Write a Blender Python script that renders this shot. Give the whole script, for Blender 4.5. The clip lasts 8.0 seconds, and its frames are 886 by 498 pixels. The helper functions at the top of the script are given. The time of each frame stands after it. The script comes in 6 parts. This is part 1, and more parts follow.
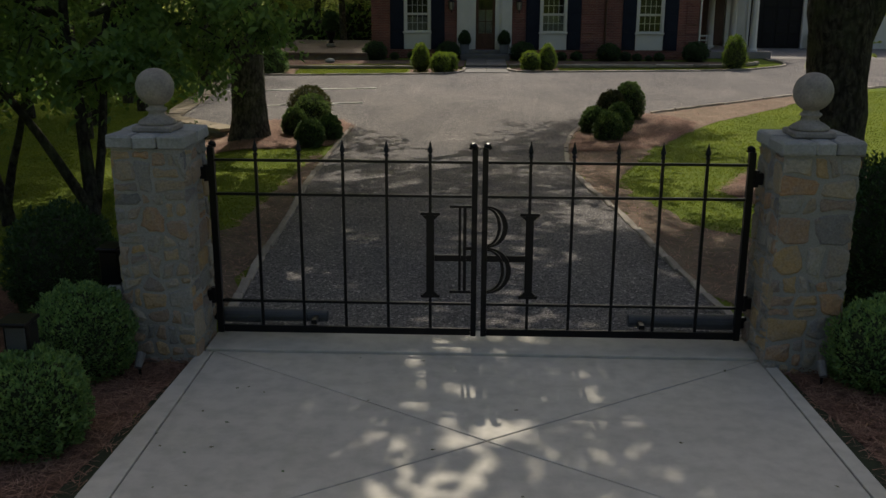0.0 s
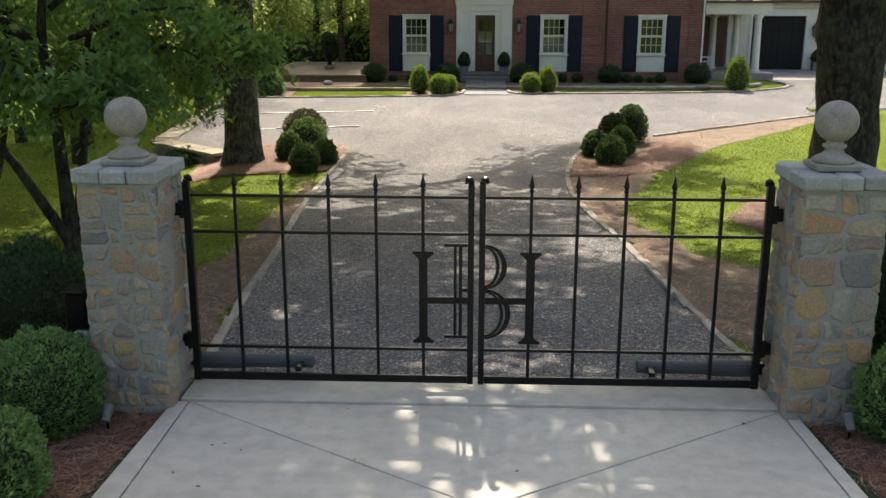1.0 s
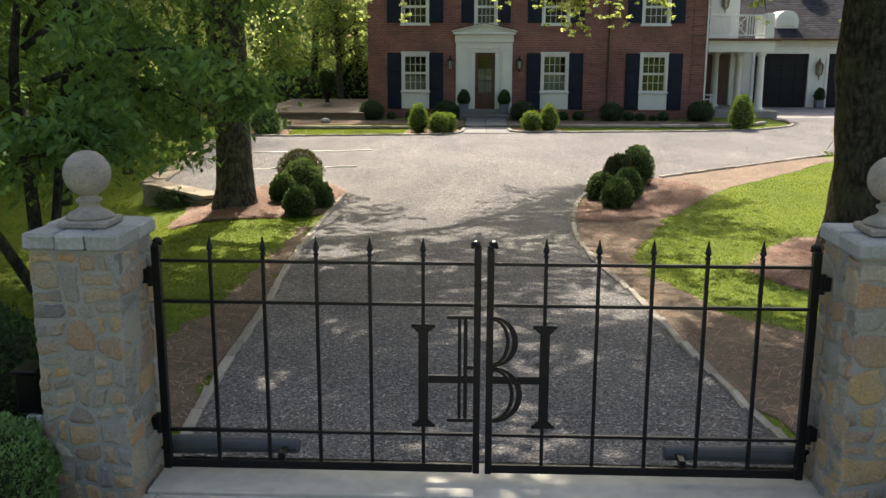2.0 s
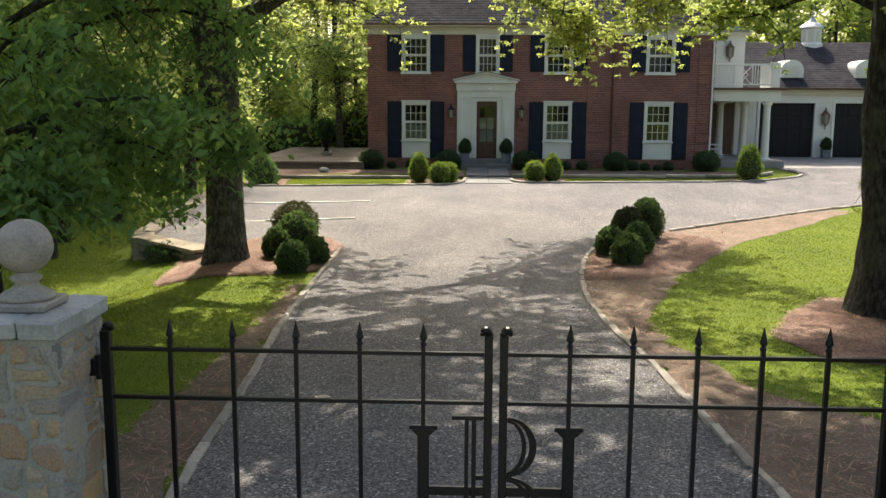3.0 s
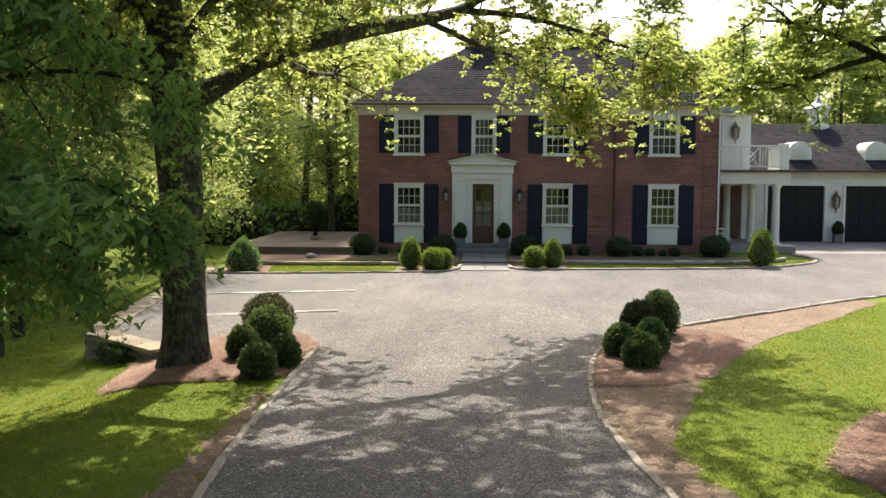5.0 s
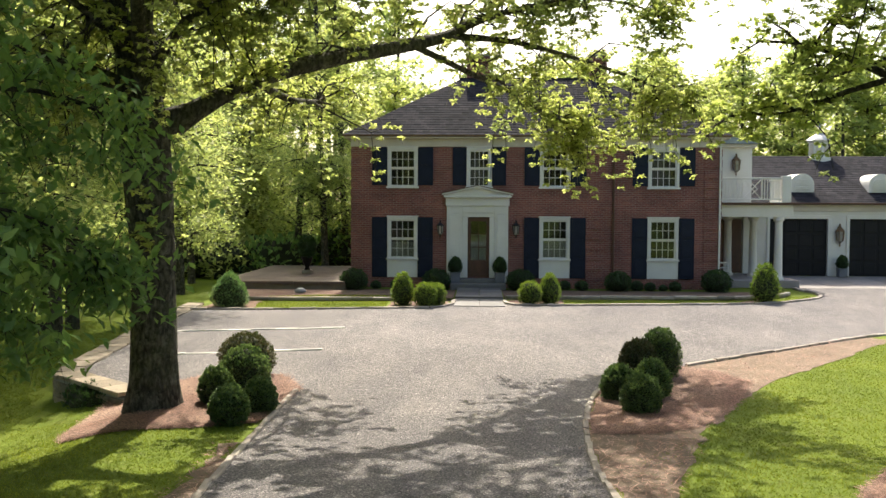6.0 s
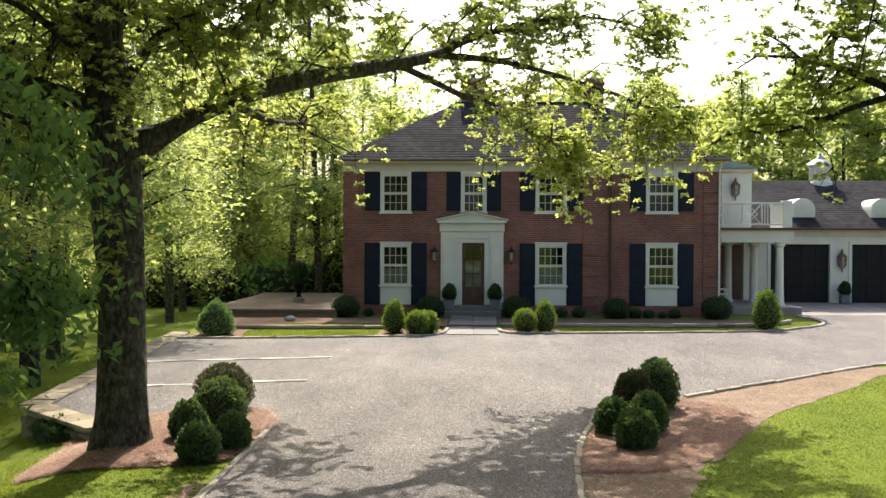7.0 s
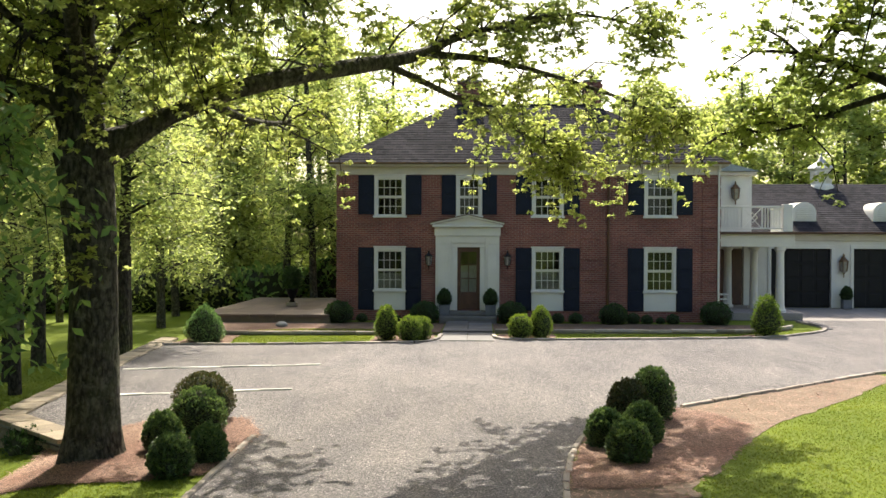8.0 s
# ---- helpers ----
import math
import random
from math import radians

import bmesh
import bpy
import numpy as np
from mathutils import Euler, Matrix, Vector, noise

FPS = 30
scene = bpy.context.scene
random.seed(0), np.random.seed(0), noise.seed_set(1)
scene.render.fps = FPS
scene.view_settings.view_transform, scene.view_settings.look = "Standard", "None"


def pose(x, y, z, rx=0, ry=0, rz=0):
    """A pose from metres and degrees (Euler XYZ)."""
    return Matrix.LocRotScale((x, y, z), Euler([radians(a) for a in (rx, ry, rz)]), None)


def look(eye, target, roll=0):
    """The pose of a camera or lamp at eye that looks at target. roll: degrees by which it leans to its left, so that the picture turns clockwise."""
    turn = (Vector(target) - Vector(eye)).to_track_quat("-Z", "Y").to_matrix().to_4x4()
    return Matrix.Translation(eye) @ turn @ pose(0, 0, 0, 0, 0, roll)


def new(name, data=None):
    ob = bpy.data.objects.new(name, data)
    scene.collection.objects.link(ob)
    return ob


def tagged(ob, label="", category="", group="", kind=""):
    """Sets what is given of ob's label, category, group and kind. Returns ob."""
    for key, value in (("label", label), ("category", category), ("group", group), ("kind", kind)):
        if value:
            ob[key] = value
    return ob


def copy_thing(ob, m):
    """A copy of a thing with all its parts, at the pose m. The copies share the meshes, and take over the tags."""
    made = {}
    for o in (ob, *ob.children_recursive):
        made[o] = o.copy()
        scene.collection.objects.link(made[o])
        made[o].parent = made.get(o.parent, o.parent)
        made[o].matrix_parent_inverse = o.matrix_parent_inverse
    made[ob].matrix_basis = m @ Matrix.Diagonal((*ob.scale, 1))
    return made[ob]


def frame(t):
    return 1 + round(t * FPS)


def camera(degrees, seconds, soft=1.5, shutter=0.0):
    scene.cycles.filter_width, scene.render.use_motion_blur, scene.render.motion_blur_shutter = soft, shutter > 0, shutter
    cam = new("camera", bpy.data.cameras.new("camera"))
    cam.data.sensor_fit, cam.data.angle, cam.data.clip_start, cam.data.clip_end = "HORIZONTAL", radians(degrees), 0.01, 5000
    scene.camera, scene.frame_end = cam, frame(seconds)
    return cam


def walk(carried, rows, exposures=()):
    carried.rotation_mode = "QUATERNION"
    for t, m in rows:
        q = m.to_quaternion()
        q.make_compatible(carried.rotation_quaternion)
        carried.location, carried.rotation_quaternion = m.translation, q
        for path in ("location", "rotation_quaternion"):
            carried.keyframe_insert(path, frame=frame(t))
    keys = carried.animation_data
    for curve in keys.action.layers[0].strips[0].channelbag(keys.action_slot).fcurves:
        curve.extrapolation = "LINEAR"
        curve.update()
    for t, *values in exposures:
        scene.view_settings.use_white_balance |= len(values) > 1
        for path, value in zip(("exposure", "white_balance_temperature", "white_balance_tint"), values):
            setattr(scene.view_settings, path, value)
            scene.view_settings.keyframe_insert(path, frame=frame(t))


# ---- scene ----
cam = camera(50.3, 8.0)
PATH = [
    (0, (0.275, -0.068, 3.027), (0.2, 1.857, 2.488), 0.2),
    (0.5, (0.303, 0.216, 3.032), (0.227, 2.146, 2.513), 0.2),
    (1, (0.303, 0.545, 3.032), (0.226, 2.481, 2.534), 0.1),
    (1.2, (0.284, 0.704, 3.034), (0.21, 2.641, 2.543), 0.1),
    (2.3, (0.225, 1.707, 3.094), (0.15, 3.666, 2.697), 0.2),
    (2.5, (0.21, 1.901, 3.099), (0.135, 3.863, 2.721), 0.2),
    (3, (0.175, 2.451, 3.09), (0.099, 4.422, 2.76), 0.3),
    (3.5, (0.152, 3.013, 3.074), (0.076, 4.991, 2.791), 0.3),
    (4, (0.166, 3.599, 3.061), (0.09, 5.583, 2.822), 0.2),
    (4.5, (0.207, 4.144, 3.062), (0.132, 6.133, 2.864), 0.3),
    (6, (0.469, 5.707, 3.019), (0.393, 7.704, 2.932), 0.3),
    (6.5, (0.584, 6.114, 3.014), (0.508, 8.112, 2.956), 0.3),
    (7, (0.712, 6.495, 2.995), (0.634, 8.493, 2.964), 0.2),
    (7.5, (0.831, 6.808, 2.986), (0.751, 8.806, 2.964), 0.2),
    (8, (0.943, 7.103, 2.994), (0.862, 9.101, 2.972), 0.2),
]
EXPOSURE = 1.15
walk(cam, [(t, look(eye, target, roll)) for t, eye, target, roll in PATH],
     exposures=[(t, stops, 7080, 8) for t, stops in [(0.0, EXPOSURE - 1.55), (0.1, EXPOSURE - 1.1), (0.2, EXPOSURE - 0.7), (0.3, EXPOSURE - 0.35), (0.4, EXPOSURE - 0.1), (0.5, EXPOSURE), (8.0, EXPOSURE)]])

# ---- light ----
SUN_ELEVATION, SUN_LEFT = radians(48), radians(3)
TO_SUN = Vector((-math.sin(SUN_LEFT) * math.cos(SUN_ELEVATION), math.cos(SUN_LEFT) * math.cos(SUN_ELEVATION), math.sin(SUN_ELEVATION)))
world = bpy.data.worlds.new("world")
scene.world = world
world.use_nodes = True
sky = world.node_tree.nodes.new("ShaderNodeTexSky")
sky.sky_type, sky.sun_disc = "NISHITA", False
sky.sun_elevation, sky.sun_rotation = SUN_ELEVATION, -SUN_LEFT
sky.air_density, sky.dust_density = 1.0, 4.0
back = world.node_tree.nodes["Background"]
world.node_tree.links.new(sky.outputs[0], back.inputs[0])
back.inputs[1].default_value = 0.15
sun = new("sun", bpy.data.lights.new("sun", "SUN"))
sun.data.energy, sun.data.angle, sun.data.color = 4.0, radians(0.53), (1.0, 0.94, 0.84)
sun.matrix_world = look(TO_SUN * 60, (0, 0, 0))

# ---- materials ----
rng = np.random.default_rng(7)


class Nodes:
    """A short way to write a node material."""

    def __init__(self, name):
        self.m = bpy.data.materials.new(name)
        self.m.use_nodes = True
        self.t = self.m.node_tree
        self.bsdf = self.t.nodes["Principled BSDF"]
        self.out = self.t.nodes["Material Output"]

    def add(self, kind, **inputs):
        n = self.t.nodes.new("ShaderNode" + kind)
        for k, v in inputs.items():
            self.put(n.inputs[k.replace("_", " ")], v)
        return n

    def put(self, socket, v):
        if isinstance(v, bpy.types.NodeSocket):
            self.t.links.new(v, socket)
        else:
            socket.default_value = v

    def place(self):
        return self.add("NewGeometry").outputs["Position"]

    def noise(self, scale, detail=4.0, vector=None, rough=0.55):
        n = self.add("TexNoise", Vector=vector or self.place(), Scale=scale, Detail=detail, Roughness=rough)
        return n.outputs["Fac"]

    def ramp(self, fac, stops):
        n = self.add("ValToRGB", Fac=fac)
        e = n.color_ramp.elements
        for i, (p, c) in enumerate(stops):
            el = e[i] if i < 2 else e.new(p)
            el.position, el.color = p, (*c, 1)
        return n.outputs["Color"]

    def mix(self, fac, a, b, blend="MIX"):
        n = self.t.nodes.new("ShaderNodeMix")
        n.data_type, n.blend_type = "RGBA", blend
        self.put(n.inputs[0], fac)
        for s, v in ((n.inputs[6], a), (n.inputs[7], b)):
            self.put(s, (*v, 1) if isinstance(v, tuple) and len(v) == 3 else v)
        return n.outputs[2]

    def math(self, op, a, b=0.0):
        n = self.t.nodes.new("ShaderNodeMath")
        n.operation = op
        self.put(n.inputs[0], a)
        self.put(n.inputs[1], b)
        return n.outputs[0]

    def bump(self, height, strength, distance=0.01):
        n = self.add("Bump", Height=height, Strength=strength, Distance=distance)
        self.put(self.bsdf.inputs["Normal"], n.outputs["Normal"])

    def set(self, color=None, rough=None, metal=None, spec=None):
        for k, v in (("Base Color", color), ("Roughness", rough), ("Metallic", metal), ("Specular IOR Level", spec)):
            if v is not None:
                self.put(self.bsdf.inputs[k], (*v, 1) if isinstance(v, tuple) and len(v) == 3 else v)
        return self.m


def surface(name, c1, c2, scale=1.5, fine=45, rough=0.8, bump=0.25, dist=0.006, metal=0.0, spec=0.4, per=None, amount=0.35, grime=0.25):
    """A painted, stone or earth surface: broad stains, fine grain, relief, and a shift from piece to piece."""
    n = Nodes(name)
    broad, grain = n.noise(scale, 5), n.noise(fine, 5)
    c = n.mix(n.ramp(broad, [(0.3, (0, 0, 0)), (0.7, (1, 1, 1))]), c1, c2)
    dark = n.ramp(grain, [(0.25, (1 - grime,) * 3), (0.65, (1 + grime * 0.3,) * 3)])
    c = n.mix(1.0, c, dark, "MULTIPLY")
    if per:
        r = n.add("ObjectInfo").outputs["Random"] if per == "object" else n.add("NewGeometry").outputs["Random Per Island"]
        c = n.mix(1.0, c, n.ramp(r, [(0, (1 - amount,) * 3), (1, (1 + amount * 0.6,) * 3)]), "MULTIPLY")
    n.bump(grain, bump, dist)
    return n.set(c, rough, metal, spec)


def leafy(name, tones, translucent=0.45, rough=0.5):
    """Leaves: each its own tone, letting light through from behind."""
    n = Nodes(name)
    r = n.add("NewGeometry").outputs["Random Per Island"]
    c = n.ramp(r, [(i / (len(tones) - 1), t) for i, t in enumerate(tones)])
    c = n.mix(1.0, c, n.ramp(n.noise(0.7, 2), [(0.3, (0.75, 0.8, 0.8)), (0.7, (1.15, 1.1, 1.0))]), "MULTIPLY")
    n.set(c, rough, 0.0, 0.35)
    tr = n.add("BsdfTranslucent", Color=n.mix(1.0, c, (1.35, 1.3, 1.0), "MULTIPLY"))
    mx = n.add("MixShader", Fac=translucent)
    n.t.links.new(n.bsdf.outputs[0], mx.inputs[1])
    n.t.links.new(tr.outputs[0], mx.inputs[2])
    n.t.links.new(mx.outputs[0], n.out.inputs[0])
    return n.m


def brickwork(name, c1, c2, mortar, width, row, gap, bump, rough=0.85, tilt=1.0, spec=0.3):
    n = Nodes(name)
    p = n.add("SeparateXYZ", Vector=n.place())
    u = n.math("ADD", p.outputs["X"], p.outputs["Y"] if tilt == 1.0 else 0.0)
    v = n.add("CombineXYZ", X=u, Y=n.math("MULTIPLY", p.outputs["Z"], tilt))
    b = n.add("TexBrick", Vector=v.outputs[0], Color1=(*c1, 1), Color2=(*c2, 1), Mortar=(*mortar, 1), Scale=1.0, Bias=0.0)
    b.inputs["Brick Width"].default_value, b.inputs["Row Height"].default_value = width, row
    b.inputs["Mortar Size"].default_value, b.inputs["Mortar Smooth"].default_value = gap, 0.2
    c = n.mix(1.0, b.outputs["Color"], n.ramp(n.noise(0.8, 5), [(0.3, (0.72, 0.72, 0.74)), (0.7, (1.2, 1.18, 1.15))]), "MULTIPLY")
    c = n.mix(1.0, c, n.ramp(n.noise(30, 4), [(0.3, (0.8, 0.8, 0.8)), (0.7, (1.1, 1.1, 1.1))]), "MULTIPLY")
    n.bump(n.math("ADD", n.math("MULTIPLY", b.outputs["Fac"], -1.0), n.math("MULTIPLY", n.noise(60), 0.3)), bump, 0.01)
    return n.set(c, rough, 0.0, spec)


def gravel_material():
    n = Nodes("gravel")
    v1 = n.add("TexVoronoi", Vector=n.place(), Scale=50.0)
    v2 = n.add("TexVoronoi", Vector=n.place(), Scale=120.0)
    tone = n.ramp(v1.outputs["Color"], [(0.1, (0.066, 0.065, 0.070)), (0.5, (0.15, 0.144, 0.149)), (0.82, (0.265, 0.252, 0.254)), (0.93, (0.52, 0.50, 0.49))])
    fine = n.ramp(v2.outputs["Color"], [(0.1, (0.62, 0.62, 0.62)), (0.9, (1.38, 1.36, 1.34))])
    c = n.mix(1.0, tone, fine, "MULTIPLY")
    stretched = n.add("Mapping", Vector=n.place(), Scale=(1.0, 0.35, 1.0))
    c = n.mix(1.0, c, n.ramp(n.noise(0.9, 6, stretched.outputs[0], 0.65), [(0.3, (0.72, 0.72, 0.75)), (0.7, (1.15, 1.12, 1.08))]), "MULTIPLY")
    c = n.mix(1.0, c, n.ramp(n.noise(0.22, 4), [(0.35, (0.86, 0.85, 0.86)), (0.65, (1.08, 1.07, 1.06))]), "MULTIPLY")
    n.bump(n.math("ADD", v1.outputs["Distance"], n.math("MULTIPLY", v2.outputs["Distance"], 0.6)), 0.9, 0.014)
    return n.set(c, 0.85, 0.0, 0.3)


def lawn_material():
    n = Nodes("lawn_turf")
    big, mid, fine = n.noise(0.35, 4), n.noise(2.2, 5), n.noise(70, 4)
    c = n.mix(n.ramp(big, [(0.35, (0, 0, 0)), (0.65, (1, 1, 1))]), (0.103, 0.145, 0.016), (0.146, 0.19, 0.021))
    c = n.mix(n.ramp(mid, [(0.55, (0, 0, 0)), (0.8, (0.7, 0.7, 0.7))]), c, (0.16, 0.17, 0.05))
    c = n.mix(1.0, c, n.ramp(fine, [(0.3, (0.72, 0.75, 0.68)), (0.7, (1.12, 1.12, 1.05))]), "MULTIPLY")
    n.bump(fine, 0.5, 0.015)
    return n.set(c, 0.9, 0.0, 0.12)


def glass_material():
    n = Nodes("window_glass")
    gl = n.add("BsdfGlossy", Color=(0.95, 0.97, 1.0, 1), Roughness=0.02)
    tr = n.add("BsdfTransparent", Color=(0.72, 0.78, 0.76, 1))
    f = n.add("Fresnel", IOR=1.48)
    mx = n.add("MixShader", Fac=f.outputs[0])
    n.t.links.new(tr.outputs[0], mx.inputs[1])
    n.t.links.new(gl.outputs[0], mx.inputs[2])
    n.t.links.new(mx.outputs[0], n.out.inputs[0])
    return n.m


def stone_material():
    n = Nodes("field_stone")
    r = n.add("ObjectInfo").outputs["Random"]
    c = n.ramp(r, [(0.0, (0.15, 0.147, 0.15)), (0.2, (0.36, 0.33, 0.28)), (0.4, (0.41, 0.275, 0.135)), (0.6, (0.27, 0.25, 0.22)), (0.8, (0.40, 0.235, 0.125)), (1.0, (0.19, 0.185, 0.185))])
    blot = n.noise(9, 6, rough=0.7)
    c = n.mix(n.ramp(blot, [(0.45, (0, 0, 0)), (0.75, (0.6, 0.6, 0.6))]), c, (0.27, 0.275, 0.275))
    c = n.mix(n.ramp(n.noise(7, 4), [(0.55, (0, 0, 0)), (0.75, (0.6, 0.6, 0.6))]), c, (0.36, 0.25, 0.13))
    grain = n.noise(55, 6, rough=0.7)
    c = n.mix(1.0, c, n.ramp(grain, [(0.25, (0.6, 0.6, 0.6)), (0.7, (1.2, 1.2, 1.2))]), "MULTIPLY")
    n.bump(n.math("ADD", grain, blot), 0.7, 0.012)
    return n.set(c, 0.85, 0.0, 0.3)


def bark_material(name, c1, c2):
    n = Nodes(name)
    s = n.add("Mapping", Vector=n.place(), Scale=(1.0, 1.0, 0.42))
    ridge, moss = n.noise(20, 7, s.outputs[0], 0.75), n.noise(1.6, 5)
    plates = n.add("TexVoronoi", Vector=s.outputs[0], Scale=15.0)
    c = n.ramp(ridge, [(0.34, c1), (0.66, c2)])
    c = n.mix(1.0, c, n.ramp(plates.outputs["Distance"], [(0.25, (1.25, 1.25, 1.25)), (0.75, (0.45, 0.45, 0.45))]), "MULTIPLY")
    c = n.mix(n.ramp(n.noise(5.5, 6, None, 0.7), [(0.52, (0, 0, 0)), (0.66, (0.75, 0.75, 0.75))]), c, (c2[0] * 1.5, c2[1] * 1.55, c2[2] * 1.5))
    c = n.mix(n.ramp(moss, [(0.5, (0, 0, 0)), (0.72, (0.6, 0.6, 0.6))]), c, (0.085, 0.10, 0.05))
    n.bump(n.math("SUBTRACT", ridge, n.math("MULTIPLY", plates.outputs["Distance"], 0.9)), 1.0, 0.06)
    return n.set(c, 0.9, 0.0, 0.2)


def concrete_material():
    n = Nodes("broom_concrete")
    c = n.ramp(n.noise(0.8, 5), [(0.3, (0.435, 0.405, 0.36)), (0.7, (0.525, 0.485, 0.435))])
    c = n.mix(1.0, c, n.ramp(n.noise(7, 5), [(0.35, (0.88, 0.88, 0.87)), (0.6, (1.05, 1.05, 1.05))]), "MULTIPLY")
    s = n.add("Mapping", Vector=n.place(), Scale=(0.6, 60.0, 1.0))
    n.bump(n.math("ADD", n.noise(4, 3, s.outputs[0]), n.noise(160, 3)), 0.35, 0.004)
    r = n.add("ObjectInfo").outputs["Random"]
    c = n.mix(1.0, c, n.ramp(r, [(0, (0.94, 0.94, 0.94)), (1, (1.04, 1.04, 1.03))]), "MULTIPLY")
    return n.set(c, 0.62, 0.0, 0.45)


GRAVEL, LAWN, GLASS, STONE, CONCRETE = gravel_material(), lawn_material(), glass_material(), stone_material(), concrete_material()
BRICK = brickwork("red_brick", (0.25, 0.093, 0.072), (0.165, 0.063, 0.054), (0.30, 0.215, 0.185), 0.23, 0.075, 0.009, 0.8)
SHINGLE = brickwork("slate_shingle", (0.044, 0.043, 0.054), (0.022, 0.022, 0.029), (0.015, 0.015, 0.015), 0.26, 0.11, 0.006, 0.9, 0.95, 1.001, 0.08)
MORTAR = surface("mortar", (0.31, 0.30, 0.28), (0.25, 0.245, 0.23), 3, 80, 0.95, 0.6)
CAPSTONE = surface("cap_stone", (0.36, 0.36, 0.35), (0.27, 0.275, 0.28), 3, 40, 0.85, 0.6, 0.01, per="object", amount=0.25)
CAST = surface("cast_stone", (0.34, 0.30, 0.265), (0.22, 0.195, 0.175), 9, 60, 0.8, 0.4, 0.006)
IRON = surface("black_iron", (0.004, 0.004, 0.0045), (0.007, 0.007, 0.008), 6, 90, 0.28, 0.05, 0.002, 0.0, 0.22)
GREYPAINT = surface("grey_enamel", (0.045, 0.05, 0.06), (0.06, 0.066, 0.078), 6, 90, 0.45, 0.08, 0.002)
STRAW = surface("pine_straw_bed", (0.16, 0.08, 0.06), (0.29, 0.19, 0.145), 0.55, 60, 0.95, 0.9, 0.03, grime=0.55)
# mulch with the house's shade put into its dark colour
MULCHSHADED = surface("shaded_mulch", (0.10, 0.065, 0.045), (0.15, 0.10, 0.07), 2.0, 50, 0.95, 0.9, 0.02, grime=0.5)
SOIL = surface("bare_soil", (0.125, 0.09, 0.064), (0.19, 0.14, 0.10), 1.6, 40, 0.95, 0.7, 0.02, grime=0.45)
REDMULCH = surface("red_brown_mulch", (0.125, 0.062, 0.043), (0.20, 0.11, 0.078), 1.5, 55, 0.95, 0.9, 0.03, grime=0.5)
REDNEEDLE = surface("red_brown_needle", (0.20, 0.10, 0.066), (0.33, 0.19, 0.135), 3, 60, 0.85, 0.1, per="island", amount=0.5)
TANSOIL = surface("tan_soil", (0.28, 0.205, 0.15), (0.185, 0.132, 0.095), 1.8, 22, 0.95, 1.0, 0.04, grime=0.6)
NEEDLE = surface("dry_needle", (0.27, 0.135, 0.098), (0.43, 0.28, 0.215), 0.6, 60, 0.85, 0.1, per="island", amount=0.7)
EDGING = surface("edging_stone", (0.39, 0.345, 0.30), (0.29, 0.255, 0.225), 4, 50, 0.9, 0.5, 0.01, per="object", amount=0.3)
LINEPAINT = surface("pale_stone_line", (0.72, 0.70, 0.66), (0.62, 0.60, 0.56), 3, 60, 0.9, 0.5, per="object", amount=0.2)
WHITE = surface("white_paint", (0.68, 0.675, 0.63), (0.60, 0.595, 0.555), 1.2, 40, 0.5, 0.06, 0.003, grime=0.08)
CREAM = surface("cream_trim", (0.56, 0.52, 0.44), (0.48, 0.445, 0.38), 1.2, 40, 0.6, 0.06, grime=0.1)
SHUTTER = surface("navy_paint", (0.007, 0.011, 0.024), (0.011, 0.017, 0.034), 3, 50, 0.55, 0.08, spec=0.2)
DOORWOOD = surface("stained_wood", (0.062, 0.027, 0.017), (0.095, 0.042, 0.026), 4, 30, 0.4, 0.2)
DARKDOOR = surface("dark_garage_paint", (0.008, 0.0085, 0.010), (0.013, 0.0135, 0.016), 2, 40, 0.55, 0.06, spec=0.2)
PLANTERGREY = surface("lead_grey", (0.12, 0.13, 0.15), (0.17, 0.18, 0.2), 5, 60, 0.6, 0.2)
METALROOF = surface("weathered_tin", (0.28, 0.31, 0.34), (0.2, 0.22, 0.25), 4, 50, 0.4, 0.1, metal=0.7)
COPPER = surface("aged_brass", (0.20, 0.12, 0.06), (0.12, 0.08, 0.05), 8, 60, 0.45, 0.15, metal=0.6)
SLATE = surface("bluestone", (0.115, 0.112, 0.112), (0.15, 0.147, 0.144), 2, 40, 0.75, 0.3, per="object", amount=0.25)
TERRACE = surface("terrace_stone", (0.175, 0.13, 0.105), (0.13, 0.10, 0.082), 1.2, 40, 0.85, 0.3, per="object", amount=0.12)
PAVING = surface("garage_paving", (0.29, 0.265, 0.255), (0.235, 0.215, 0.21), 1.5, 40, 0.85, 0.3, per="object", amount=0.15)
WALLSTONE = surface("mossy_wall_stone", (0.33, 0.27, 0.20), (0.23, 0.195, 0.15), 3, 40, 0.9, 0.6, 0.012, per="object", amount=0.3)
INTERIOR = surface("room_wall", (0.20, 0.17, 0.13), (0.16, 0.14, 0.11), 1, 30, 0.9, 0.02)
CURTAIN = surface("linen_curtain", (0.62, 0.55, 0.47), (0.52, 0.46, 0.4), 5, 60, 0.9, 0.1)
LAMPGLASS = surface("lantern_glass", (0.32, 0.30, 0.25), (0.22, 0.21, 0.18), 8, 40, 0.15, 0.02)
BARK = bark_material("grey_bark", (0.026, 0.023, 0.018), (0.135, 0.125, 0.102))
DARKBARK = bark_material("dark_bark", (0.022, 0.019, 0.016), (0.075, 0.066, 0.055))
OAKLEAF = leafy("spring_oak_leaf", [(0.26, 0.33, 0.12), (0.38, 0.45, 0.17), (0.48, 0.53, 0.24), (0.22, 0.29, 0.105)], 0.7)
LAWNOAKLEAF = leafy("lawn_oak_leaf", [(0.25, 0.33, 0.11), (0.36, 0.44, 0.155), (0.45, 0.52, 0.21), (0.20, 0.28, 0.09)], 0.7)
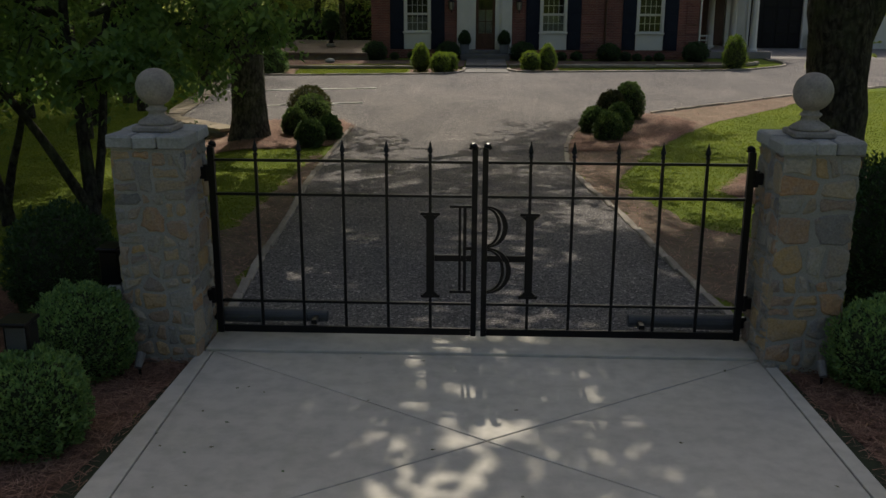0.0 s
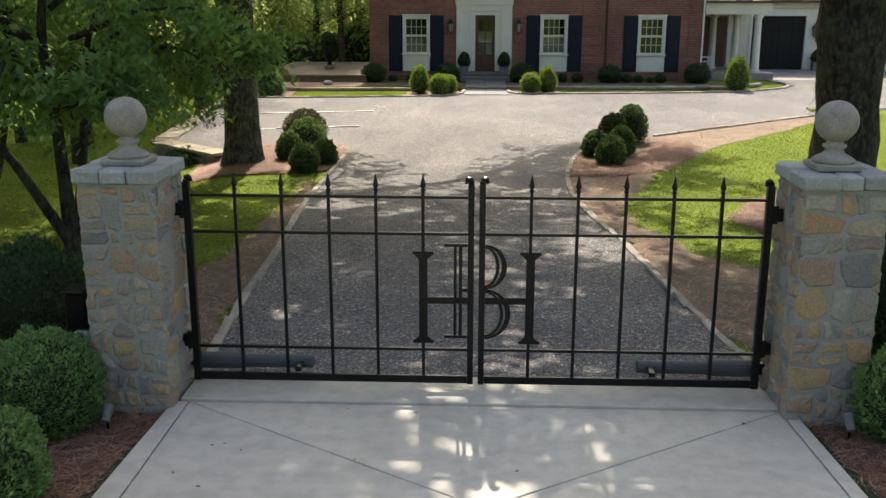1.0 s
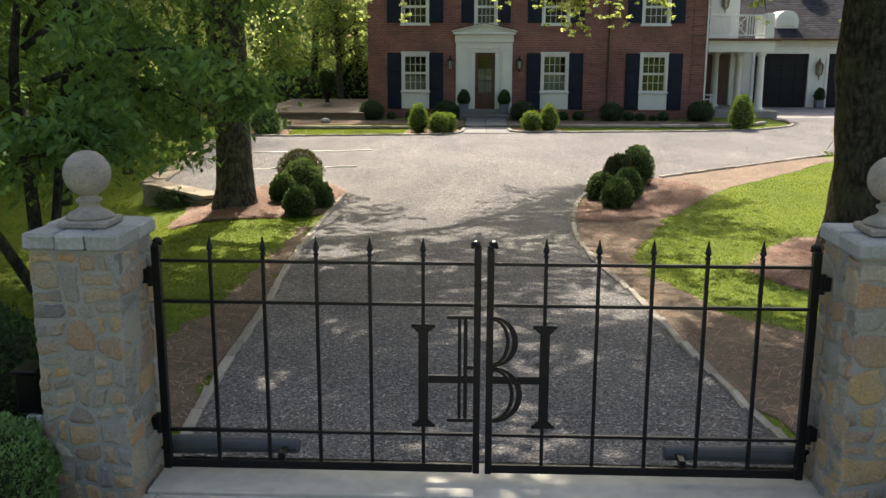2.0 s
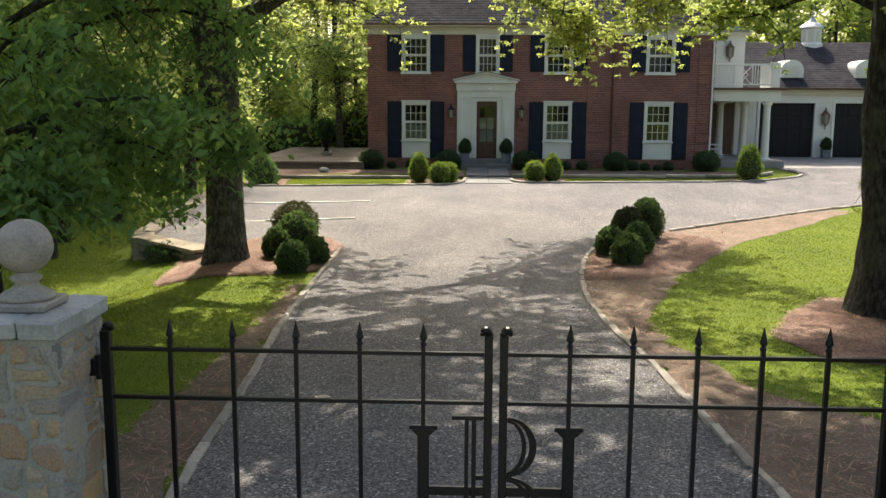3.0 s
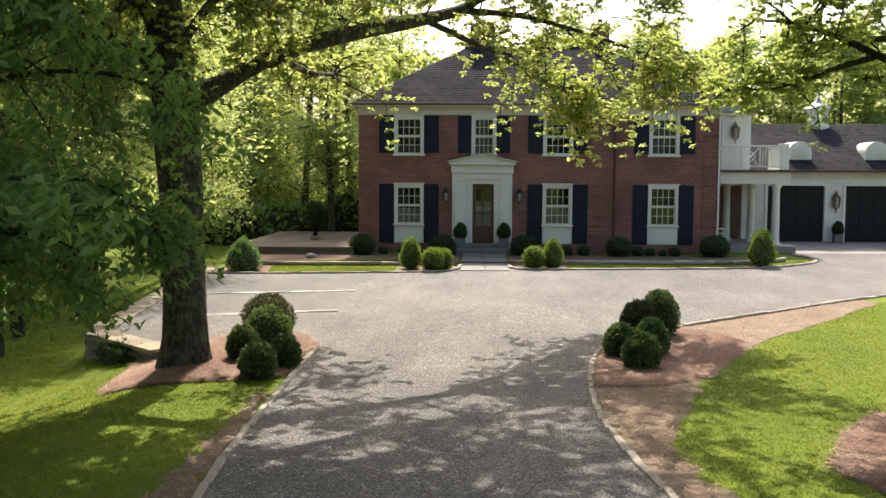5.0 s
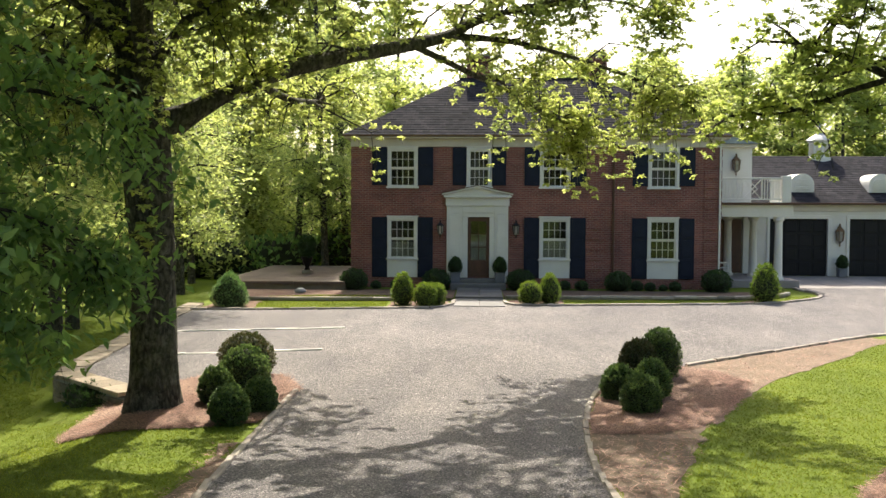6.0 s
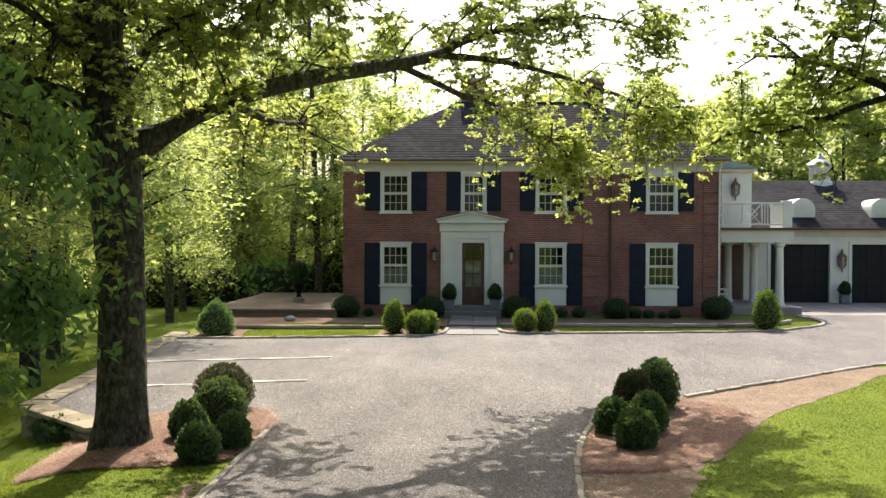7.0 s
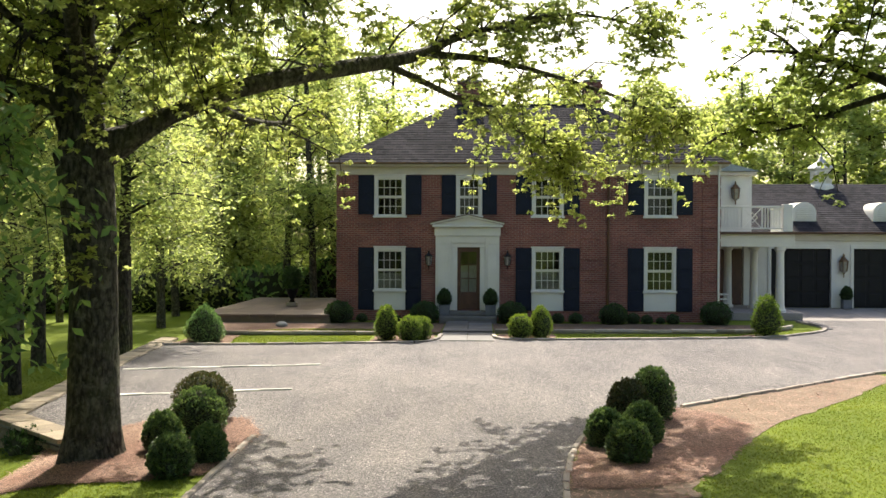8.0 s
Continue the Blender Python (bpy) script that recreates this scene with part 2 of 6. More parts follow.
WOODLEAF = leafy("woodland_leaf", [(0.28, 0.36, 0.15), (0.38, 0.45, 0.19), (0.46, 0.52, 0.23), (0.20, 0.28, 0.115)], 0.68)
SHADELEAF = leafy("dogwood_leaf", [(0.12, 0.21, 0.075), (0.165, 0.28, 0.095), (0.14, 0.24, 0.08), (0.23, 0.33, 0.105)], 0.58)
# tones raised in the colour to make up for shade at the gate
BOXLEAF = leafy("boxwood_leaf", [(0.085, 0.17, 0.07), (0.155, 0.28, 0.105), (0.25, 0.38, 0.14), (0.105, 0.205, 0.085)], 0.42, 0.45)
# darker copy of the boxwood leaf, for the two clusters
CLUSTERLEAF = leafy("cluster_boxwood_leaf", [(0.055, 0.10, 0.045), (0.09, 0.155, 0.062), (0.17, 0.245, 0.085), (0.065, 0.12, 0.052)], 0.38, 0.42)
GOLDLEAF = leafy("golden_arborvitae_leaf", [(0.11, 0.19, 0.03), (0.19, 0.28, 0.045), (0.25, 0.33, 0.06)], 0.35)
BRONZELEAF = leafy("bronze_boxwood_leaf", [(0.06, 0.07, 0.03), (0.10, 0.09, 0.045), (0.05, 0.09, 0.03)], 0.25, 0.4)
DARKLEAF = leafy("dark_evergreen_leaf", [(0.025, 0.055, 0.02), (0.04, 0.085, 0.028), (0.06, 0.115, 0.036)], 0.25, 0.6)
GRASS = leafy("grass_blade", [(0.115, 0.162, 0.018), (0.155, 0.2, 0.024), (0.195, 0.237, 0.04)], 0.5, 0.6)
CORE = surface("near_black_fill", (0.02, 0.028, 0.012), (0.03, 0.035, 0.016), 8, 40, 0.95, 0.4)

# ---- builders ----


def mesh_of(name, bm, material):
    bmesh.ops.recalc_face_normals(bm, faces=bm.faces)
    me = bpy.data.meshes.new(name)
    bm.to_mesh(me)
    bm.free()
    for m in material if isinstance(material, (list, tuple)) else [material]:
        me.materials.append(m)
    return me


def part(name, bm, material, parent=None, label="", at=None):
    """One mesh object; a child when a parent is given."""
    ob = new(name, mesh_of(name, bm, material) if isinstance(bm, bmesh.types.BMesh) else bm)
    if parent is not None:
        ob.parent = parent
    if at is not None:
        ob.matrix_basis = at
    if label:
        ob["label"] = label
    return ob


def thing(name, label, category, group="", kind="", at=None):
    ob = new(name)
    if at is not None:
        ob.matrix_basis = at
    return tagged(ob, label, category, group, kind)


def smooth(ob):
    for p in ob.data.polygons:
        p.use_smooth = True
    return ob


def box(x0, x1, y0, y1, z0, z1, bevel=0.0, bm=None):
    bm = bm or bmesh.new()
    r = bmesh.ops.create_cube(bm, size=1.0)
    vs = r["verts"]
    for v in vs:
        v.co = Vector((x0 + (v.co.x + 0.5) * (x1 - x0), y0 + (v.co.y + 0.5) * (y1 - y0), z0 + (v.co.z + 0.5) * (z1 - z0)))
    if bevel:
        es = {e for v in vs for e in v.link_edges}
        bmesh.ops.bevel(bm, geom=list(es), offset=bevel, segments=1, affect="EDGES")
    return bm


def spline(pts, n):
    """A smooth line through control points: n steps between each two."""
    p = [Vector(a) for a in pts]
    p = [p[0] * 2 - p[1], *p, p[-1] * 2 - p[-2]]
    out = []
    for i in range(1, len(p) - 2):
        for k in range(n):
            t = k / n
            a, b, c, d = p[i - 1:i + 3]
            out.append(0.5 * (2 * b + (c - a) * t + (2 * a - 5 * b + 4 * c - d) * t * t + (3 * b - a - 3 * c + d) * t ** 3))
    return out + [p[-2]]


def tube(bm, pts, radii, n=8, wobble=0.0):
    """A tapered round bar along points."""
    rings = []
    for i, p in enumerate(pts):
        p = Vector(p)
        d = (Vector(pts[min(i + 1, len(pts) - 1)]) - Vector(pts[max(i - 1, 0)])).normalized()
        side = d.cross(Vector((0, 0, 1)) if abs(d.z) < 0.9 else Vector((0, 1, 0))).normalized()
        up = side.cross(d)
        r = radii[i] if hasattr(radii, "__len__") else radii
        ring = []
        for k in range(n):
            a = 2 * math.pi * k / n
            rr = r * (1 + wobble * (noise.noise(p * 1.7 + Vector((math.cos(a), math.sin(a), 0)) * 2)))
            ring.append(bm.verts.new(p + (side * math.cos(a) + up * math.sin(a)) * rr))
        rings.append(ring)
    for a, b in zip(rings, rings[1:]):
        for k in range(n):
            bm.faces.new((a[k], a[(k + 1) % n], b[(k + 1) % n], b[k]))
    bm.faces.new(rings[0][::-1])
    bm.faces.new(rings[-1])
    return bm


def lathe(profile, n=24, bm=None, centre=(0, 0, 0)):
    """A turned form from (radius, height) pairs."""
    bm = bm or bmesh.new()
    c = Vector(centre)
    rings = [[bm.verts.new(c + Vector((r * math.cos(2 * math.pi * k / n), r * math.sin(2 * math.pi * k / n), z))) for k in range(n)] for r, z in profile]
    for a, b in zip(rings, rings[1:]):
        for k in range(n):
            bm.faces.new((a[k], a[(k + 1) % n], b[(k + 1) % n], b[k]))
    bm.faces.new(rings[0][::-1])
    bm.faces.new(rings[-1])
    return bm


def prism(outline, depth0, depth1, bevel=0.0, bm=None):
    """An outline in x and z, solid between two depths along y."""
    bm = bm or bmesh.new()
    a = [bm.verts.new((x, depth0, z)) for x, z in outline]
    b = [bm.verts.new((x, depth1, z)) for x, z in outline]
    fs = [bm.faces.new(a), bm.faces.new(b[::-1])]
    for i in range(len(a)):
        j = (i + 1) % len(a)
        fs.append(bm.faces.new((a[j], a[i], b[i], b[j])))
    if bevel:
        bmesh.ops.bevel(bm, geom=list({e for f in fs for e in f.edges}), offset=bevel, segments=1, affect="EDGES")
    return bm


def mesh_np(name, verts, faces, material, index=None):
    """A mesh from arrays; every face has as many corners as the rest."""
    me = bpy.data.meshes.new(name)
    k = faces.shape[1]
    me.vertices.add(len(verts))
    me.vertices.foreach_set("co", verts.astype(np.float32).ravel())
    me.loops.add(faces.size)
    me.loops.foreach_set("vertex_index", faces.astype(np.int32).ravel())
    me.polygons.add(len(faces))
    me.polygons.foreach_set("loop_start", np.arange(0, faces.size, k, dtype=np.int32))
    for m in material if isinstance(material, (list, tuple)) else [material]:
        me.materials.append(m)
    if index is not None:
        me.polygons.foreach_set("material_index", index.astype(np.int32))
    me.update(calc_edges=True)
    return me


def leaf_arrays(centres, size, droop=0.35, facing=None, width=0.55, seed=1):
    """Folded leaves at the centres: two triangles each. facing: outward directions that the leaves lie along."""
    g = np.random.default_rng(seed)
    n = len(centres)
    a = g.uniform(0, 2 * np.pi, n)
    d = np.stack([np.cos(a), np.sin(a), g.normal(-droop, 0.35, n)], 1)
    if facing is not None:
        d = d * 0.8 + facing
    d /= np.linalg.norm(d, axis=1)[:, None]
    up = np.stack([g.normal(0, 0.5, n), g.normal(0, 0.5, n), np.ones(n)], 1)
    s = np.cross(d, up)
    s /= np.linalg.norm(s, axis=1)[:, None] + 1e-9
    nn = np.cross(s, d)
    L = (size * g.uniform(0.65, 1.3, n))[:, None]
    base = centres - d * L * 0.5
    tip = centres + d * L * 0.5
    fold = nn * L * 0.14
    mid = centres + d * L * 0.05
    v = np.stack([base, mid + s * L * width * 0.5 + fold, tip, mid - s * L * width * 0.5 + fold], 1).reshape(-1, 3)
    i = np.arange(n)[:, None] * 4
    f = np.concatenate([i + np.array([[0, 1, 2]]), i + np.array([[0, 2, 3]])], 1).reshape(-1, 3)
    return v, f


def bezier_arc(cx, cz, rx, rz, a0, a1, n=14):
    return [(cx + rx * math.cos(radians(a0 + (a1 - a0) * k / n)), cz + rz * math.sin(radians(a0 + (a1 - a0) * k / n))) for k in range(n + 1)]


# ---- ground ----


def ss(t):
    t = np.clip(t, 0, 1)
    return t * t * (3 - 2 * t)


def drive_z(x, y):
    """The height of the drive and forecourt."""
    return np.interp(y, [8.0, 19.4, 23.8, 31.3, 37.8, 41.0], [0, -0.36, -0.36, -0.28, -0.22, -0.23])


def lawn_z(x, y):
    """The height of the lawn, which falls away on the wooded side."""
    y1 = np.asarray(y, float)
    start, run = np.interp(y1, [22.0, 25.5, 37.0], [4.6, 8.0, 8.9]), np.interp(y1, [22.0, 25.5], [3.2, 0.6])
    fall = 0.6 * ss((-np.asarray(x, float) - start) / run) * ss((y1 - 7) / 7)
    return drive_z(x, y1) - 0.06 * (1 - ss((y1 - 7.6) / 1.2)) - fall - 0.25 * ss((-np.asarray(x, float) - 9) / 14)


def sheet(name, outline, height, lift, material, step=0.5, jag=0.0, parent=None, label="", seed=3, skirt=0.0):
    """A flat outline laid over the ground as a fine sheet."""
    g = np.random.default_rng(seed)
    pts = []
    for (x0, y0), (x1, y1) in zip(outline, outline[1:] + outline[:1]):
        n = max(1, int(math.hypot(x1 - x0, y1 - y0) / 0.3)) if jag else 1
        for k in range(n):
            w = jag if k else jag * 0.3
            pts.append((x0 + (x1 - x0) * k / n + g.normal(0, 1) * w, y0 + (y1 - y0) * k / n + g.normal(0, 1) * w))
    bm = bmesh.new()
    bm.faces.new([bm.verts.new((x, y, 0)) for x, y in pts])
    bmesh.ops.triangulate(bm, faces=bm.faces)
    xs, ys = [p[0] for p in pts], [p[1] for p in pts]
    for axis, lo, hi in ((0, min(xs), max(xs)), (1, min(ys), max(ys))):
        c = math.ceil(lo / step) * step
        while c < hi:
            no = (1, 0, 0) if axis == 0 else (0, 1, 0)
            bmesh.ops.bisect_plane(bm, geom=bm.verts[:] + bm.edges[:] + bm.faces[:], plane_co=(c, c, 0), plane_no=no)
            c += step
    for v in bm.verts:
        v.co.z = float(height(v.co.x, v.co.y)) + lift
    for f in bm.faces:
        if f.normal.z < 0:
            f.normal_flip()
    if skirt:
        r = bmesh.ops.extrude_edge_only(bm, edges=[e for e in bm.edges if e.is_boundary])
        for v in r["geom"]:
            if isinstance(v, bmesh.types.BMVert):
                v.co.z -= skirt
    me = bpy.data.meshes.new(name)
    bm.to_mesh(me)
    bm.free()
    me.materials.append(material)
    ob = new(name, me)
    if parent:
        ob.parent = parent
    if label:
        ob["label"] = label
    return ob


def inside(px, py, outline):
    r = np.zeros(len(px), bool)
    for (x0, y0), (x1, y1) in zip(outline, outline[1:] + outline[:1]):
        hit = ((y0 > py) != (y1 > py)) & (px < (x1 - x0) * (py - y0) / (y1 - y0 + 1e-12) + x0)
        r ^= hit
    return r


def ground():
    xs = np.concatenate([[-400, -200, -110, -70, -50, -40], np.arange(-32, 30.1, 0.5), [40, 60, 100, 200, 400]])
    ys = np.concatenate([[-300, -120, -60, -30, -15], np.arange(-8, 60.1, 0.5), [70, 90, 130, 200, 400, 700]])
    X, Y = np.meshgrid(xs, ys)
    Z = lawn_z(X, Y)
    v = np.stack([X, Y, Z], -1).reshape(-1, 3)
    nx = len(xs)
    i = (np.arange(len(ys) - 1)[:, None] * nx + np.arange(nx - 1)[None]).ravel()
    f = np.stack([i, i + 1, i + nx + 1, i + nx], 1)
    ob = smooth(new("ground", mesh_np("ground", v, f, LAWN)))
    return tagged(ob, "bright green mown lawn sloping towards the woods", "lawn", kind="structure")


LANE_L = [(-2.02, 7.95), (-2.13, 8.8), (-2.27, 10.6), (-2.42, 12.9), (-2.65, 15.6), (-2.82, 19.2), (-2.87, 22.85)]
LANE_R = [(2.72, 7.95), (2.60, 9.2), (2.45, 11.2), (2.29, 13.6), (2.10, 15.4), (2.00, 17.4), (2.07, 19.4), (2.27, 21.2), (2.73, 23.2), (3.6, 24.85), (4.9, 25.9)]
FAR_R = [(4.9, 25.9), (6.25, 27.05), (7.85, 28.3), (9.3, 29.55), (10.9, 30.75), (14.5, 33.1), (24.0, 36.5)]
FRONT_L = [(-8.6, 35.0), (-5.5, 35.3), (-2.4, 35.85), (-1.2, 36.05), (-0.67, 36.5), (-0.42, 37.2), (-0.38, 38.3)]
FRONT_R = [(1.36, 38.4), (1.38, 37.7), (1.6, 37.1), (2.1, 37.0), (3.6, 37.1), (9.7, 38.0), (11.6, 39.2), (12.9, 40.6), (13.4, 42.2), (13.3, 44.6)]
WALL_TOP = [(-5.75, 22.35), (-7.85, 24.2), (-8.2, 27.8), (-8.55, 31.4), (-8.95, 36.6)]
BED_L = [(-9.6, 41.0), (-8.4, 38.0), (-5.0, 38.1), (-0.42, 38.5), (-0.42, 44.2), (-4.6, 44.2), (-4.6, 42.6), (-9.6, 42.6)]
BED_R = [(1.38, 39.2), (9.9, 39.8), (11.7, 41.0), (12.3, 42.2), (12.6, 45.0), (9.9, 45.0), (9.9, 44.2), (1.38, 44.2)]
STRAW_L = [(-2.84, 22.95), (-2.95, 20.7), (-3.0, 20.2), (-3.8, 19.85), (-4.9, 19.6), (-5.8, 19.5), (-6.05, 20.3), (-6.15, 21.4), (-6.3, 22.7), (-5.9, 22.5), (-5.0, 23.9), (-3.4, 24.3)]
STRAW_R = [(2.15, 19.8), (2.4, 21.4), (2.8, 23.2), (3.7, 24.9), (4.6, 25.75), (5.3, 25.3), (5.75, 24.2), (5.2, 22.6), (4.5, 21.2), (3.9, 20.3), (3.1, 19.8)]
SOIL_BANK = [(4.0, 25.2), (4.95, 25.83), (7.2, 27.7), (9.5, 29.6), (10.6, 30.4), (10.9, 29.9), (8.2, 26.6), (6.3, 24.4), (4.9, 22.0), (4.2, 20.5), (3.9, 21.6), (4.3, 23.4)]
SOIL_R = [(2.62, 9.3), (2.47, 11.3), (2.31, 13.7), (2.12, 15.5), (2.02, 17.5), (2.12, 20.0), (3.2, 20.1), (4.1, 20.8), (3.4, 18.4), (2.75, 16.4), (2.7, 14.6), (3.2, 12.6), (4.1, 11.6), (4.5, 10.2), (3.6, 8.4), (3.0, 8.2)]
SOIL_L = [(-2.16, 8.6), (-2.29, 10.6), (-2.44, 12.9), (-2.67, 15.6), (-2.9, 18.9), (-3.15, 18.8), (-3.05, 15.9), (-3.0, 13.0), (-3.1, 11.2), (-3.3, 9.6), (-3.2, 8.4)]
STRAW_TREE = [(4.25, 15.2), (4.6, 14.0), (5.8, 13.4), (7.4, 14.2), (8.0, 16.4), (7.2, 18.2), (5.9, 18.0), (5.0, 16.8)]
STRAW_GATE_L = [(-2.1, 7.2), (-2.3, 5.0), (-2.9, 1.5), (-6.5, 1.5), (-6.0, 5.0), (-5.2, 9.2), (-3.0, 8.6), (-2.2, 8.0)]
STRAW_GATE_R = [(2.8, 7.3), (2.95, 5.4), (3.5, 1.5), (6.5, 1.5), (6.4, 5.0), (6.0, 9.6), (3.6, 8.4), (2.9, 8.1)]


def drive():
    court = LANE_L + [(-3.3, 23.8), (-5.0, 23.2)] + WALL_TOP + [(-8.8, 35.0)] + FRONT_L + FRONT_R + [(14.0, 45.6), (24.0, 45.6)] + FAR_R[::-1][:-1] + LANE_R[::-1]
    ob = sheet("driveway", court, drive_z, 0.02, GRAVEL, skirt=0.3)
    tagged(ob, "grey crushed-gravel driveway and forecourt, dappled with leaf shade", "driveway", kind="structure")
    for name, outline, m, label in (("bed", STRAW_L, STRAW, "reddish pine-straw bed round the oak and boxwoods"), ("soil_bank", SOIL_BANK, TANSOIL, "bare pale tan soil bank beside the gravel curve"), ("bed", STRAW_R, STRAW, "pine-straw bed beside the gravel curve"),
                                    ("bed", STRAW_TREE, STRAW, "pine-straw ring round the tree trunk"), ("bed", STRAW_GATE_L, REDMULCH, "pine-straw bed beside the stone gate pillar"),
                                    ("bed", STRAW_GATE_R, REDMULCH, "pine-straw bed beside the stone gate pillar"), ("soil_strip", SOIL_L, SOIL, "bare brown soil strip along the drive edging"),
                                    ("soil_strip", SOIL_R, SOIL, "bare brown soil with thin grass along the drive edging")):
        tagged(sheet(name, outline, lawn_z, 0.022 if outline is STRAW_R else 0.012, m, jag=0.07 if name == "soil_strip" else 0.035), label, "bed" if name == "bed" else "soil", kind="structure")
    for outline in ([(-2.6, 35.9), (-1.2, 36.15), (-0.75, 36.6), (-0.55, 37.3), (-0.6, 38.3), (-2.4, 38.1)], [(1.5, 38.8), (1.55, 37.5), (1.75, 37.2), (3.3, 37.2), (3.4, 38.9)], [(9.5, 38.15), (10.6, 38.7), (11.3, 39.2), (10.6, 39.6), (9.6, 39.0)]):
        tagged(sheet("bed", outline, lawn_z, 0.016, STRAW, jag=0.04), "pine-straw patch under the golden shrubs", "bed", kind="structure")
    tagged(sheet("bed", [(-8.55, 35.15), (-6.7, 35.25), (-6.9, 36.6), (-7.0, 37.8), (-8.3, 37.8)], lawn_z, 0.016, STRAW, jag=0.04), "pine-straw patch under the conical boxwood", "bed", kind="structure")
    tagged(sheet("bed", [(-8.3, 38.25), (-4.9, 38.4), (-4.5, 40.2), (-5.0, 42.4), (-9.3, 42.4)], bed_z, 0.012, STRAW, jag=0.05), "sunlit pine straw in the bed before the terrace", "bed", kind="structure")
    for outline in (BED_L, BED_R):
        tagged(sheet("bed", outline, bed_z, 0.0, MULCHSHADED, jag=0.0), "mulched planting bed before the brick house, the house's shade put into its colour", "bed", kind="structure")


def bed_z(x, y):
    """The height of the planting beds, sloped down towards the house to fit the camera's view."""
    return -0.12 - 0.13 * np.clip((y - 38.5) / 5.5, 0, 1)


def scatter(outlines, count, seed, avoid=()):
    """Random places inside some outlines."""
    g = np.random.default_rng(seed)
    out = []
    areas = []
    for o in outlines:
        p = np.array(o)
        areas.append(abs(np.sum(p[:, 0] * np.roll(p[:, 1], 1) - np.roll(p[:, 0], 1) * p[:, 1])) / 2)
    for o, a in zip(outlines, areas):
        n = int(count * a / sum(areas) * 2.2)
        p = np.array(o)
        x, y = g.uniform(p[:, 0].min(), p[:, 0].max(), n), g.uniform(p[:, 1].min(), p[:, 1].max(), n)
        keep = inside(x, y, o)
        for b in avoid:
            keep &= ~inside(x + g.normal(0, 0.1, n), y + g.normal(0, 0.1, n), b)
        out.append(np.stack([x[keep], y[keep]], 1))
    return np.concatenate(out)


def grass():
    g = np.random.default_rng(11)
    left = [(-2.9, 9.0), (-3.0, 20.3), (-6.1, 21.9), (-7.3, 23.3), (-7.9, 24.5), (-9.2, 37.0), (-20, 37), (-17, 20), (-10, 9)]
    right = [(3.2, 8.6), (2.6, 12.0), (2.4, 15.0), (2.5, 18.0), (4.0, 20.2), (6.3, 24.4), (10.9, 30.0), (16, 33.5), (18, 24), (13, 12), (8, 9)]
    strip = [(-8.2, 35.3), (-2.6, 36.0), (-2.6, 38.2), (-8.0, 37.9)]
    tuft = [(-7.0, 38.4), (-2.2, 38.55), (-2.4, 39.5), (-5.2, 39.4)]
    strip2 = [(3.3, 37.2), (9.7, 38.1), (11.5, 39.3), (12.7, 40.7), (12.9, 41.6), (11.9, 41.0), (9.8, 39.65), (3.3, 39.2)]
    avoid = (STRAW_L, STRAW_R, STRAW_TREE, SOIL_BANK)
    near = scatter([left, right, SOIL_L], 320000, 5, avoid)
    keep = g.uniform(0, 1, len(near)) < np.where(inside(near[:, 0], near[:, 1], SOIL_L), 0.3, np.where(inside(near[:, 0], near[:, 1], SOIL_R), np.where(np.hypot(near[:, 0] - 2.9, near[:, 1] - 18.6) < 0.75, 0.8, 0.3), 1.0)) * np.clip(26 / (near[:, 1] + 4), 0.3, 1)
    p = np.concatenate([near[keep], scatter([strip, strip2, tuft], 19000, 6)])
    n = len(p)
    z = np.where(inside(p[:, 0], p[:, 1], tuft), bed_z(p[:, 0], p[:, 1]) + 0.014, lawn_z(p[:, 0], p[:, 1]))
    base = np.stack([p[:, 0], p[:, 1], z], 1)
    a = g.uniform(0, 2 * np.pi, n)
    w = np.stack([np.cos(a), np.sin(a), np.zeros(n)], 1) * g.uniform(0.004, 0.008, n)[:, None] * (1 + p[:, 1:] / 30)
    lean = np.stack([g.normal(0, 0.014, n), g.normal(0, 0.014, n), g.uniform(0.010, 0.028, n)], 1)
    v = np.stack([base - w, base + w, base + lean], 1).reshape(-1, 3)
    ob = new("grass", mesh_np("grass", v, np.arange(3 * n).reshape(-1, 3), GRASS))
    tagged(ob, "short sunlit green grass blades on the lawn", "grass", kind="stuff")


def straw():
    g = np.random.default_rng(12)
    for p, m, label in ((np.concatenate([scatter([STRAW_L, STRAW_R, STRAW_TREE], 60000, 7), scatter([SOIL_R, SOIL_L], 4500, 9), scatter([SOIL_BANK], 2600, 10)]), NEEDLE, "loose pinkish-tan pine needles on the tree beds"),
                        (scatter([STRAW_GATE_L, STRAW_GATE_R], 34000, 8), REDNEEDLE, "loose red-brown pine needles on the gate beds")):
        n = len(p)
        p = p + g.normal(0, 0.05, (n, 2))
        z = lawn_z(p[:, 0], p[:, 1]) + 0.015
        a = g.uniform(0, 2 * np.pi, n)
        d = np.stack([np.cos(a), np.sin(a), g.normal(0.0, 0.12, n)], 1) * g.uniform(0.05, 0.11, n)[:, None]
        w = np.stack([-np.sin(a), np.cos(a), np.zeros(n)], 1) * 0.003 * (1 + p[:, 1:] / 14)
        c = np.stack([p[:, 0], p[:, 1], z + g.uniform(0.004, 0.045, n)], 1)
        v = np.stack([c - d - w, c - d + w, c + d], 1).reshape(-1, 3)
        ob = new("pine_straw", mesh_np("pine_straw", v, np.arange(3 * n).reshape(-1, 3), m))
        tagged(ob, label, "pine straw", kind="stuff")


ground()
drive()

# ---- the brick house ----
FY = 42.51          # the front wall's face
HX0, HX1 = -4.55, 9.81
BACK = 50.6
VIEW_ORIGIN = Vector((0.3, 3.6, 3.05))
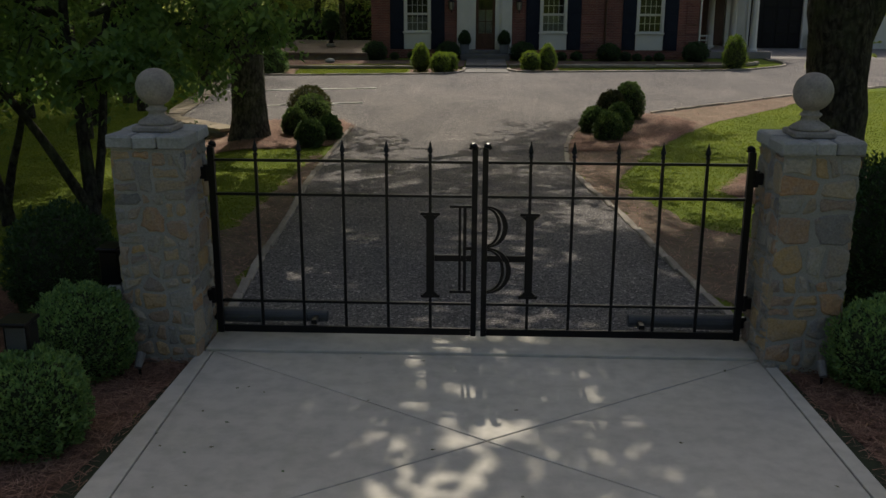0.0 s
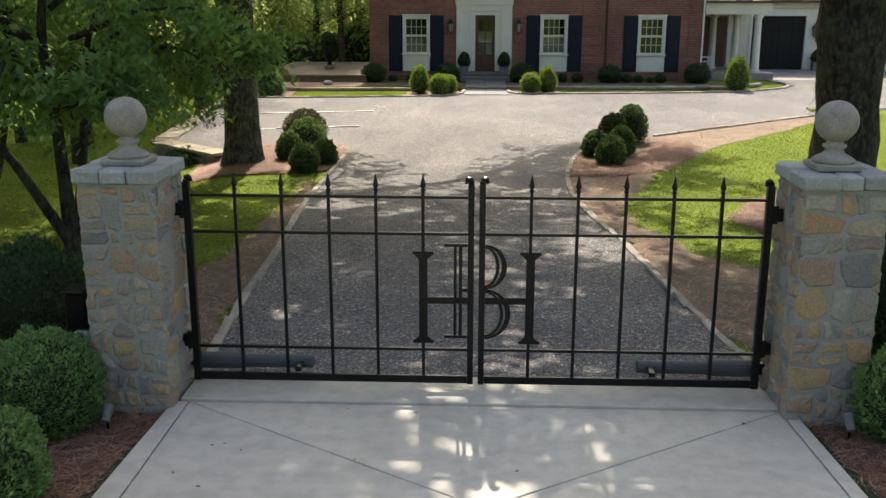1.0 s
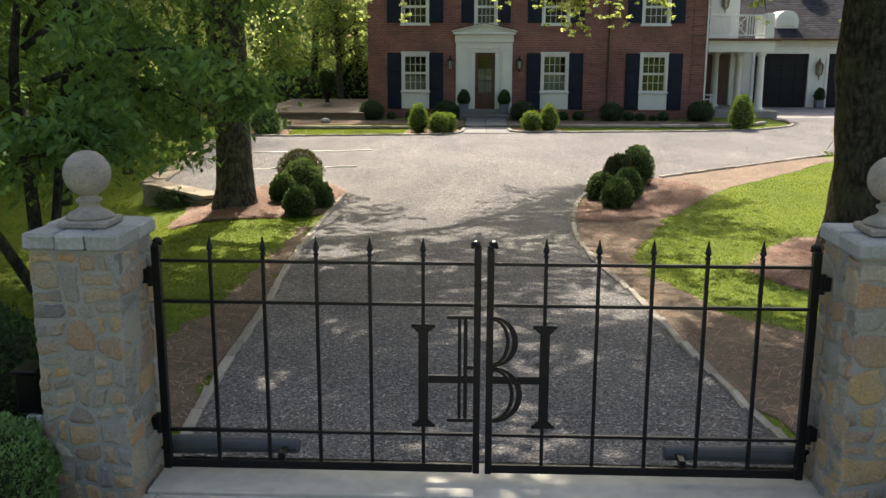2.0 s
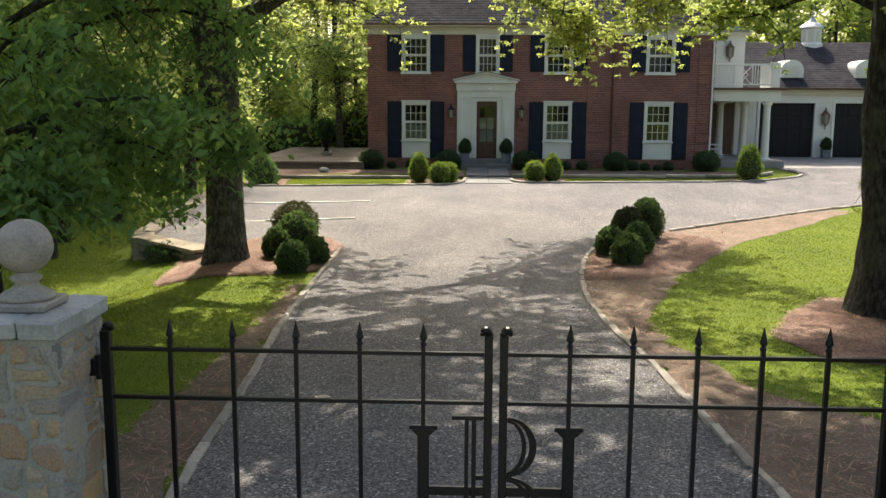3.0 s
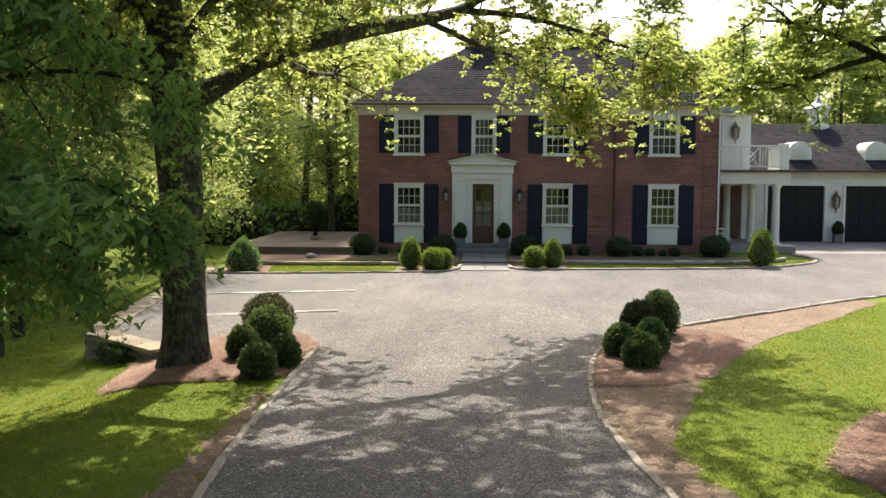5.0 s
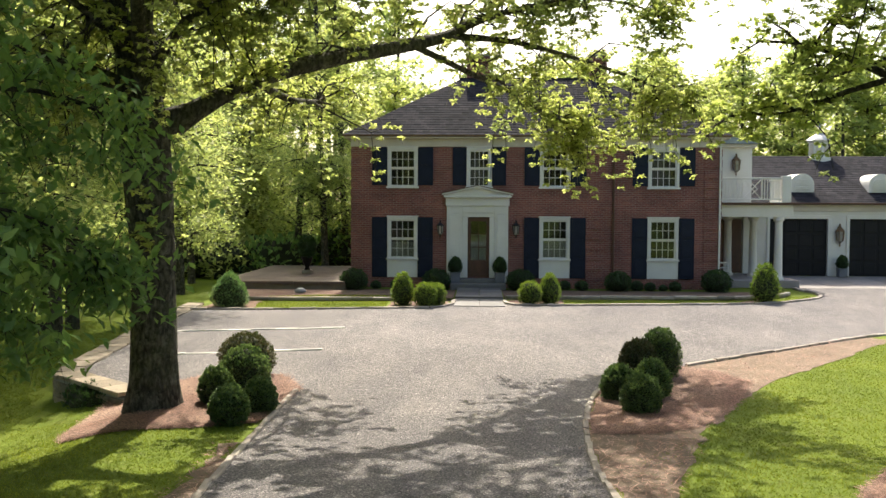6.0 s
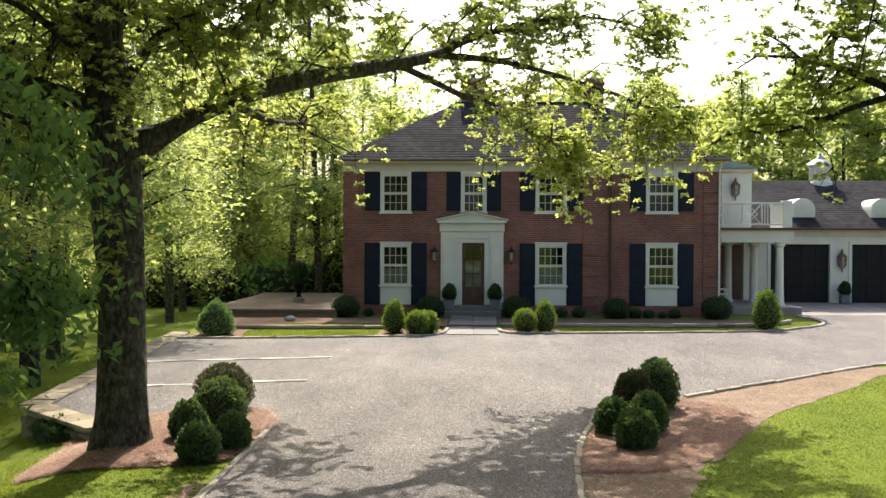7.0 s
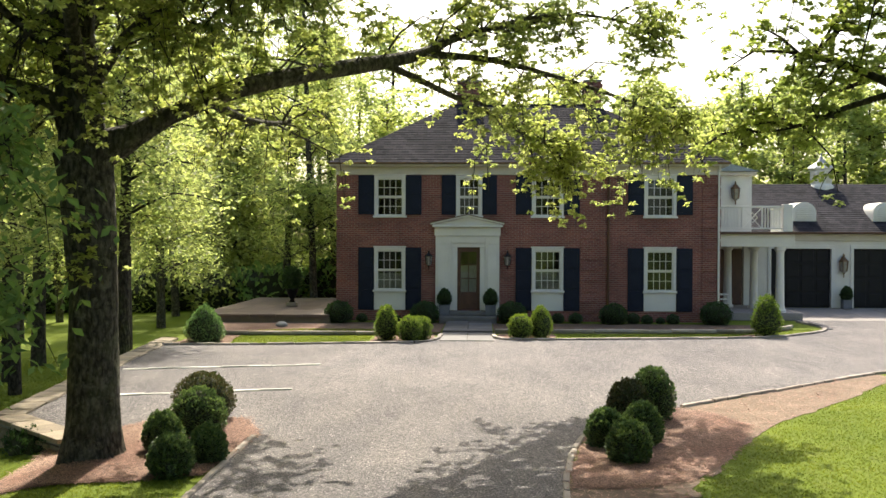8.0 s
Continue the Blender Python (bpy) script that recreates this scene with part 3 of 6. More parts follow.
SETBACK = Matrix.Translation(VIEW_ORIGIN) @ Matrix.Scale(1.04, 4) @ Matrix.Translation(-VIEW_ORIGIN)   # scaled about a camera eye point, to fit the camera's view


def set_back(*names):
    """Scales house things away from the eye point, so they keep their look in view."""
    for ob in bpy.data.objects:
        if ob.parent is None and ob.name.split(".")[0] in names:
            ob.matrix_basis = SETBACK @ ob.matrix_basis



def wall_with_openings(name, x0, x1, z0, z1, y0, y1, holes, material, parent):
    """A wall with real openings: strips between the holes' edges, welded into one mesh."""
    bm = bmesh.new()
    xs = sorted({x0, x1, *[h[0] for h in holes], *[h[1] for h in holes]})
    zs = sorted({z0, z1, *[h[2] for h in holes], *[h[3] for h in holes]})
    solid = {}
    for i in range(len(xs) - 1):
        for j in range(len(zs) - 1):
            cx, cz = (xs[i] + xs[i + 1]) / 2, (zs[j] + zs[j + 1]) / 2
            solid[i, j] = not any(a < cx < b and c < cz < d for a, b, c, d in holes)
    vert = {}

    def v(x, y, z):
        if (x, y, z) not in vert:
            vert[x, y, z] = bm.verts.new((x, y, z))
        return vert[x, y, z]

    for (i, j), s in solid.items():
        if not s:
            continue
        a, b, c, d = xs[i], xs[i + 1], zs[j], zs[j + 1]
        bm.faces.new((v(a, y0, c), v(b, y0, c), v(b, y0, d), v(a, y0, d)))
        bm.faces.new((v(a, y1, d), v(b, y1, d), v(b, y1, c), v(a, y1, c)))
        for di, dj, q in ((-1, 0, ((a, c), (a, d))), (1, 0, ((b, d), (b, c))), (0, -1, ((b, c), (a, c))), (0, 1, ((a, d), (b, d)))):
            if not solid.get((i + di, j + dj), False):
                (px, pz), (qx, qz) = q
                bm.faces.new((v(px, y0, pz), v(qx, y0, qz), v(qx, y1, qz), v(px, y1, pz)))
    return part(name, bm, material, parent)


def sash_window(parent, x0, x1, z0, z1, panel_to=None, cols=4, curtain=0.0):
    """A double-hung window of eight over eight, with its casing; panel_to: the foot of the white panel below it."""
    win = part("window", box(x0, x1, FY - 0.03, FY + 0.06, z1 - 0.11, z1, 0.01), WHITE, parent)
    for a, b in ((x0, x0 + 0.11), (x1 - 0.11, x1)):
        part("casing", box(a, b, FY - 0.03, FY + 0.06, z0, z1 - 0.11, 0.01), WHITE, win)
    part("sill", box(x0 - 0.04, x1 + 0.04, FY - 0.08, FY + 0.06, z0 - 0.08, z0, 0.012), WHITE, win)
    part("head_moulding", box(x0 - 0.03, x1 + 0.03, FY - 0.055, FY + 0.02, z1 + 0.002, z1 + 0.05, 0.01), WHITE, win)
    if panel_to is not None:
        part("panel", box(x0, x1, FY - 0.015, FY + 0.06, panel_to, z0 - 0.083, 0.008), WHITE, win)
    a, b, c, d = x0 + 0.11, x1 - 0.11, z0, z1 - 0.11
    mid = (c + d) / 2
    for lo, hi, y in ((mid, d, FY + 0.015), (c, mid, FY + 0.05)):
        s = box(a, a + 0.045, y, y + 0.03, lo, hi)
        box(b - 0.045, b, y, y + 0.03, lo, hi, 0, s)
        box(a + 0.045, b - 0.045, y, y + 0.03, lo, lo + 0.05, 0, s)
        box(a + 0.045, b - 0.045, y, y + 0.03, hi - 0.05, hi, 0, s)
        part("sash", s, WHITE, win)
        w, h = (b - a - 0.09) / cols, (hi - lo - 0.1) / 2
        for k in range(1, cols):
            x = a + 0.045 + w * k
            part("muntin", box(x - 0.011, x + 0.011, y + 0.003, y + 0.027, lo + 0.05, hi - 0.05), WHITE, win)
        part("muntin", box(a + 0.045, b - 0.045, y + 0.002, y + 0.028, lo + 0.05 + h - 0.011, lo + 0.05 + h + 0.011), WHITE, win)
        g = part("pane", box(a + 0.04, b - 0.04, y + 0.012, y + 0.017, lo + 0.045, hi - 0.045), GLASS, win)
        g.visible_shadow = False
    if curtain:
        part("curtain", box(a, b, FY + 0.11, FY + 0.125, c, c + (d - c) * curtain), CURTAIN, win, "pale linen blind behind the glass")
    return win


def shutter(parent, x0, x1, z0, z1):
    """A panelled shutter on pins."""
    s = box(x0, x1, FY - 0.045, FY - 0.005, z0, z1, 0.006)
    sh = part("shutter", s, SHUTTER, parent, "navy-black panelled shutter")
    n = 3 if z1 - z0 > 2 else 2
    h = (z1 - z0 - 0.1) / n
    for k in range(n):
        part("shutter_panel", box(x0 + 0.08, x1 - 0.08, FY - 0.062, FY - 0.043, z0 + 0.05 + k * h + 0.05, z0 + 0.05 + (k + 1) * h - 0.04, 0.015), SHUTTER, sh)


def lantern(name, x, y, z, size, label, on_wall=True, material=IRON):
    """A wall lantern: bracket, glazed cage, roof and tail."""
    t = thing(name, label, "lantern")
    part("backplate", box(x - 0.04 * size, x + 0.04 * size, y - 0.02, y, z - 0.1 * size, z + 0.25 * size, 0.006), material, t)
    part("arm", tube(bmesh.new(), spline([(x, y - 0.01, z + 0.1 * size), (x, y - 0.1, z + 0.33 * size), (x, y - 0.17, z + 0.29 * size)], 5), 0.014 * size, 6), material, t)
    part("cage", lathe([(0.05 * size, -0.2 * size), (0.09 * size, -0.16 * size), (0.115 * size, 0.1 * size), (0.12 * size, 0.12 * size)], 6, centre=(x, y - 0.17, z)), LAMPGLASS, t)
    bars = bmesh.new()
    for k in range(6):
        a = 2 * math.pi * k / 6
        tube(bars, [(x + 0.095 * size * math.cos(a), y - 0.17 + 0.095 * size * math.sin(a), z - 0.16 * size), (x + 0.122 * size * math.cos(a), y - 0.17 + 0.122 * size * math.sin(a), z + 0.12 * size)], 0.011 * size, 4)
    part("bars", bars, material, t)
    part("roof", lathe([(0.15 * size, 0.12 * size), (0.14 * size, 0.14 * size), (0.06 * size, 0.22 * size), (0.025 * size, 0.26 * size), (0.03 * size, 0.3 * size), (0.008 * size, 0.34 * size)], 6, centre=(x, y - 0.17, z)), material, t)
    part("tail", lathe([(0.006 * size, -0.34 * size), (0.025 * size, -0.28 * size), (0.012 * size, -0.24 * size), (0.05 * size, -0.2 * size)], 6, centre=(x, y - 0.17, z)), material, t)


def house():
    h = thing("house", "two-storey red brick house with navy shutters and slate hip roof", "house")
    W = [(-3.13, -1.94), (2.81, 4.0), (6.99, 8.19)]
    holes = [(a + 0.05, b - 0.05, 1.06, 2.62) for a, b in W] + [(a + 0.05, b - 0.05, 3.85, 5.33) for a, b in W] + [(0.0, 0.91, 3.85, 5.33), (0.02, 0.87, 0.32, 2.67)]
    wall_with_openings("front_wall", HX0, HX1, -0.3, 5.4, FY, FY + 0.3, holes, BRICK, h)
    for x0, x1 in ((HX0, HX0 + 0.3), (HX1 - 0.3, HX1)):
        part("side_wall", box(x0, x1, FY + 0.301, BACK, -0.3, 5.4), BRICK, h)
    part("back_wall", box(HX0 + 0.301, HX1 - 0.301, BACK - 0.3, BACK, -0.3, 5.4), BRICK, h)
    part("inner_wall", box(HX0 + 0.302, HX1 - 0.302, FY + 3.2, FY + 3.3, -0.3, 5.4), INTERIOR, h)
    part("inner_floor", box(HX0 + 0.302, HX1 - 0.302, FY + 0.302, FY + 3.19, 2.9, 3.2), INTERIOR, h)
    part("plinth", box(HX0 - 0.03, HX1 + 0.03, FY - 0.04, FY - 0.002, -0.3, 0.16, 0.01), BRICK, h)
    # quoin courses at the corners
    for x0, x1 in ((HX0 - 0.012, HX0 + 0.44), (4.62, 5.25), (9.15, HX1 + 0.012)):
        for k in range(13):
            z = 0.22 + k * 0.4
            part("quoin", box(x0, x1, FY - 0.035, FY + 0.001, z, z + 0.31, 0.006), BRICK, h)
    for (a, b), cur in zip(W, (0.42, 0.5, 0.0)):
        sash_window(h, a, b, 1.06, 2.66, 0.3, curtain=cur)
        sash_window(h, a, b, 3.86, 5.38)
        for s0, s1 in ((a - 0.6, a - 0.005), (b + 0.005, b + 0.6)):
            shutter(h, s0, s1, 0.3, 2.66)
            shutter(h, s0, s1, 3.9, 5.38)
        # a flat arch of upright bricks above the window
        part("flat_arch", prism([(a - 0.02, 2.715), (b + 0.02, 2.715), (b + 0.14, 2.96), (a - 0.14, 2.96)], FY - 0.012, FY + 0.001), BRICK, h)
    sash_window(h, -0.04, 0.95, 3.86, 5.38, curtain=0.0)
    shutter(h, -0.58, -0.045, 3.9, 5.38)
    shutter(h, 0.955, 1.5, 3.9, 5.38)
    # eaves
    part("frieze", box(HX0 - 0.02, HX1 + 0.02, FY - 0.05, FY + 0.25, 5.402, 5.72, 0.01), CREAM, h)
    part("frieze", box(HX0 - 0.05, HX0 + 0.25, FY + 0.252, BACK, 5.402, 5.72), CREAM, h)
    part("frieze", box(HX1 - 0.25, HX1 + 0.05, FY + 0.252, BACK, 5.402, 5.72), CREAM, h)
    part("cornice", box(HX0 - 0.25, HX1 + 0.25, FY - 0.28, BACK + 0.25, 5.722, 5.775), CREAM, h)
    gut = box(HX0 - 0.3, HX1 + 0.3, FY - 0.34, FY - 0.22, 5.78, 5.85, 0.015)
    part("gutter", gut, COPPER, h, "dark aged copper gutter")
    # hip roof
    bm = bmesh.new()
    e = [bm.verts.new(p) for p in ((HX0 - 0.3, FY - 0.33, 5.83), (HX1 + 0.3, FY - 0.33, 5.83), (HX1 + 0.3, BACK + 0.3, 5.83), (HX0 - 0.3, BACK + 0.3, 5.83))]
    r = [bm.verts.new(p) for p in ((-0.35, 46.5, 8.55), (5.6, 46.5, 8.55))]
    for f in ((e[0], e[1], r[1], r[0]), (e[1], e[2], r[1]), (e[2], e[3], r[0], r[1]), (e[3], e[0], r[0]), (e[3], e[2], e[1], e[0])):
        bm.faces.new(f)
    part("roof", bm, SHINGLE, h, "dark purple-grey slate hip roof")
    part("ridge_cap", tube(bmesh.new(), [(-0.4, 46.5, 8.56), (5.65, 46.5, 8.56)], 0.06, 6), SHINGLE, h)
    # shingle courses that stand proud of the front slope
    n = 24
    for k in range(n):
        t = k / n
        z, y = 5.84 + t * 2.71, FY - 0.33 + t * (46.5 - FY + 0.33)
        x0, x1 = HX0 - 0.3 + t * 4.5, HX1 + 0.3 - t * 4.51
        bm = bmesh.new()
        a = [bm.verts.new(p) for p in ((x0, y, z + 0.018), (x1, y, z + 0.018), (x1 - 0.15, y + 0.14, z + 0.1), (x0 + 0.15, y + 0.14, z + 0.1))]
        bm.faces.new(a)
        b = [bm.verts.new(p) for p in ((x0, y, z - 0.006), (x1, y, z - 0.006))]
        bm.faces.new((a[1], a[0], b[0], b[1]))
        part("shingle_course", bm, SHINGLE, h)
    for x, w in ((0.38, 0.5), (5.55, 0.36)):
        ch = part("chimney", box(x - w, x + w, 46.7, 47.5, 7.6, 9.58, 0.01), BRICK, h, "red brick chimney stack")
        part("chimney_band", box(x - w - 0.05, x + w + 0.05, 46.64, 47.56, 9.36, 9.48, 0.01), BRICK, ch)
        part("chimney_cap", box(x - w - 0.03, x + w + 0.03, 46.66, 47.54, 9.582, 9.66, 0.01), MORTAR, ch)
        part("chimney_pot", lathe([(0.12, 9.66), (0.1, 9.86), (0.13, 9.88)], 10, centre=(x, 47.1, 0)), COPPER, ch)
    # downspout
    dp = tube(bmesh.new(), [(5.66, FY - 0.28, 5.76), (5.66, FY - 0.07, 5.5), (5.66, FY - 0.07, 0.2), (5.66, FY - 0.18, 0.06)], 0.045, 8)
    part("downspout", dp, DOORWOOD, h, "brown metal downspout")
    part("downspout", tube(bmesh.new(), [(9.74, FY - 0.28, 5.76), (9.74, FY - 0.07, 5.5), (9.74, FY - 0.07, 0.2)], 0.04, 8), WHITE, h, "white downspout")
    # front door and its surround
    d = part("door_surround", box(-0.8, -0.19, FY - 0.1, FY - 0.002, 0.12, 3.1, 0.008), WHITE, h, "white pilastered and pedimented door surround")
    part("pilaster_face", box(1.07, 1.6, FY - 0.1, FY - 0.002, 0.12, 3.1, 0.008), WHITE, d)
    for x0, x1 in ((-0.72, -0.28), (1.16, 1.52)):
        part("raised_panel", box(x0, x1, FY - 0.125, FY - 0.101, 0.42, 2.8, 0.015), WHITE, d)
    part("lintel", box(-0.19, 1.07, FY - 0.1, FY - 0.002, 2.84, 3.1, 0.006), WHITE, d)
    part("entablature", box(-0.84, 1.64, FY - 0.15, FY - 0.002, 3.102, 3.42, 0.012), WHITE, d)
    part("cornice", box(-0.92, 1.72, FY - 0.27, FY - 0.002, 3.422, 3.52, 0.02), WHITE, d)
    part("pediment", prism([(-0.9, 3.524), (1.7, 3.524), (0.4, 3.8)], FY - 0.16, FY - 0.002), WHITE, d)
    for s in (-1, 1):
        m = prism([(0.4 + s * 1.38, 3.524), (0.4 + s * 1.38, 3.58), (0.4, 3.88), (0.4, 3.81)], FY - 0.27, FY - 0.165)
        part("raking_cornice", m, WHITE, d)
    part("pediment_roof", prism([(-1.0, 3.585), (0.4, 3.89), (1.8, 3.585), (1.8, 3.605), (0.4, 3.915), (-1.0, 3.605)], FY - 0.3, FY - 0.002), COPPER, d, "dark metal flashing")
    for x0, x1 in ((-0.19, 0.02), (0.87, 1.07)):
        part("door_casing", box(x0, x1, FY - 0.06, FY + 0.1, 0.3, 2.67, 0.012), WHITE, d)
    part("door_casing", box(-0.19, 1.07, FY - 0.062, FY + 0.1, 2.672, 2.838, 0.012), WHITE, d)
    dr = part("door", box(0.025, 0.145, FY + 0.02, FY + 0.065, 0.33, 2.66, 0.006), DOORWOOD, h, "brown stained wooden front door with six panes")
    part("stile", box(0.745, 0.865, FY + 0.02, FY + 0.065, 0.33, 2.66, 0.006), DOORWOOD, dr)
    for z0, z1 in ((0.33, 0.98), (2.5, 2.66)):
        part("rail", box(0.147, 0.743, FY + 0.02, FY + 0.065, z0, z1, 0.006), DOORWOOD, dr)
    part("raised_panel", box(0.2, 0.69, FY + 0.008, FY + 0.019, 0.45, 0.88, 0.004), DOORWOOD, dr)
    part("muntin", box(0.43, 0.46, FY + 0.022, FY + 0.06, 0.982, 2.498), DOORWOOD, dr)
    for z in (1.48, 1.99):
        part("muntin", box(0.147, 0.743, FY + 0.024, FY + 0.058, z, z + 0.03), DOORWOOD, dr)
    part("door_pane", box(0.147, 0.743, FY + 0.038, FY + 0.044, 0.982, 2.498), GLASS, dr).visible_shadow = False
    part("blind", box(0.15, 0.74, FY + 0.09, FY + 0.1, 0.99, 2.0), CURTAIN, dr)
    part("handle", lathe([(0.012, -0.09), (0.022, -0.06), (0.022, 0.06), (0.012, 0.09)], 8, centre=(0.085, FY + 0.0, 1.3)), COPPER, dr, "brass handle")
    for x in (-1.05, 1.9):
        lantern("lantern", x, FY - 0.001, 2.2, 1.05, "black iron wall lantern beside the front door")
    return h


def entry_steps():
    st = thing("entry_steps", "grey stone steps and path up to the front door", "steps", kind="structure")
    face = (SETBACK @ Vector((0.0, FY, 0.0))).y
    part("landing", box(-0.66, 1.55, face - 1.15, face - 0.11, -0.3, 0.022, 0.02), SLATE, st)
    part("threshold_step", box(-0.28, 1.15, face - 0.52, face - 0.11, 0.024, 0.19, 0.015), SLATE, st)
    for k in range(5):
        y = 39.45 + k * 0.692
        part("paving_slab", box(-0.36, 0.48, y, y + 0.68, -0.4, -0.135 + 0.002 * k, 0.012), SLATE, st)
        part("paving_slab", box(0.495, 1.34, y, y + 0.68, -0.4, -0.139 + 0.002 * k, 0.012), SLATE, st)
    part("path_riser", box(-0.36, 1.34, 39.1, 39.44, -0.4, -0.12, 0.015), SLATE, st)
    for k in range(2):
        part("paving_slab", box(-0.36 + 0.86 * k, 0.485 + 0.86 * k, 36.6, 39.09, -0.4, -0.187, 0.01), SLATE, st)


def porch_and_garage():
    g = thing("garage_wing", "white garage wing with dark doors, balcony porch and slate roof", "garage")
    # porch: floor, columns, beam
    part("porch_floor", box(9.84, 13.2, 43.5, 47.8, -0.1, 0.2, 0.015), PAVING, g)
    part("porch_beam", box(9.84, 13.0, 43.85, 44.2, 2.72, 3.2, 0.012), WHITE, g)
    part("porch_beam", box(12.6, 13.0, 44.21, 47.8, 2.72, 3.2, 0.012), WHITE, g)
    part("porch_ceiling", box(9.84, 12.59, 44.21, 47.8, 3.06, 3.19), WHITE, g)
    for x, y in ((12.5, 44.05), (12.05, 46.0), (11.15, 46.6), (9.98, 44.05)):
        r = 0.17 if x > 10 else 0.1
        part("column", lathe([(r * 1.35, 0.2), (r * 1.35, 0.28), (r * 1.15, 0.3), (r * 1.05, 0.36), (r, 0.5), (r * 0.86, 2.5), (r * 0.95, 2.55), (r * 1.25, 2.6), (r * 1.25, 2.72)], 20, centre=(x, y, 0)), WHITE, g)
    part("porch_back_wall", box(9.84, 13.04, 47.82, 48.0, 0.2, 3.2), WHITE, g)
    part("porch_door", box(10.9, 12.05, 47.76, 47.819, 0.22, 2.6, 0.01), DOORWOOD, g, "brown wooden porch door")
    part("porch_pier", box(12.1, 12.4, 47.7, 47.81, 0.2, 3.05, 0.01), WHITE, g)
    # upper link behind the balcony
    part("link_wall", box(9.84, 12.0, 46.2, 46.4, 3.3, 5.62), WHITE, g)
    part("link_side", box(11.8, 12.0, 46.41, 47.8, 3.3, 5.62), WHITE, g)
    part("link_cornice", box(9.84, 12.15, 46.0, 47.9, 5.622, 5.78, 0.02), CREAM, g)
    part("link_roof", prism([(9.84, 5.79), (12.25, 5.79), (9.84, 6.4)], 45.9, 48.2), METALROOF, g)
    part("link_door", box(10.0, 10.4, 46.15, 46.199, 3.32, 5.2, 0.01), DARKDOOR, g, "dark balcony door")
    # balcony
    b = part("balcony", box(9.84, 13.15, 43.7, 46.19, 3.21, 3.3, 0.012), WHITE, g, "white balcony with a fretwork railing")
    part("balcony_fascia", box(9.84, 13.2, 43.66, 43.699, 3.2, 3.3, 0.006), DOORWOOD, b, "dark copper edge")
    part("top_rail", box(9.9, 12.5, 43.75, 43.83, 4.22, 4.3, 0.01), WHITE, b)
    part("bottom_rail", box(9.9, 12.5, 43.76, 43.82, 3.4, 3.46, 0.008), WHITE, b)
    for x in (9.9, 12.5):
        part("newel", box(x, x + 0.36 if x > 10 else x + 0.1, 43.68, 43.95, 3.31, 4.36, 0.015), WHITE, b)
    for k in range(22):
        x = 10.06 + k * 0.11
        if 10.95 < x < 11.7:
            continue
        part("baluster", box(x, x + 0.035, 43.77, 43.81, 3.46, 4.22), WHITE, b)
    for x in (10.94, 11.7):
        part("fret_post", box(x, x + 0.05, 43.76, 43.82, 3.46, 4.22), WHITE, b)
    for s in (0, 1):
        z0, z1 = (3.46, 4.2) if s else (4.2, 3.46)
        part("fret_bar", prism([(10.99, z0), (11.03, z0), (11.7, z1), (11.66, z1)], 43.77 + 0.012 * s, 43.80 + 0.012 * s), WHITE, b)
    part("fret_diamond", prism([(11.345, 3.62), (11.56, 3.84), (11.345, 4.06), (11.13, 3.84), (11.165, 3.84), (11.345, 4.02), (11.525, 3.84), (11.345, 3.66)], 43.75, 43.765), WHITE, b)
    part("side_rail", box(12.72, 12.8, 43.96, 46.18, 4.2, 4.28, 0.01), WHITE, b)
    for k in range(14):
        y = 44.1 + k * 0.15
        part("baluster", box(12.74, 12.775, y, y + 0.035, 3.31, 4.2), WHITE, b)
    # garage front
    holes = [(13.3, 15.83, 0.0, 2.62), (16.77, 19.3, 0.0, 2.62), (20.24, 22.8, 0.0, 2.62)]
    wall_with_openings("garage_wall", 13.05, 24.0, -0.3, 3.25, 47.84, 48.1, holes, WHITE, g)
    part("garage_side", box(23.75, 24.0, 48.101, 56.3, -0.3, 3.25), WHITE, g)
    part("garage_frieze", box(13.05, 24.0, 47.74, 47.838, 2.95, 3.25, 0.012), CREAM, g)
    for a, c, z0, z1 in holes:
        for x0, x1 in ((a - 0.14, a), (c, c + 0.14)):
            part("door_casing", box(x0, x1, 47.79, 47.838, 0.1, 2.62, 0.008), WHITE, g)
        part("door_casing", box(a - 0.14, c + 0.14, 47.788, 47.838, 2.622, 2.78, 0.008), WHITE, g)
        d = part("garage_door", box(a, c, 47.98, 48.03, 0.1, 2.62), DARKDOOR, g, "dark panelled garage door")
        for k in range(4):
            for j in range(4):
                w, hh = (c - a) / 4, 2.5 / 4
                part("door_panel", box(a + k * w + 0.06, a + (k + 1) * w - 0.06, 47.955, 47.979, 0.12 + j * hh + 0.06, 0.12 + (j + 1) * hh - 0.06, 0.012), DARKDOOR, d)
    # roof
    bm = bmesh.new()
    y0, y1, z0, z1 = 47.5, 52.0, 3.3, 5.6
    a = [bm.verts.new(p) for p in ((12.02, y0, z0), (24.4, y0, z0), (24.4, y1, z1), (12.02, y1, z1), (12.02, 56.5, z0), (24.4, 56.5, z0))]
    for f in ((a[0], a[1], a[2], a[3]), (a[3], a[2], a[5], a[4]), (a[0], a[3], a[4]), (a[1], a[5], a[2]), (a[4], a[5], a[1], a[0])):
        bm.faces.new(f)
    part("roof", bm, SHINGLE, g, "dark slate garage roof")
    for k in range(26):
        t = k / 26
        y, z = y0 + t * 4.5, z0 + 0.012 + t * 2.3
        bm = bmesh.new()
        q = [bm.verts.new(p) for p in ((12.02, y, z + 0.016), (24.4, y, z + 0.016), (24.4, y + 0.16, z + 0.09), (12.02, y + 0.16, z + 0.09))]
        w = [bm.verts.new(p) for p in ((12.02, y, z - 0.006), (24.4, y, z - 0.006))]
        bm.faces.new(q)
        bm.faces.new((q[1], q[0], w[0], w[1]))
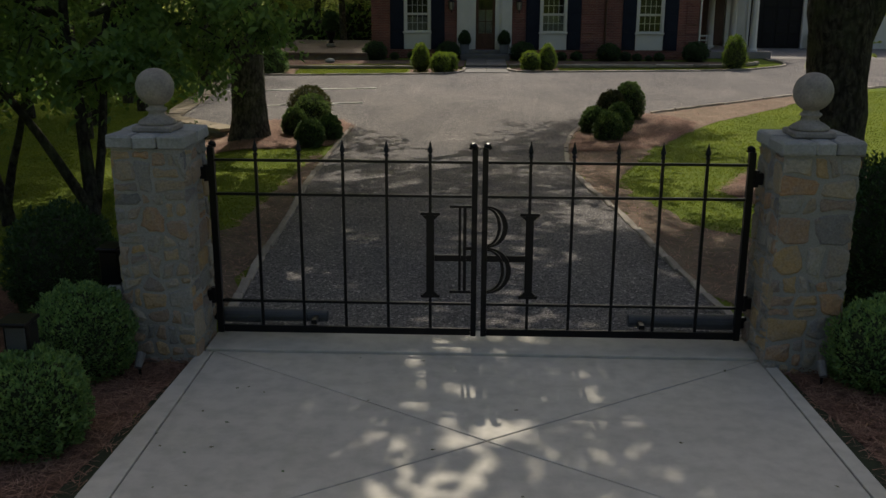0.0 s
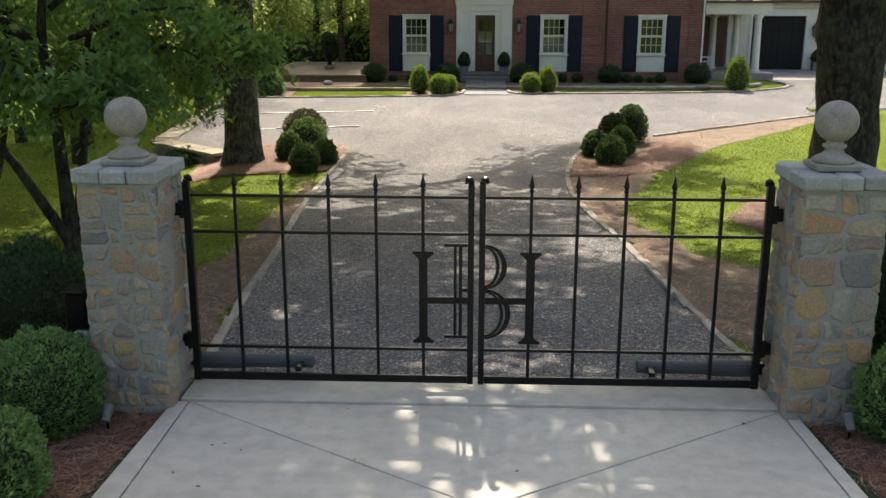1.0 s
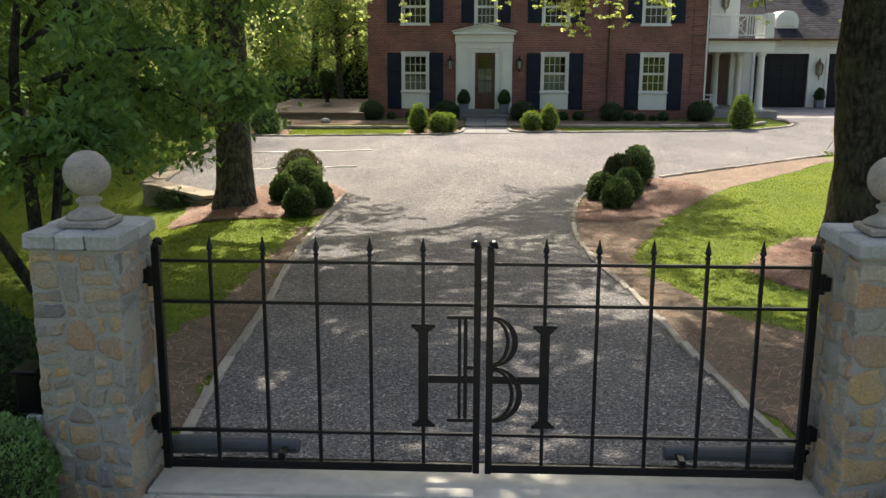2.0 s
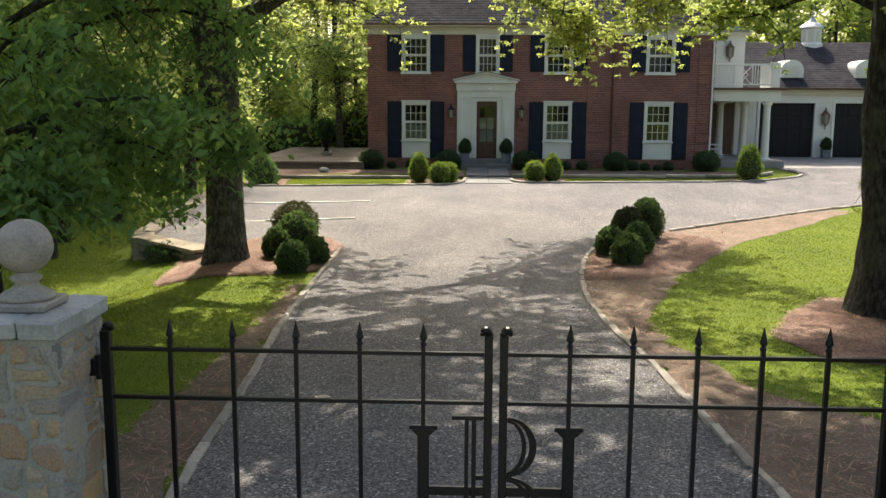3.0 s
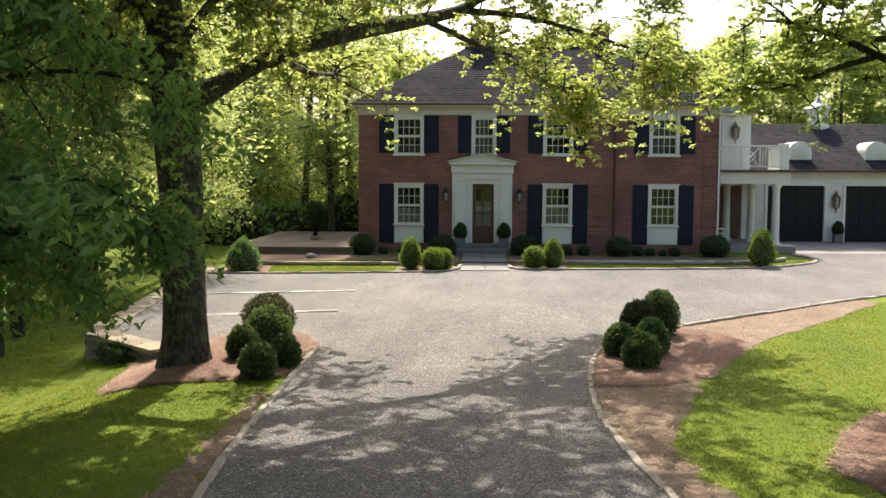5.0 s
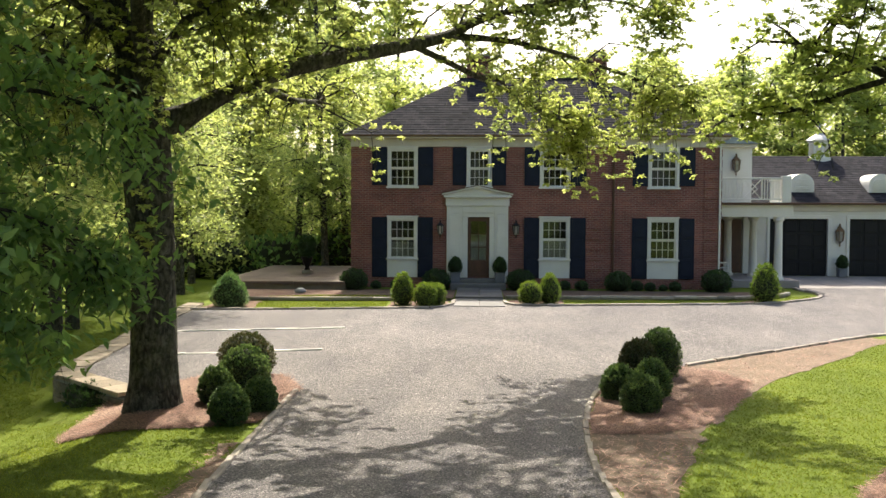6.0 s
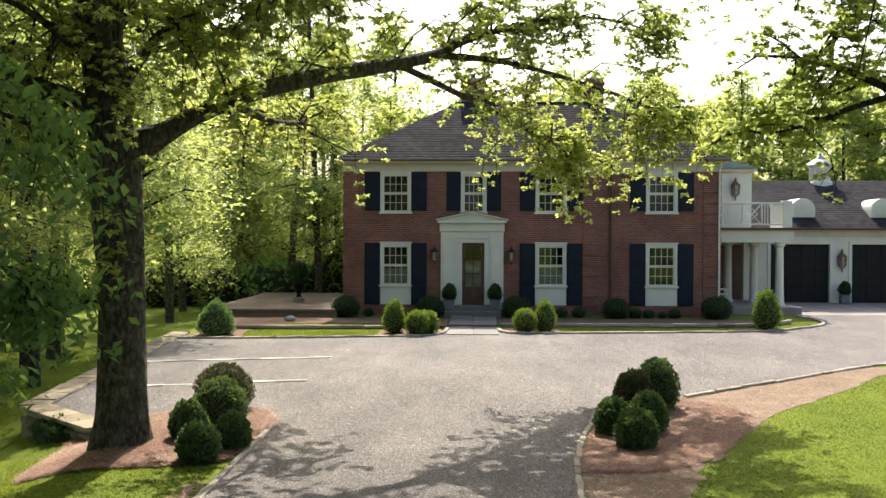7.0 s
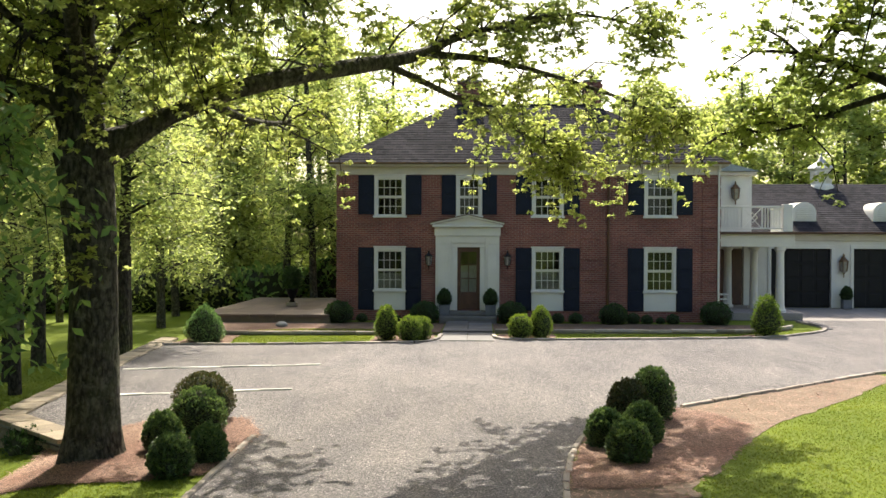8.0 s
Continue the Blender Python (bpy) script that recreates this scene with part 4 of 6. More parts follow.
        part("shingle_course", bm, SHINGLE, g)
    part("gutter", box(13.1, 24.4, 47.4, 47.5, 3.25, 3.34, 0.012), DOORWOOD, g, "dark copper gutter")
    # round-headed dormer vents
    for x in (14.85, 18.3, 21.7):
        o = [(x - 0.52, 3.8)] + [(p, q) for p, q in bezier_arc(x, 4.15, 0.52, 0.48, 180, 0, 12)] + [(x + 0.52, 3.8)]
        d = part("dormer", prism(o, 48.35, 49.8), WHITE, g, "white round-headed louvred dormer")
        face = [(x - 0.36, 3.9)] + bezier_arc(x, 4.15, 0.36, 0.33, 180, 0, 12) + [(x + 0.36, 3.9)]
        part("louvre_frame", prism(face, 48.32, 48.348), WHITE, d)
        for k in range(6):
            z = 3.93 + k * 0.08
            w = 0.33 if z < 4.15 else 0.33 * math.sqrt(max(0.05, 1 - ((z - 4.15) / 0.33) ** 2))
            part("louvre", box(x - w, x + w, 48.295, 48.318, z, z + 0.05, 0.006), WHITE, d)
    # cupola on the ridge
    c = part("cupola", lathe([(0.62, 5.2), (0.62, 5.5), (0.56, 5.56), (0.5, 5.6), (0.5, 6.25), (0.6, 6.3), (0.6, 6.36)], 8, centre=(16.85, 52.0, 0)), WHITE, g, "white octagonal cupola with a flared tin roof")
    part("cupola_roof", lathe([(0.64, 6.362), (0.46, 6.5), (0.25, 6.62), (0.1, 6.8), (0.02, 6.95)], 8, centre=(16.85, 52.0, 0)), METALROOF, c)
    part("finial", lathe([(0.02, 6.95), (0.06, 7.02), (0.015, 7.1), (0.01, 7.4)], 8, centre=(16.85, 52.0, 0)), METALROOF, c)
    for k in range(8):
        a = 2 * math.pi * (k + 0.5) / 8
        v = part("louvre_panel", box(-0.13, 0.13, -0.01, 0.01, 5.66, 6.18, 0.004), CREAM, c)
        v.matrix_basis = Matrix.Translation((16.85 + 0.468 * math.cos(a), 52.0 + 0.468 * math.sin(a), 0)) @ Matrix.Rotation(a + math.pi / 2, 4, "Z")
    lantern("garage_lantern", 16.3, 47.838, 1.9, 1.5, "large aged brass lantern on the white garage wall", material=COPPER)
    lantern("balcony_lantern", 11.3, 46.199, 4.9, 1.4, "aged brass lantern above the balcony", material=COPPER)
    # paved apron
    ap = thing("garage_apron", "pale paved apron before the garage doors", "pavement", kind="structure")
    for k in range(8):
        bm = box(13.25 + k * 1.35, 13.25 + k * 1.35 + 1.34, 43.2, 47.83, -0.4, 0.1 - 0.001 * (k % 3), 0.01)
        for v in bm.verts:
            # falls gently towards the gravel
            if v.co.z > 0 and v.co.y < 45:
                v.co.z -= 0.2
        part("paving_slab", bm, PAVING, ap)


house()
entry_steps()
porch_and_garage()


def terrace():
    t = thing("terrace", "raised stone terrace beside the brick house", "terrace", kind="structure")
    part("retaining_wall", prism([(-9.3, -0.9), (-4.56, -0.9), (-4.56, 0.13), (-9.3, 0.13)], 40.98, 50.4), WALLSTONE, t)
    for i in range(5):
        for j in range(8):
            x, y = -9.4 + i * 0.965, 40.85 + j * 1.2
            part("slab", box(x, x + 0.955, y, y + 1.19, 0.132, 0.23 + 0.002 * ((i + j) % 3), 0.01), TERRACE, t)


def urn_planter():
    u = thing("urn_planter", "dark urn on a pedestal with a spiky evergreen", "planter")
    x, y = -6.75, 45.0
    part("pedestal", box(x - 0.2, x + 0.2, y - 0.2, y + 0.2, 0.236, 0.4, 0.02), CAST, u)
    part("urn", smooth(new("t", mesh_of("urn", lathe([(0.14, 0.4), (0.08, 0.5), (0.12, 0.58), (0.2, 0.75), (0.24, 0.9), (0.27, 0.93), (0.2, 0.95)], 18, centre=(x, y, 0)), IRON))).data, IRON, u)
    bpy.data.objects.remove(bpy.data.objects["t"])
    g = np.random.default_rng(3)
    n = 1500
    d = g.normal(0, 1, (n, 3))
    d /= np.linalg.norm(d, axis=1)[:, None]
    c = np.array([x, y, 1.35]) + d * np.array([0.42, 0.42, 0.55]) * g.uniform(0.5, 1, (n, 1))
    v, f = leaf_arrays(c, 0.14, 0, d, 0.35, 4)
    part("foliage", mesh_np("foliage", v, f, DARKLEAF), None, u)


terrace()
urn_planter()
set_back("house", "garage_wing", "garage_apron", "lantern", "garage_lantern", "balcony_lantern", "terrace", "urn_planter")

# ---- the gateway ----
GY = 7.668          # the gate's plane


def letter_serif(x, z, w, h):
    return box(x - w / 2, x + w / 2, GY - 0.012, GY + 0.012, z, z + h, 0.004)


def spear(x):
    """A picket with a spear point."""
    bm = box(x - 0.0125, x + 0.0125, GY - 0.0125, GY + 0.0125, 0.15, 1.66)
    lathe([(0.016, 1.655), (0.022, 1.665), (0.012, 1.68), (0.024, 1.70), (0.014, 1.74), (0.002, 1.79)], 8, bm, (x, GY, 0))
    return bm


def gate_leaf(hinge, latch, pickets, side):
    g = thing("gate_leaf", "black wrought-iron driveway gate leaf with spear pickets, closed", "gate", group="driveway gate leaves")
    lo, hi = min(hinge, latch), max(hinge, latch)
    for name, x, w in (("hinge_stile", hinge, 0.055), ("latch_stile", latch, 0.048)):
        bm = box(x - w / 2, x + w / 2, GY - w / 2, GY + w / 2, 0.08, 1.72, 0.004)
        # the rolled scroll on top
        s = side if name == "latch_stile" else -side
        c = [(x - s * 0.018 + s * 0.02 * math.cos(radians(a)), GY, 1.72 + 0.03 * math.sin(radians(a))) for a in range(0, 200, 20)]
        tube(bm, c, [0.025] * 6 + [0.022, 0.018, 0.015, 0.012], 8)
        part(name, bm, IRON, g)
    for z, h in ((1.60, 0.022), (1.31, 0.022), (0.36, 0.022), (0.085, 0.062)):
        part("rail", box(lo + 0.025, hi - 0.025, GY - 0.016, GY + 0.016, z, z + h, 0.003), IRON, g)
    for x in pickets:
        part("picket", spear(x), IRON, g)
    for z in (1.50, 0.42):
        b = box(hinge - 0.1 if side > 0 else hinge + 0.035, hinge - 0.035 if side > 0 else hinge + 0.1, GY - 0.03, GY + 0.03, z - 0.05, z + 0.05, 0.006)
        lathe([(0.026, z - 0.07), (0.026, z + 0.07)], 10, b, (hinge - side * 0.045, GY, 0))
        part("hinge", b, IRON, g)
    return g


def monogram(left, right):
    """The two initials worked in flat bar, half on each leaf."""
    for g, x in ((left, -0.135), (right, 0.705)):
        m = part("letter_stem", box(x - 0.034, x + 0.034, GY - 0.014, GY + 0.014, 0.45, 1.16, 0.003), IRON, g, "flat black bar of a monogram letter")
        part("serif", letter_serif(x, 0.425, 0.165, 0.026), IRON, m)
        part("serif", letter_serif(x, 1.155, 0.165, 0.026), IRON, m)
        for z0, z1 in ((0.45, 0.49), (1.155, 1.115)):
            part("serif_bracket", prism([(x - 0.07, z0), (x + 0.07, z0), (x + 0.03, z1), (x - 0.03, z1)], GY - 0.013, GY + 0.013), IRON, m)
    part("letter_bar", box(-0.1, 0.213, GY - 0.013, GY + 0.013, 0.755, 0.81, 0.003), IRON, left)
    part("letter_bar", box(0.35, 0.672, GY - 0.013, GY + 0.013, 0.755, 0.81, 0.003), IRON, right)
    m = part("letter_stem", box(0.105, 0.128, GY - 0.03, GY - 0.006, 0.50, 1.24, 0.003), IRON, left)
    part("letter_stem_line", box(0.145, 0.172, GY - 0.03, GY - 0.006, 0.50, 1.24, 0.003), IRON, m)
    for z in (0.475, 1.225):
        part("serif", box(0.03, 0.213, GY - 0.031, GY - 0.005, z, z + 0.024, 0.003), IRON, m)
    part("letter_bar", box(0.172, 0.213, GY - 0.029, GY - 0.007, 0.862, 0.89), IRON, m)
    for cz, rz, rx in ((1.065, 0.18, 0.17), (0.68, 0.205, 0.205)):
        outer = bezier_arc(0.35, cz, rx, rz, 90, -90, 22)
        inner = bezier_arc(0.35, cz, rx - 0.042, rz - 0.014, -90, 90, 22)
        bw = part("letter_bowl", prism(outer + inner, GY - 0.03, GY - 0.006), IRON, right)
        outer = bezier_arc(0.35, cz, rx - 0.058, rz - 0.016, 90, -90, 22)
        inner = bezier_arc(0.35, cz, rx - 0.085, rz - 0.03, -90, 90, 22)
        part("letter_bowl_line", prism(outer + inner, GY - 0.03, GY - 0.006), IRON, bw)


def gate_opener(x0, x1):
    """A ram-type opener: tube, sleeve, rod and brackets."""
    s = 1 if x1 > x0 else -1
    y, z = GY + 0.2, 0.17
    t = thing("gate_opener", "grey tubular electric gate opener arm behind the gate", "gate opener", group="gate openers")
    part("sleeve", lathe([(0.055, 0), (0.07, 0.02), (0.07, 0.36), (0.06, 0.38)], 16), GREYPAINT, t, at=Matrix.Translation((x0, y, z)) @ Matrix.Rotation(s * math.pi / 2, 4, "Y"))
    part("ram_tube", lathe([(0.055, 0.38), (0.055, 0.95), (0.045, 0.96)], 16), GREYPAINT, t, at=Matrix.Translation((x0, y, z)) @ Matrix.Rotation(s * math.pi / 2, 4, "Y"))
    part("pillar_bracket", box(min(x0, x0 - s * 0.1), max(x0, x0 - s * 0.1), y - 0.03, y + 0.03, z - 0.05, z + 0.05, 0.008), IRON, t)
    part("gate_bracket", box(x1 - s * 0.1 - 0.025, x1 - s * 0.1 + 0.025, GY + 0.017, y - 0.03, z - 0.02, z + 0.02, 0.005), IRON, t)


def field_stone(w, h, d, g):
    """One rough-faced squared stone."""
    k = min(w, h) * 0.12
    cx = [(-w / 2, -h / 2), (0, -h / 2), (w / 2, -h / 2), (w / 2, 0), (w / 2, h / 2), (0, h / 2), (-w / 2, h / 2), (-w / 2, 0)]
    return rubble([(x + g.uniform(-k, k), z + g.uniform(-k, k)) for x, z in cx], d, g)


def rubble(o, d, g):
    """A stone on any outline: worn arrises and an uneven, slightly bellied face."""
    bm = bmesh.new()
    n = len(o)
    size = math.sqrt(abs(sum(o[i][0] * o[(i + 1) % n][1] - o[(i + 1) % n][0] * o[i][1] for i in range(n))) / 2)
    e = 1 - min(0.3, 0.03 / max(size, 0.05))
    back = [bm.verts.new((x, 0.0, z)) for x, z in o]
    rim = [bm.verts.new((x * 0.98, -d * g.uniform(0.5, 0.75), z * 0.98)) for x, z in o]
    face = [bm.verts.new((x * e, -d * g.uniform(0.85, 1.2), z * e)) for x, z in o]
    mid = bm.verts.new((g.uniform(-0.1, 0.1) * size, -d * g.uniform(1.0, 1.4), g.uniform(-0.1, 0.1) * size))
    for i in range(n):
        j = (i + 1) % n
        bm.faces.new((back[i], back[j], rim[j], rim[i]))
        bm.faces.new((rim[i], rim[j], face[j], face[i]))
        bm.faces.new((face[i], face[j], mid))
    return bm


def cells(w, z0, z1, g):
    """Roughly squared stones of many sizes that fill a face, their joints slightly crooked."""
    done = []
    todo = [(-w / 2, w / 2, z0, z1)]
    while todo:
        xa, xb, za, zb = todo.pop()
        dx, dz = xb - xa, zb - za
        if dx < 0.36 and dz < 0.27 and (dx * dz < 0.022 or g.random() < 0.42):
            done.append((xa, xb, za, zb))
        elif dz > dx * 0.95 or dz > 0.45:
            k = za + dz * g.uniform(0.28, 0.72)
            todo += [(xa, xb, za, k), (xa, xb, k, zb)]
        else:
            k = xa + dx * g.uniform(0.3, 0.7)
            todo += [(xa, k, za, zb), (k, xb, za, zb)]
    o = Vector((g.uniform(0, 50), g.uniform(0, 50), 0))

    def crook(x, z):
        q = noise.noise_vector(o + Vector((x, z, 0)) * 5.5)
        edge = 1 if abs(x) < w / 2 - 0.01 else 0.25
        return x + q.x * 0.06 * edge, min(max(z + q.y * 0.07, z0), z1)

    out = []
    for xa, xb, za, zb in done:
        c = min(xb - xa, zb - za) * g.uniform(0.05, 0.3)
        d = min(xb - xa, zb - za) * g.uniform(0.05, 0.3)
        out.append([crook(*p) for p in ((xa + c, za), (xb - d, za), (xb, za + d), (xb, zb - c), (xb - c, zb), (xa + d, zb), (xa, zb - d), (xa, za + c))])
    return out


def pillar(x0, x1, y0, y1, seed):
    p = thing("gate_pillar", "square gate pillar of tan and grey fieldstone", "pillar", group="stone gate pillars")
    part("mortar_core", box(x0 + 0.014, x1 - 0.014, y0 + 0.014, y1 - 0.014, -0.25, 1.765), MORTAR, p, "recessed grey mortar")
    g = np.random.default_rng(seed)
    cx, cy = (x0 + x1) / 2, (y0 + y1) / 2
    for w, half, turn in ((x1 - x0, (y1 - y0) / 2, 0), (y1 - y0, (x1 - x0) / 2, 90), (x1 - x0, (y1 - y0) / 2, 180), (y1 - y0, (x1 - x0) / 2, 270)):
        for poly in cells(w, -0.12, 1.758, g):
            px, pz = sum(p[0] for p in poly) / len(poly), sum(p[1] for p in poly) / len(poly)
            o = []
            for (ax, az), (bx, bz) in zip(poly, poly[1:] + poly[:1]):
                o.append((ax - px, az - pz))
                if math.hypot(bx - ax, bz - az) > 0.1:
                    o.append(((ax + bx) / 2 - px + g.uniform(-0.008, 0.008), (az + bz) / 2 - pz + g.uniform(-0.008, 0.008)))
            r = [max(0.3, 1 - 0.015 / max(math.hypot(*q), 0.03)) for q in o]
            o = [(x * k, z * k) for (x, z), k in zip(o, r)]
            if max(q[0] for q in o) - min(q[0] for q in o) < 0.03 or max(q[1] for q in o) - min(q[1] for q in o) < 0.03:
                continue
            st = part("stone", rubble(o, 0.03, g), STONE, p)
            st.matrix_basis = Matrix.Translation((cx, cy, 0)) @ Matrix.Rotation(radians(turn), 4, "Z") @ Matrix.Translation((px, -half + 0.03, pz))
    # the cap: rough slabs round a bed
    o = 0.022
    xs = [x0 - o, x0 + (x1 - x0) * g.uniform(0.3, 0.45), x0 + (x1 - x0) * g.uniform(0.6, 0.72), x1 + o]
    for i in range(3):
        for ya, yb in ((y0 - o, cy - 0.006), (cy + 0.006, y1 + o)):
            b = box(xs[i] + 0.004, xs[i + 1] - 0.004, ya, yb, 1.768, 1.872 + g.uniform(-0.006, 0.006), 0.014)
            for v in b.verts:
                v.co += Vector((g.uniform(-0.006, 0.006), g.uniform(-0.008, 0.008), g.uniform(-0.005, 0.005)))
            part("cap_stone", b, CAPSTONE, p)
    return p


def ball_finial(x, y):
    f = thing("ball_finial", "weathered cast-stone ball finial on the pillar cap", "finial", group="ball finials")
    z = 1.872
    part("plinth", box(x - 0.165, x + 0.165, y - 0.165, y + 0.165, z, z + 0.05, 0.012), CAST, f)
    smooth(part("pedestal", lathe([(0.15, z + 0.05), (0.155, z + 0.07), (0.13, z + 0.09), (0.075, z + 0.12), (0.062, z + 0.145), (0.085, z + 0.165), (0.085, z + 0.18), (0.06, z + 0.19), (0.062, z + 0.215)], 28, centre=(x, y, 0)), CAST, f))
    smooth(part("ball", lathe([(0.006 + 0.148 * math.sin(math.pi * k / 16), z + 0.35 - 0.152 * math.cos(math.pi * k / 16)) for k in range(17)], 32, centre=(x, y, 0)), CAST, f))


def apron():
    """The concrete apron: panels cut by two crossing joints, edge bands and a threshold."""
    a = thing("concrete_apron", "pale grey broom-finished concrete apron with crossing joints", "pavement", kind="structure")

    def slab(name, pts, top):
        bm = bmesh.new()
        c = Vector((sum(p[0] for p in pts) / len(pts), sum(p[1] for p in pts) / len(pts), 0))
        q = []
        for x, y in pts:
            d = (c - Vector((x, y, 0))).normalized() * 0.009
            q.append((x + d.x, y + d.y))
        t = [bm.verts.new((x, y, top)) for x, y in q]
        b = [bm.verts.new((x, y, -0.3)) for x, y in q]
        f = bm.faces.new(t)
        for i in range(len(t)):
            j = (i + 1) % len(t)
            bm.faces.new((t[i], b[i], b[j], t[j]))
        bmesh.ops.bevel(bm, geom=list(f.edges), offset=0.005, segments=1, affect="EDGES")
        part(name, bm, CONCRETE, a)

    for y0, y1, xa, xb, xc, xd in ((4.3, 7.4, -1.98, 2.64, -1.95, 2.75), (1.2, 4.3, -1.95, 2.75, -2.3, 3.2), (-2.6, 1.2, -2.3, 3.2, -3.2, 4.2)):
        c = ((xa + xb) / 2 + 0.02, (y0 + y1) / 2)
        tl, tr, bl, br = (xa, y1), (xb, y1), (xc, y0), (xd, y0)
        for tri in ((tl, tr, c), (tr, br, c), (br, bl, c), (bl, tl, c)):
            slab("panel", list(tri), 0.0)
    left = [(-1.985, 7.4), (-1.955, 4.3), (-2.3, 1.2), (-3.2, -2.6)]
    right = [(2.645, 7.4), (2.755, 4.3), (3.2, 1.2), (4.2, -2.6)]
    for (p, q), w0, w1 in zip(zip(left, left[1:]), (0.12, 0.24, 0.35), (0.24, 0.35, 0.5)):
        slab("edge_band", [p, q, (q[0] - w1, q[1]), (p[0] - w0, p[1])], 0.004)
    for (p, q), w0, w1 in zip(zip(right, right[1:]), (0.1, 0.13, 0.25), (0.13, 0.25, 0.4)):
        slab("edge_band", [(p[0] + w0, p[1]), (q[0] + w1, q[1]), q, p], 0.004)
    slab("threshold", [(-2.06, 7.98), (-2.06, 7.41), (2.66, 7.41), (2.66, 7.98)], 0.02)
    bm = bmesh.new()
    bm.faces.new([bm.verts.new(p) for p in ((-3.1, -2.55, -0.03), (4.1, -2.55, -0.03), (2.68, 7.95, -0.03), (-2.05, 7.95, -0.03))])
    part("joint_bed", bm, CORE, a)


def gateway():
    left = gate_leaf(-1.975, 0.238, (-1.60, -1.235, -0.868, -0.50, -0.135), 1)
    right = gate_leaf(2.505, 0.325, (0.7, 1.056, 1.42, 1.783, 2.148), -1)
    monogram(left, right)
    gate_opener(-2.02, -1.06)
    gate_opener(2.56, 1.6)
    pillar(-2.67, -2.07, 7.24, 7.9, 21)
    pillar(2.62, 3.23, 7.25, 7.91, 33)
    ball_finial(-2.37, 7.57)
    ball_finial(2.91, 7.58)
    apron()
    k = thing("control_box", "black metal control box on the side of the stone pillar", "control box")
    part("case", box(-2.86, -2.7, 7.3, 7.5, 0.62, 0.9, 0.01), IRON, k)
    part("lid", box(-2.88, -2.7, 7.28, 7.52, 0.902, 0.93, 0.008), IRON, k)
    o = thing("outlet_box", "grey weatherproof outlet box on the stone pillar", "outlet")
    part("cover", box(-2.82, -2.7, 7.32, 7.44, 0.42, 0.6, 0.014), LINEPAINT, o)
    for z in (0.47, 0.55):
        part("socket", box(-2.79, -2.74, 7.31, 7.319, z - 0.02, z + 0.02, 0.004), IRON, o)
    e = thing("entry_keypad", "black hooded entry keypad on a grey post", "keypad")
    part("post", tube(bmesh.new(), [(-2.86, 5.9, -0.08), (-2.86, 5.9, 0.6)], 0.035, 10), LINEPAINT, e)
    part("case", box(-2.95, -2.77, 5.83, 5.98, 0.6, 0.8, 0.01), IRON, e)
    part("hood", box(-2.97, -2.75, 5.76, 5.99, 0.802, 0.83, 0.008), IRON, e)
    part("face_plate", box(-2.93, -2.79, 5.822, 5.829, 0.62, 0.78, 0.003), GREYPAINT, e)
    for x, y in ((-2.45, 6.92), (3.02, 7.0)):
        u = thing("ground_light", "small dusty bullet light in the mulch", "light", group="ground lights")
        part("spike", tube(bmesh.new(), [(x, y, -0.05), (x, y, 0.06)], 0.012, 6), IRON, u)
        part("head", tube(bmesh.new(), [(x, y - 0.03, 0.05), (x, y + 0.06, 0.14)], [0.03, 0.04], 10), SLATE, u, "dusty grey lamp head")


gateway()


def leaf_litter():
    g = np.random.default_rng(91)
    n = 26
    p = np.stack([g.uniform(-1.9, 2.6, n), g.uniform(3.5, 7.4, n), np.full(n, 0.012)], 1)
    p[: n // 2, 0] = -1.95 + np.abs(g.normal(0, 0.35, n // 2))
    v, f = leaf_arrays(p, 0.038, 0.0, None, 0.6, 5)
    v[:, 2] = 0.008 + (v[:, 2] - 0.012) * 0.25 + 0.006
    tagged(new("leaf_litter", mesh_np("leaf_litter", v, f, BRONZELEAF)), "a few small fallen leaves on the concrete apron", "leaf litter", kind="stuff")


leaf_litter()

# ---- edging, wall and lines ----


def kerb(name, label, line, length, width, height, material, height_fn, seed, gap=0.012, lift=0.03):
    """A row of separate edging stones set along a line."""
    g = np.random.default_rng(seed)
    k = thing(name, label, "edging", kind="structure")
    pts = spline([(x, y, 0) for x, y in line], 12)
    run, target, cut = 0.0, 0.0, [pts[0]]
    for a, b in zip(pts, pts[1:]):
        run += (b - a).length
        if run >= target + length * g.uniform(0.75, 1.25):
            cut.append(b)
            target = run
    for a, b in zip(cut, cut[1:]):
        d, c = b - a, (a + b) / 2
        bm = box(-d.length / 2 + gap / 2, d.length / 2 - gap / 2, -width / 2, width / 2, -0.1, height, 0.012)
        for v in bm.verts:
            v.co += Vector((g.uniform(-0.008, 0.008), g.uniform(-0.01, 0.01), g.uniform(-0.008, 0.008)))
        s = part("kerb_stone", bm, material, k)
        z = float(height_fn(c.x, c.y)) + lift + g.uniform(-0.008, 0.008)
        s.matrix_basis = Matrix.Translation((c.x + g.normal(0, 0.006), c.y, z)) @ Matrix.Rotation(math.atan2(d.y, d.x) + g.normal(0, 0.02), 4, "Z")
    return k


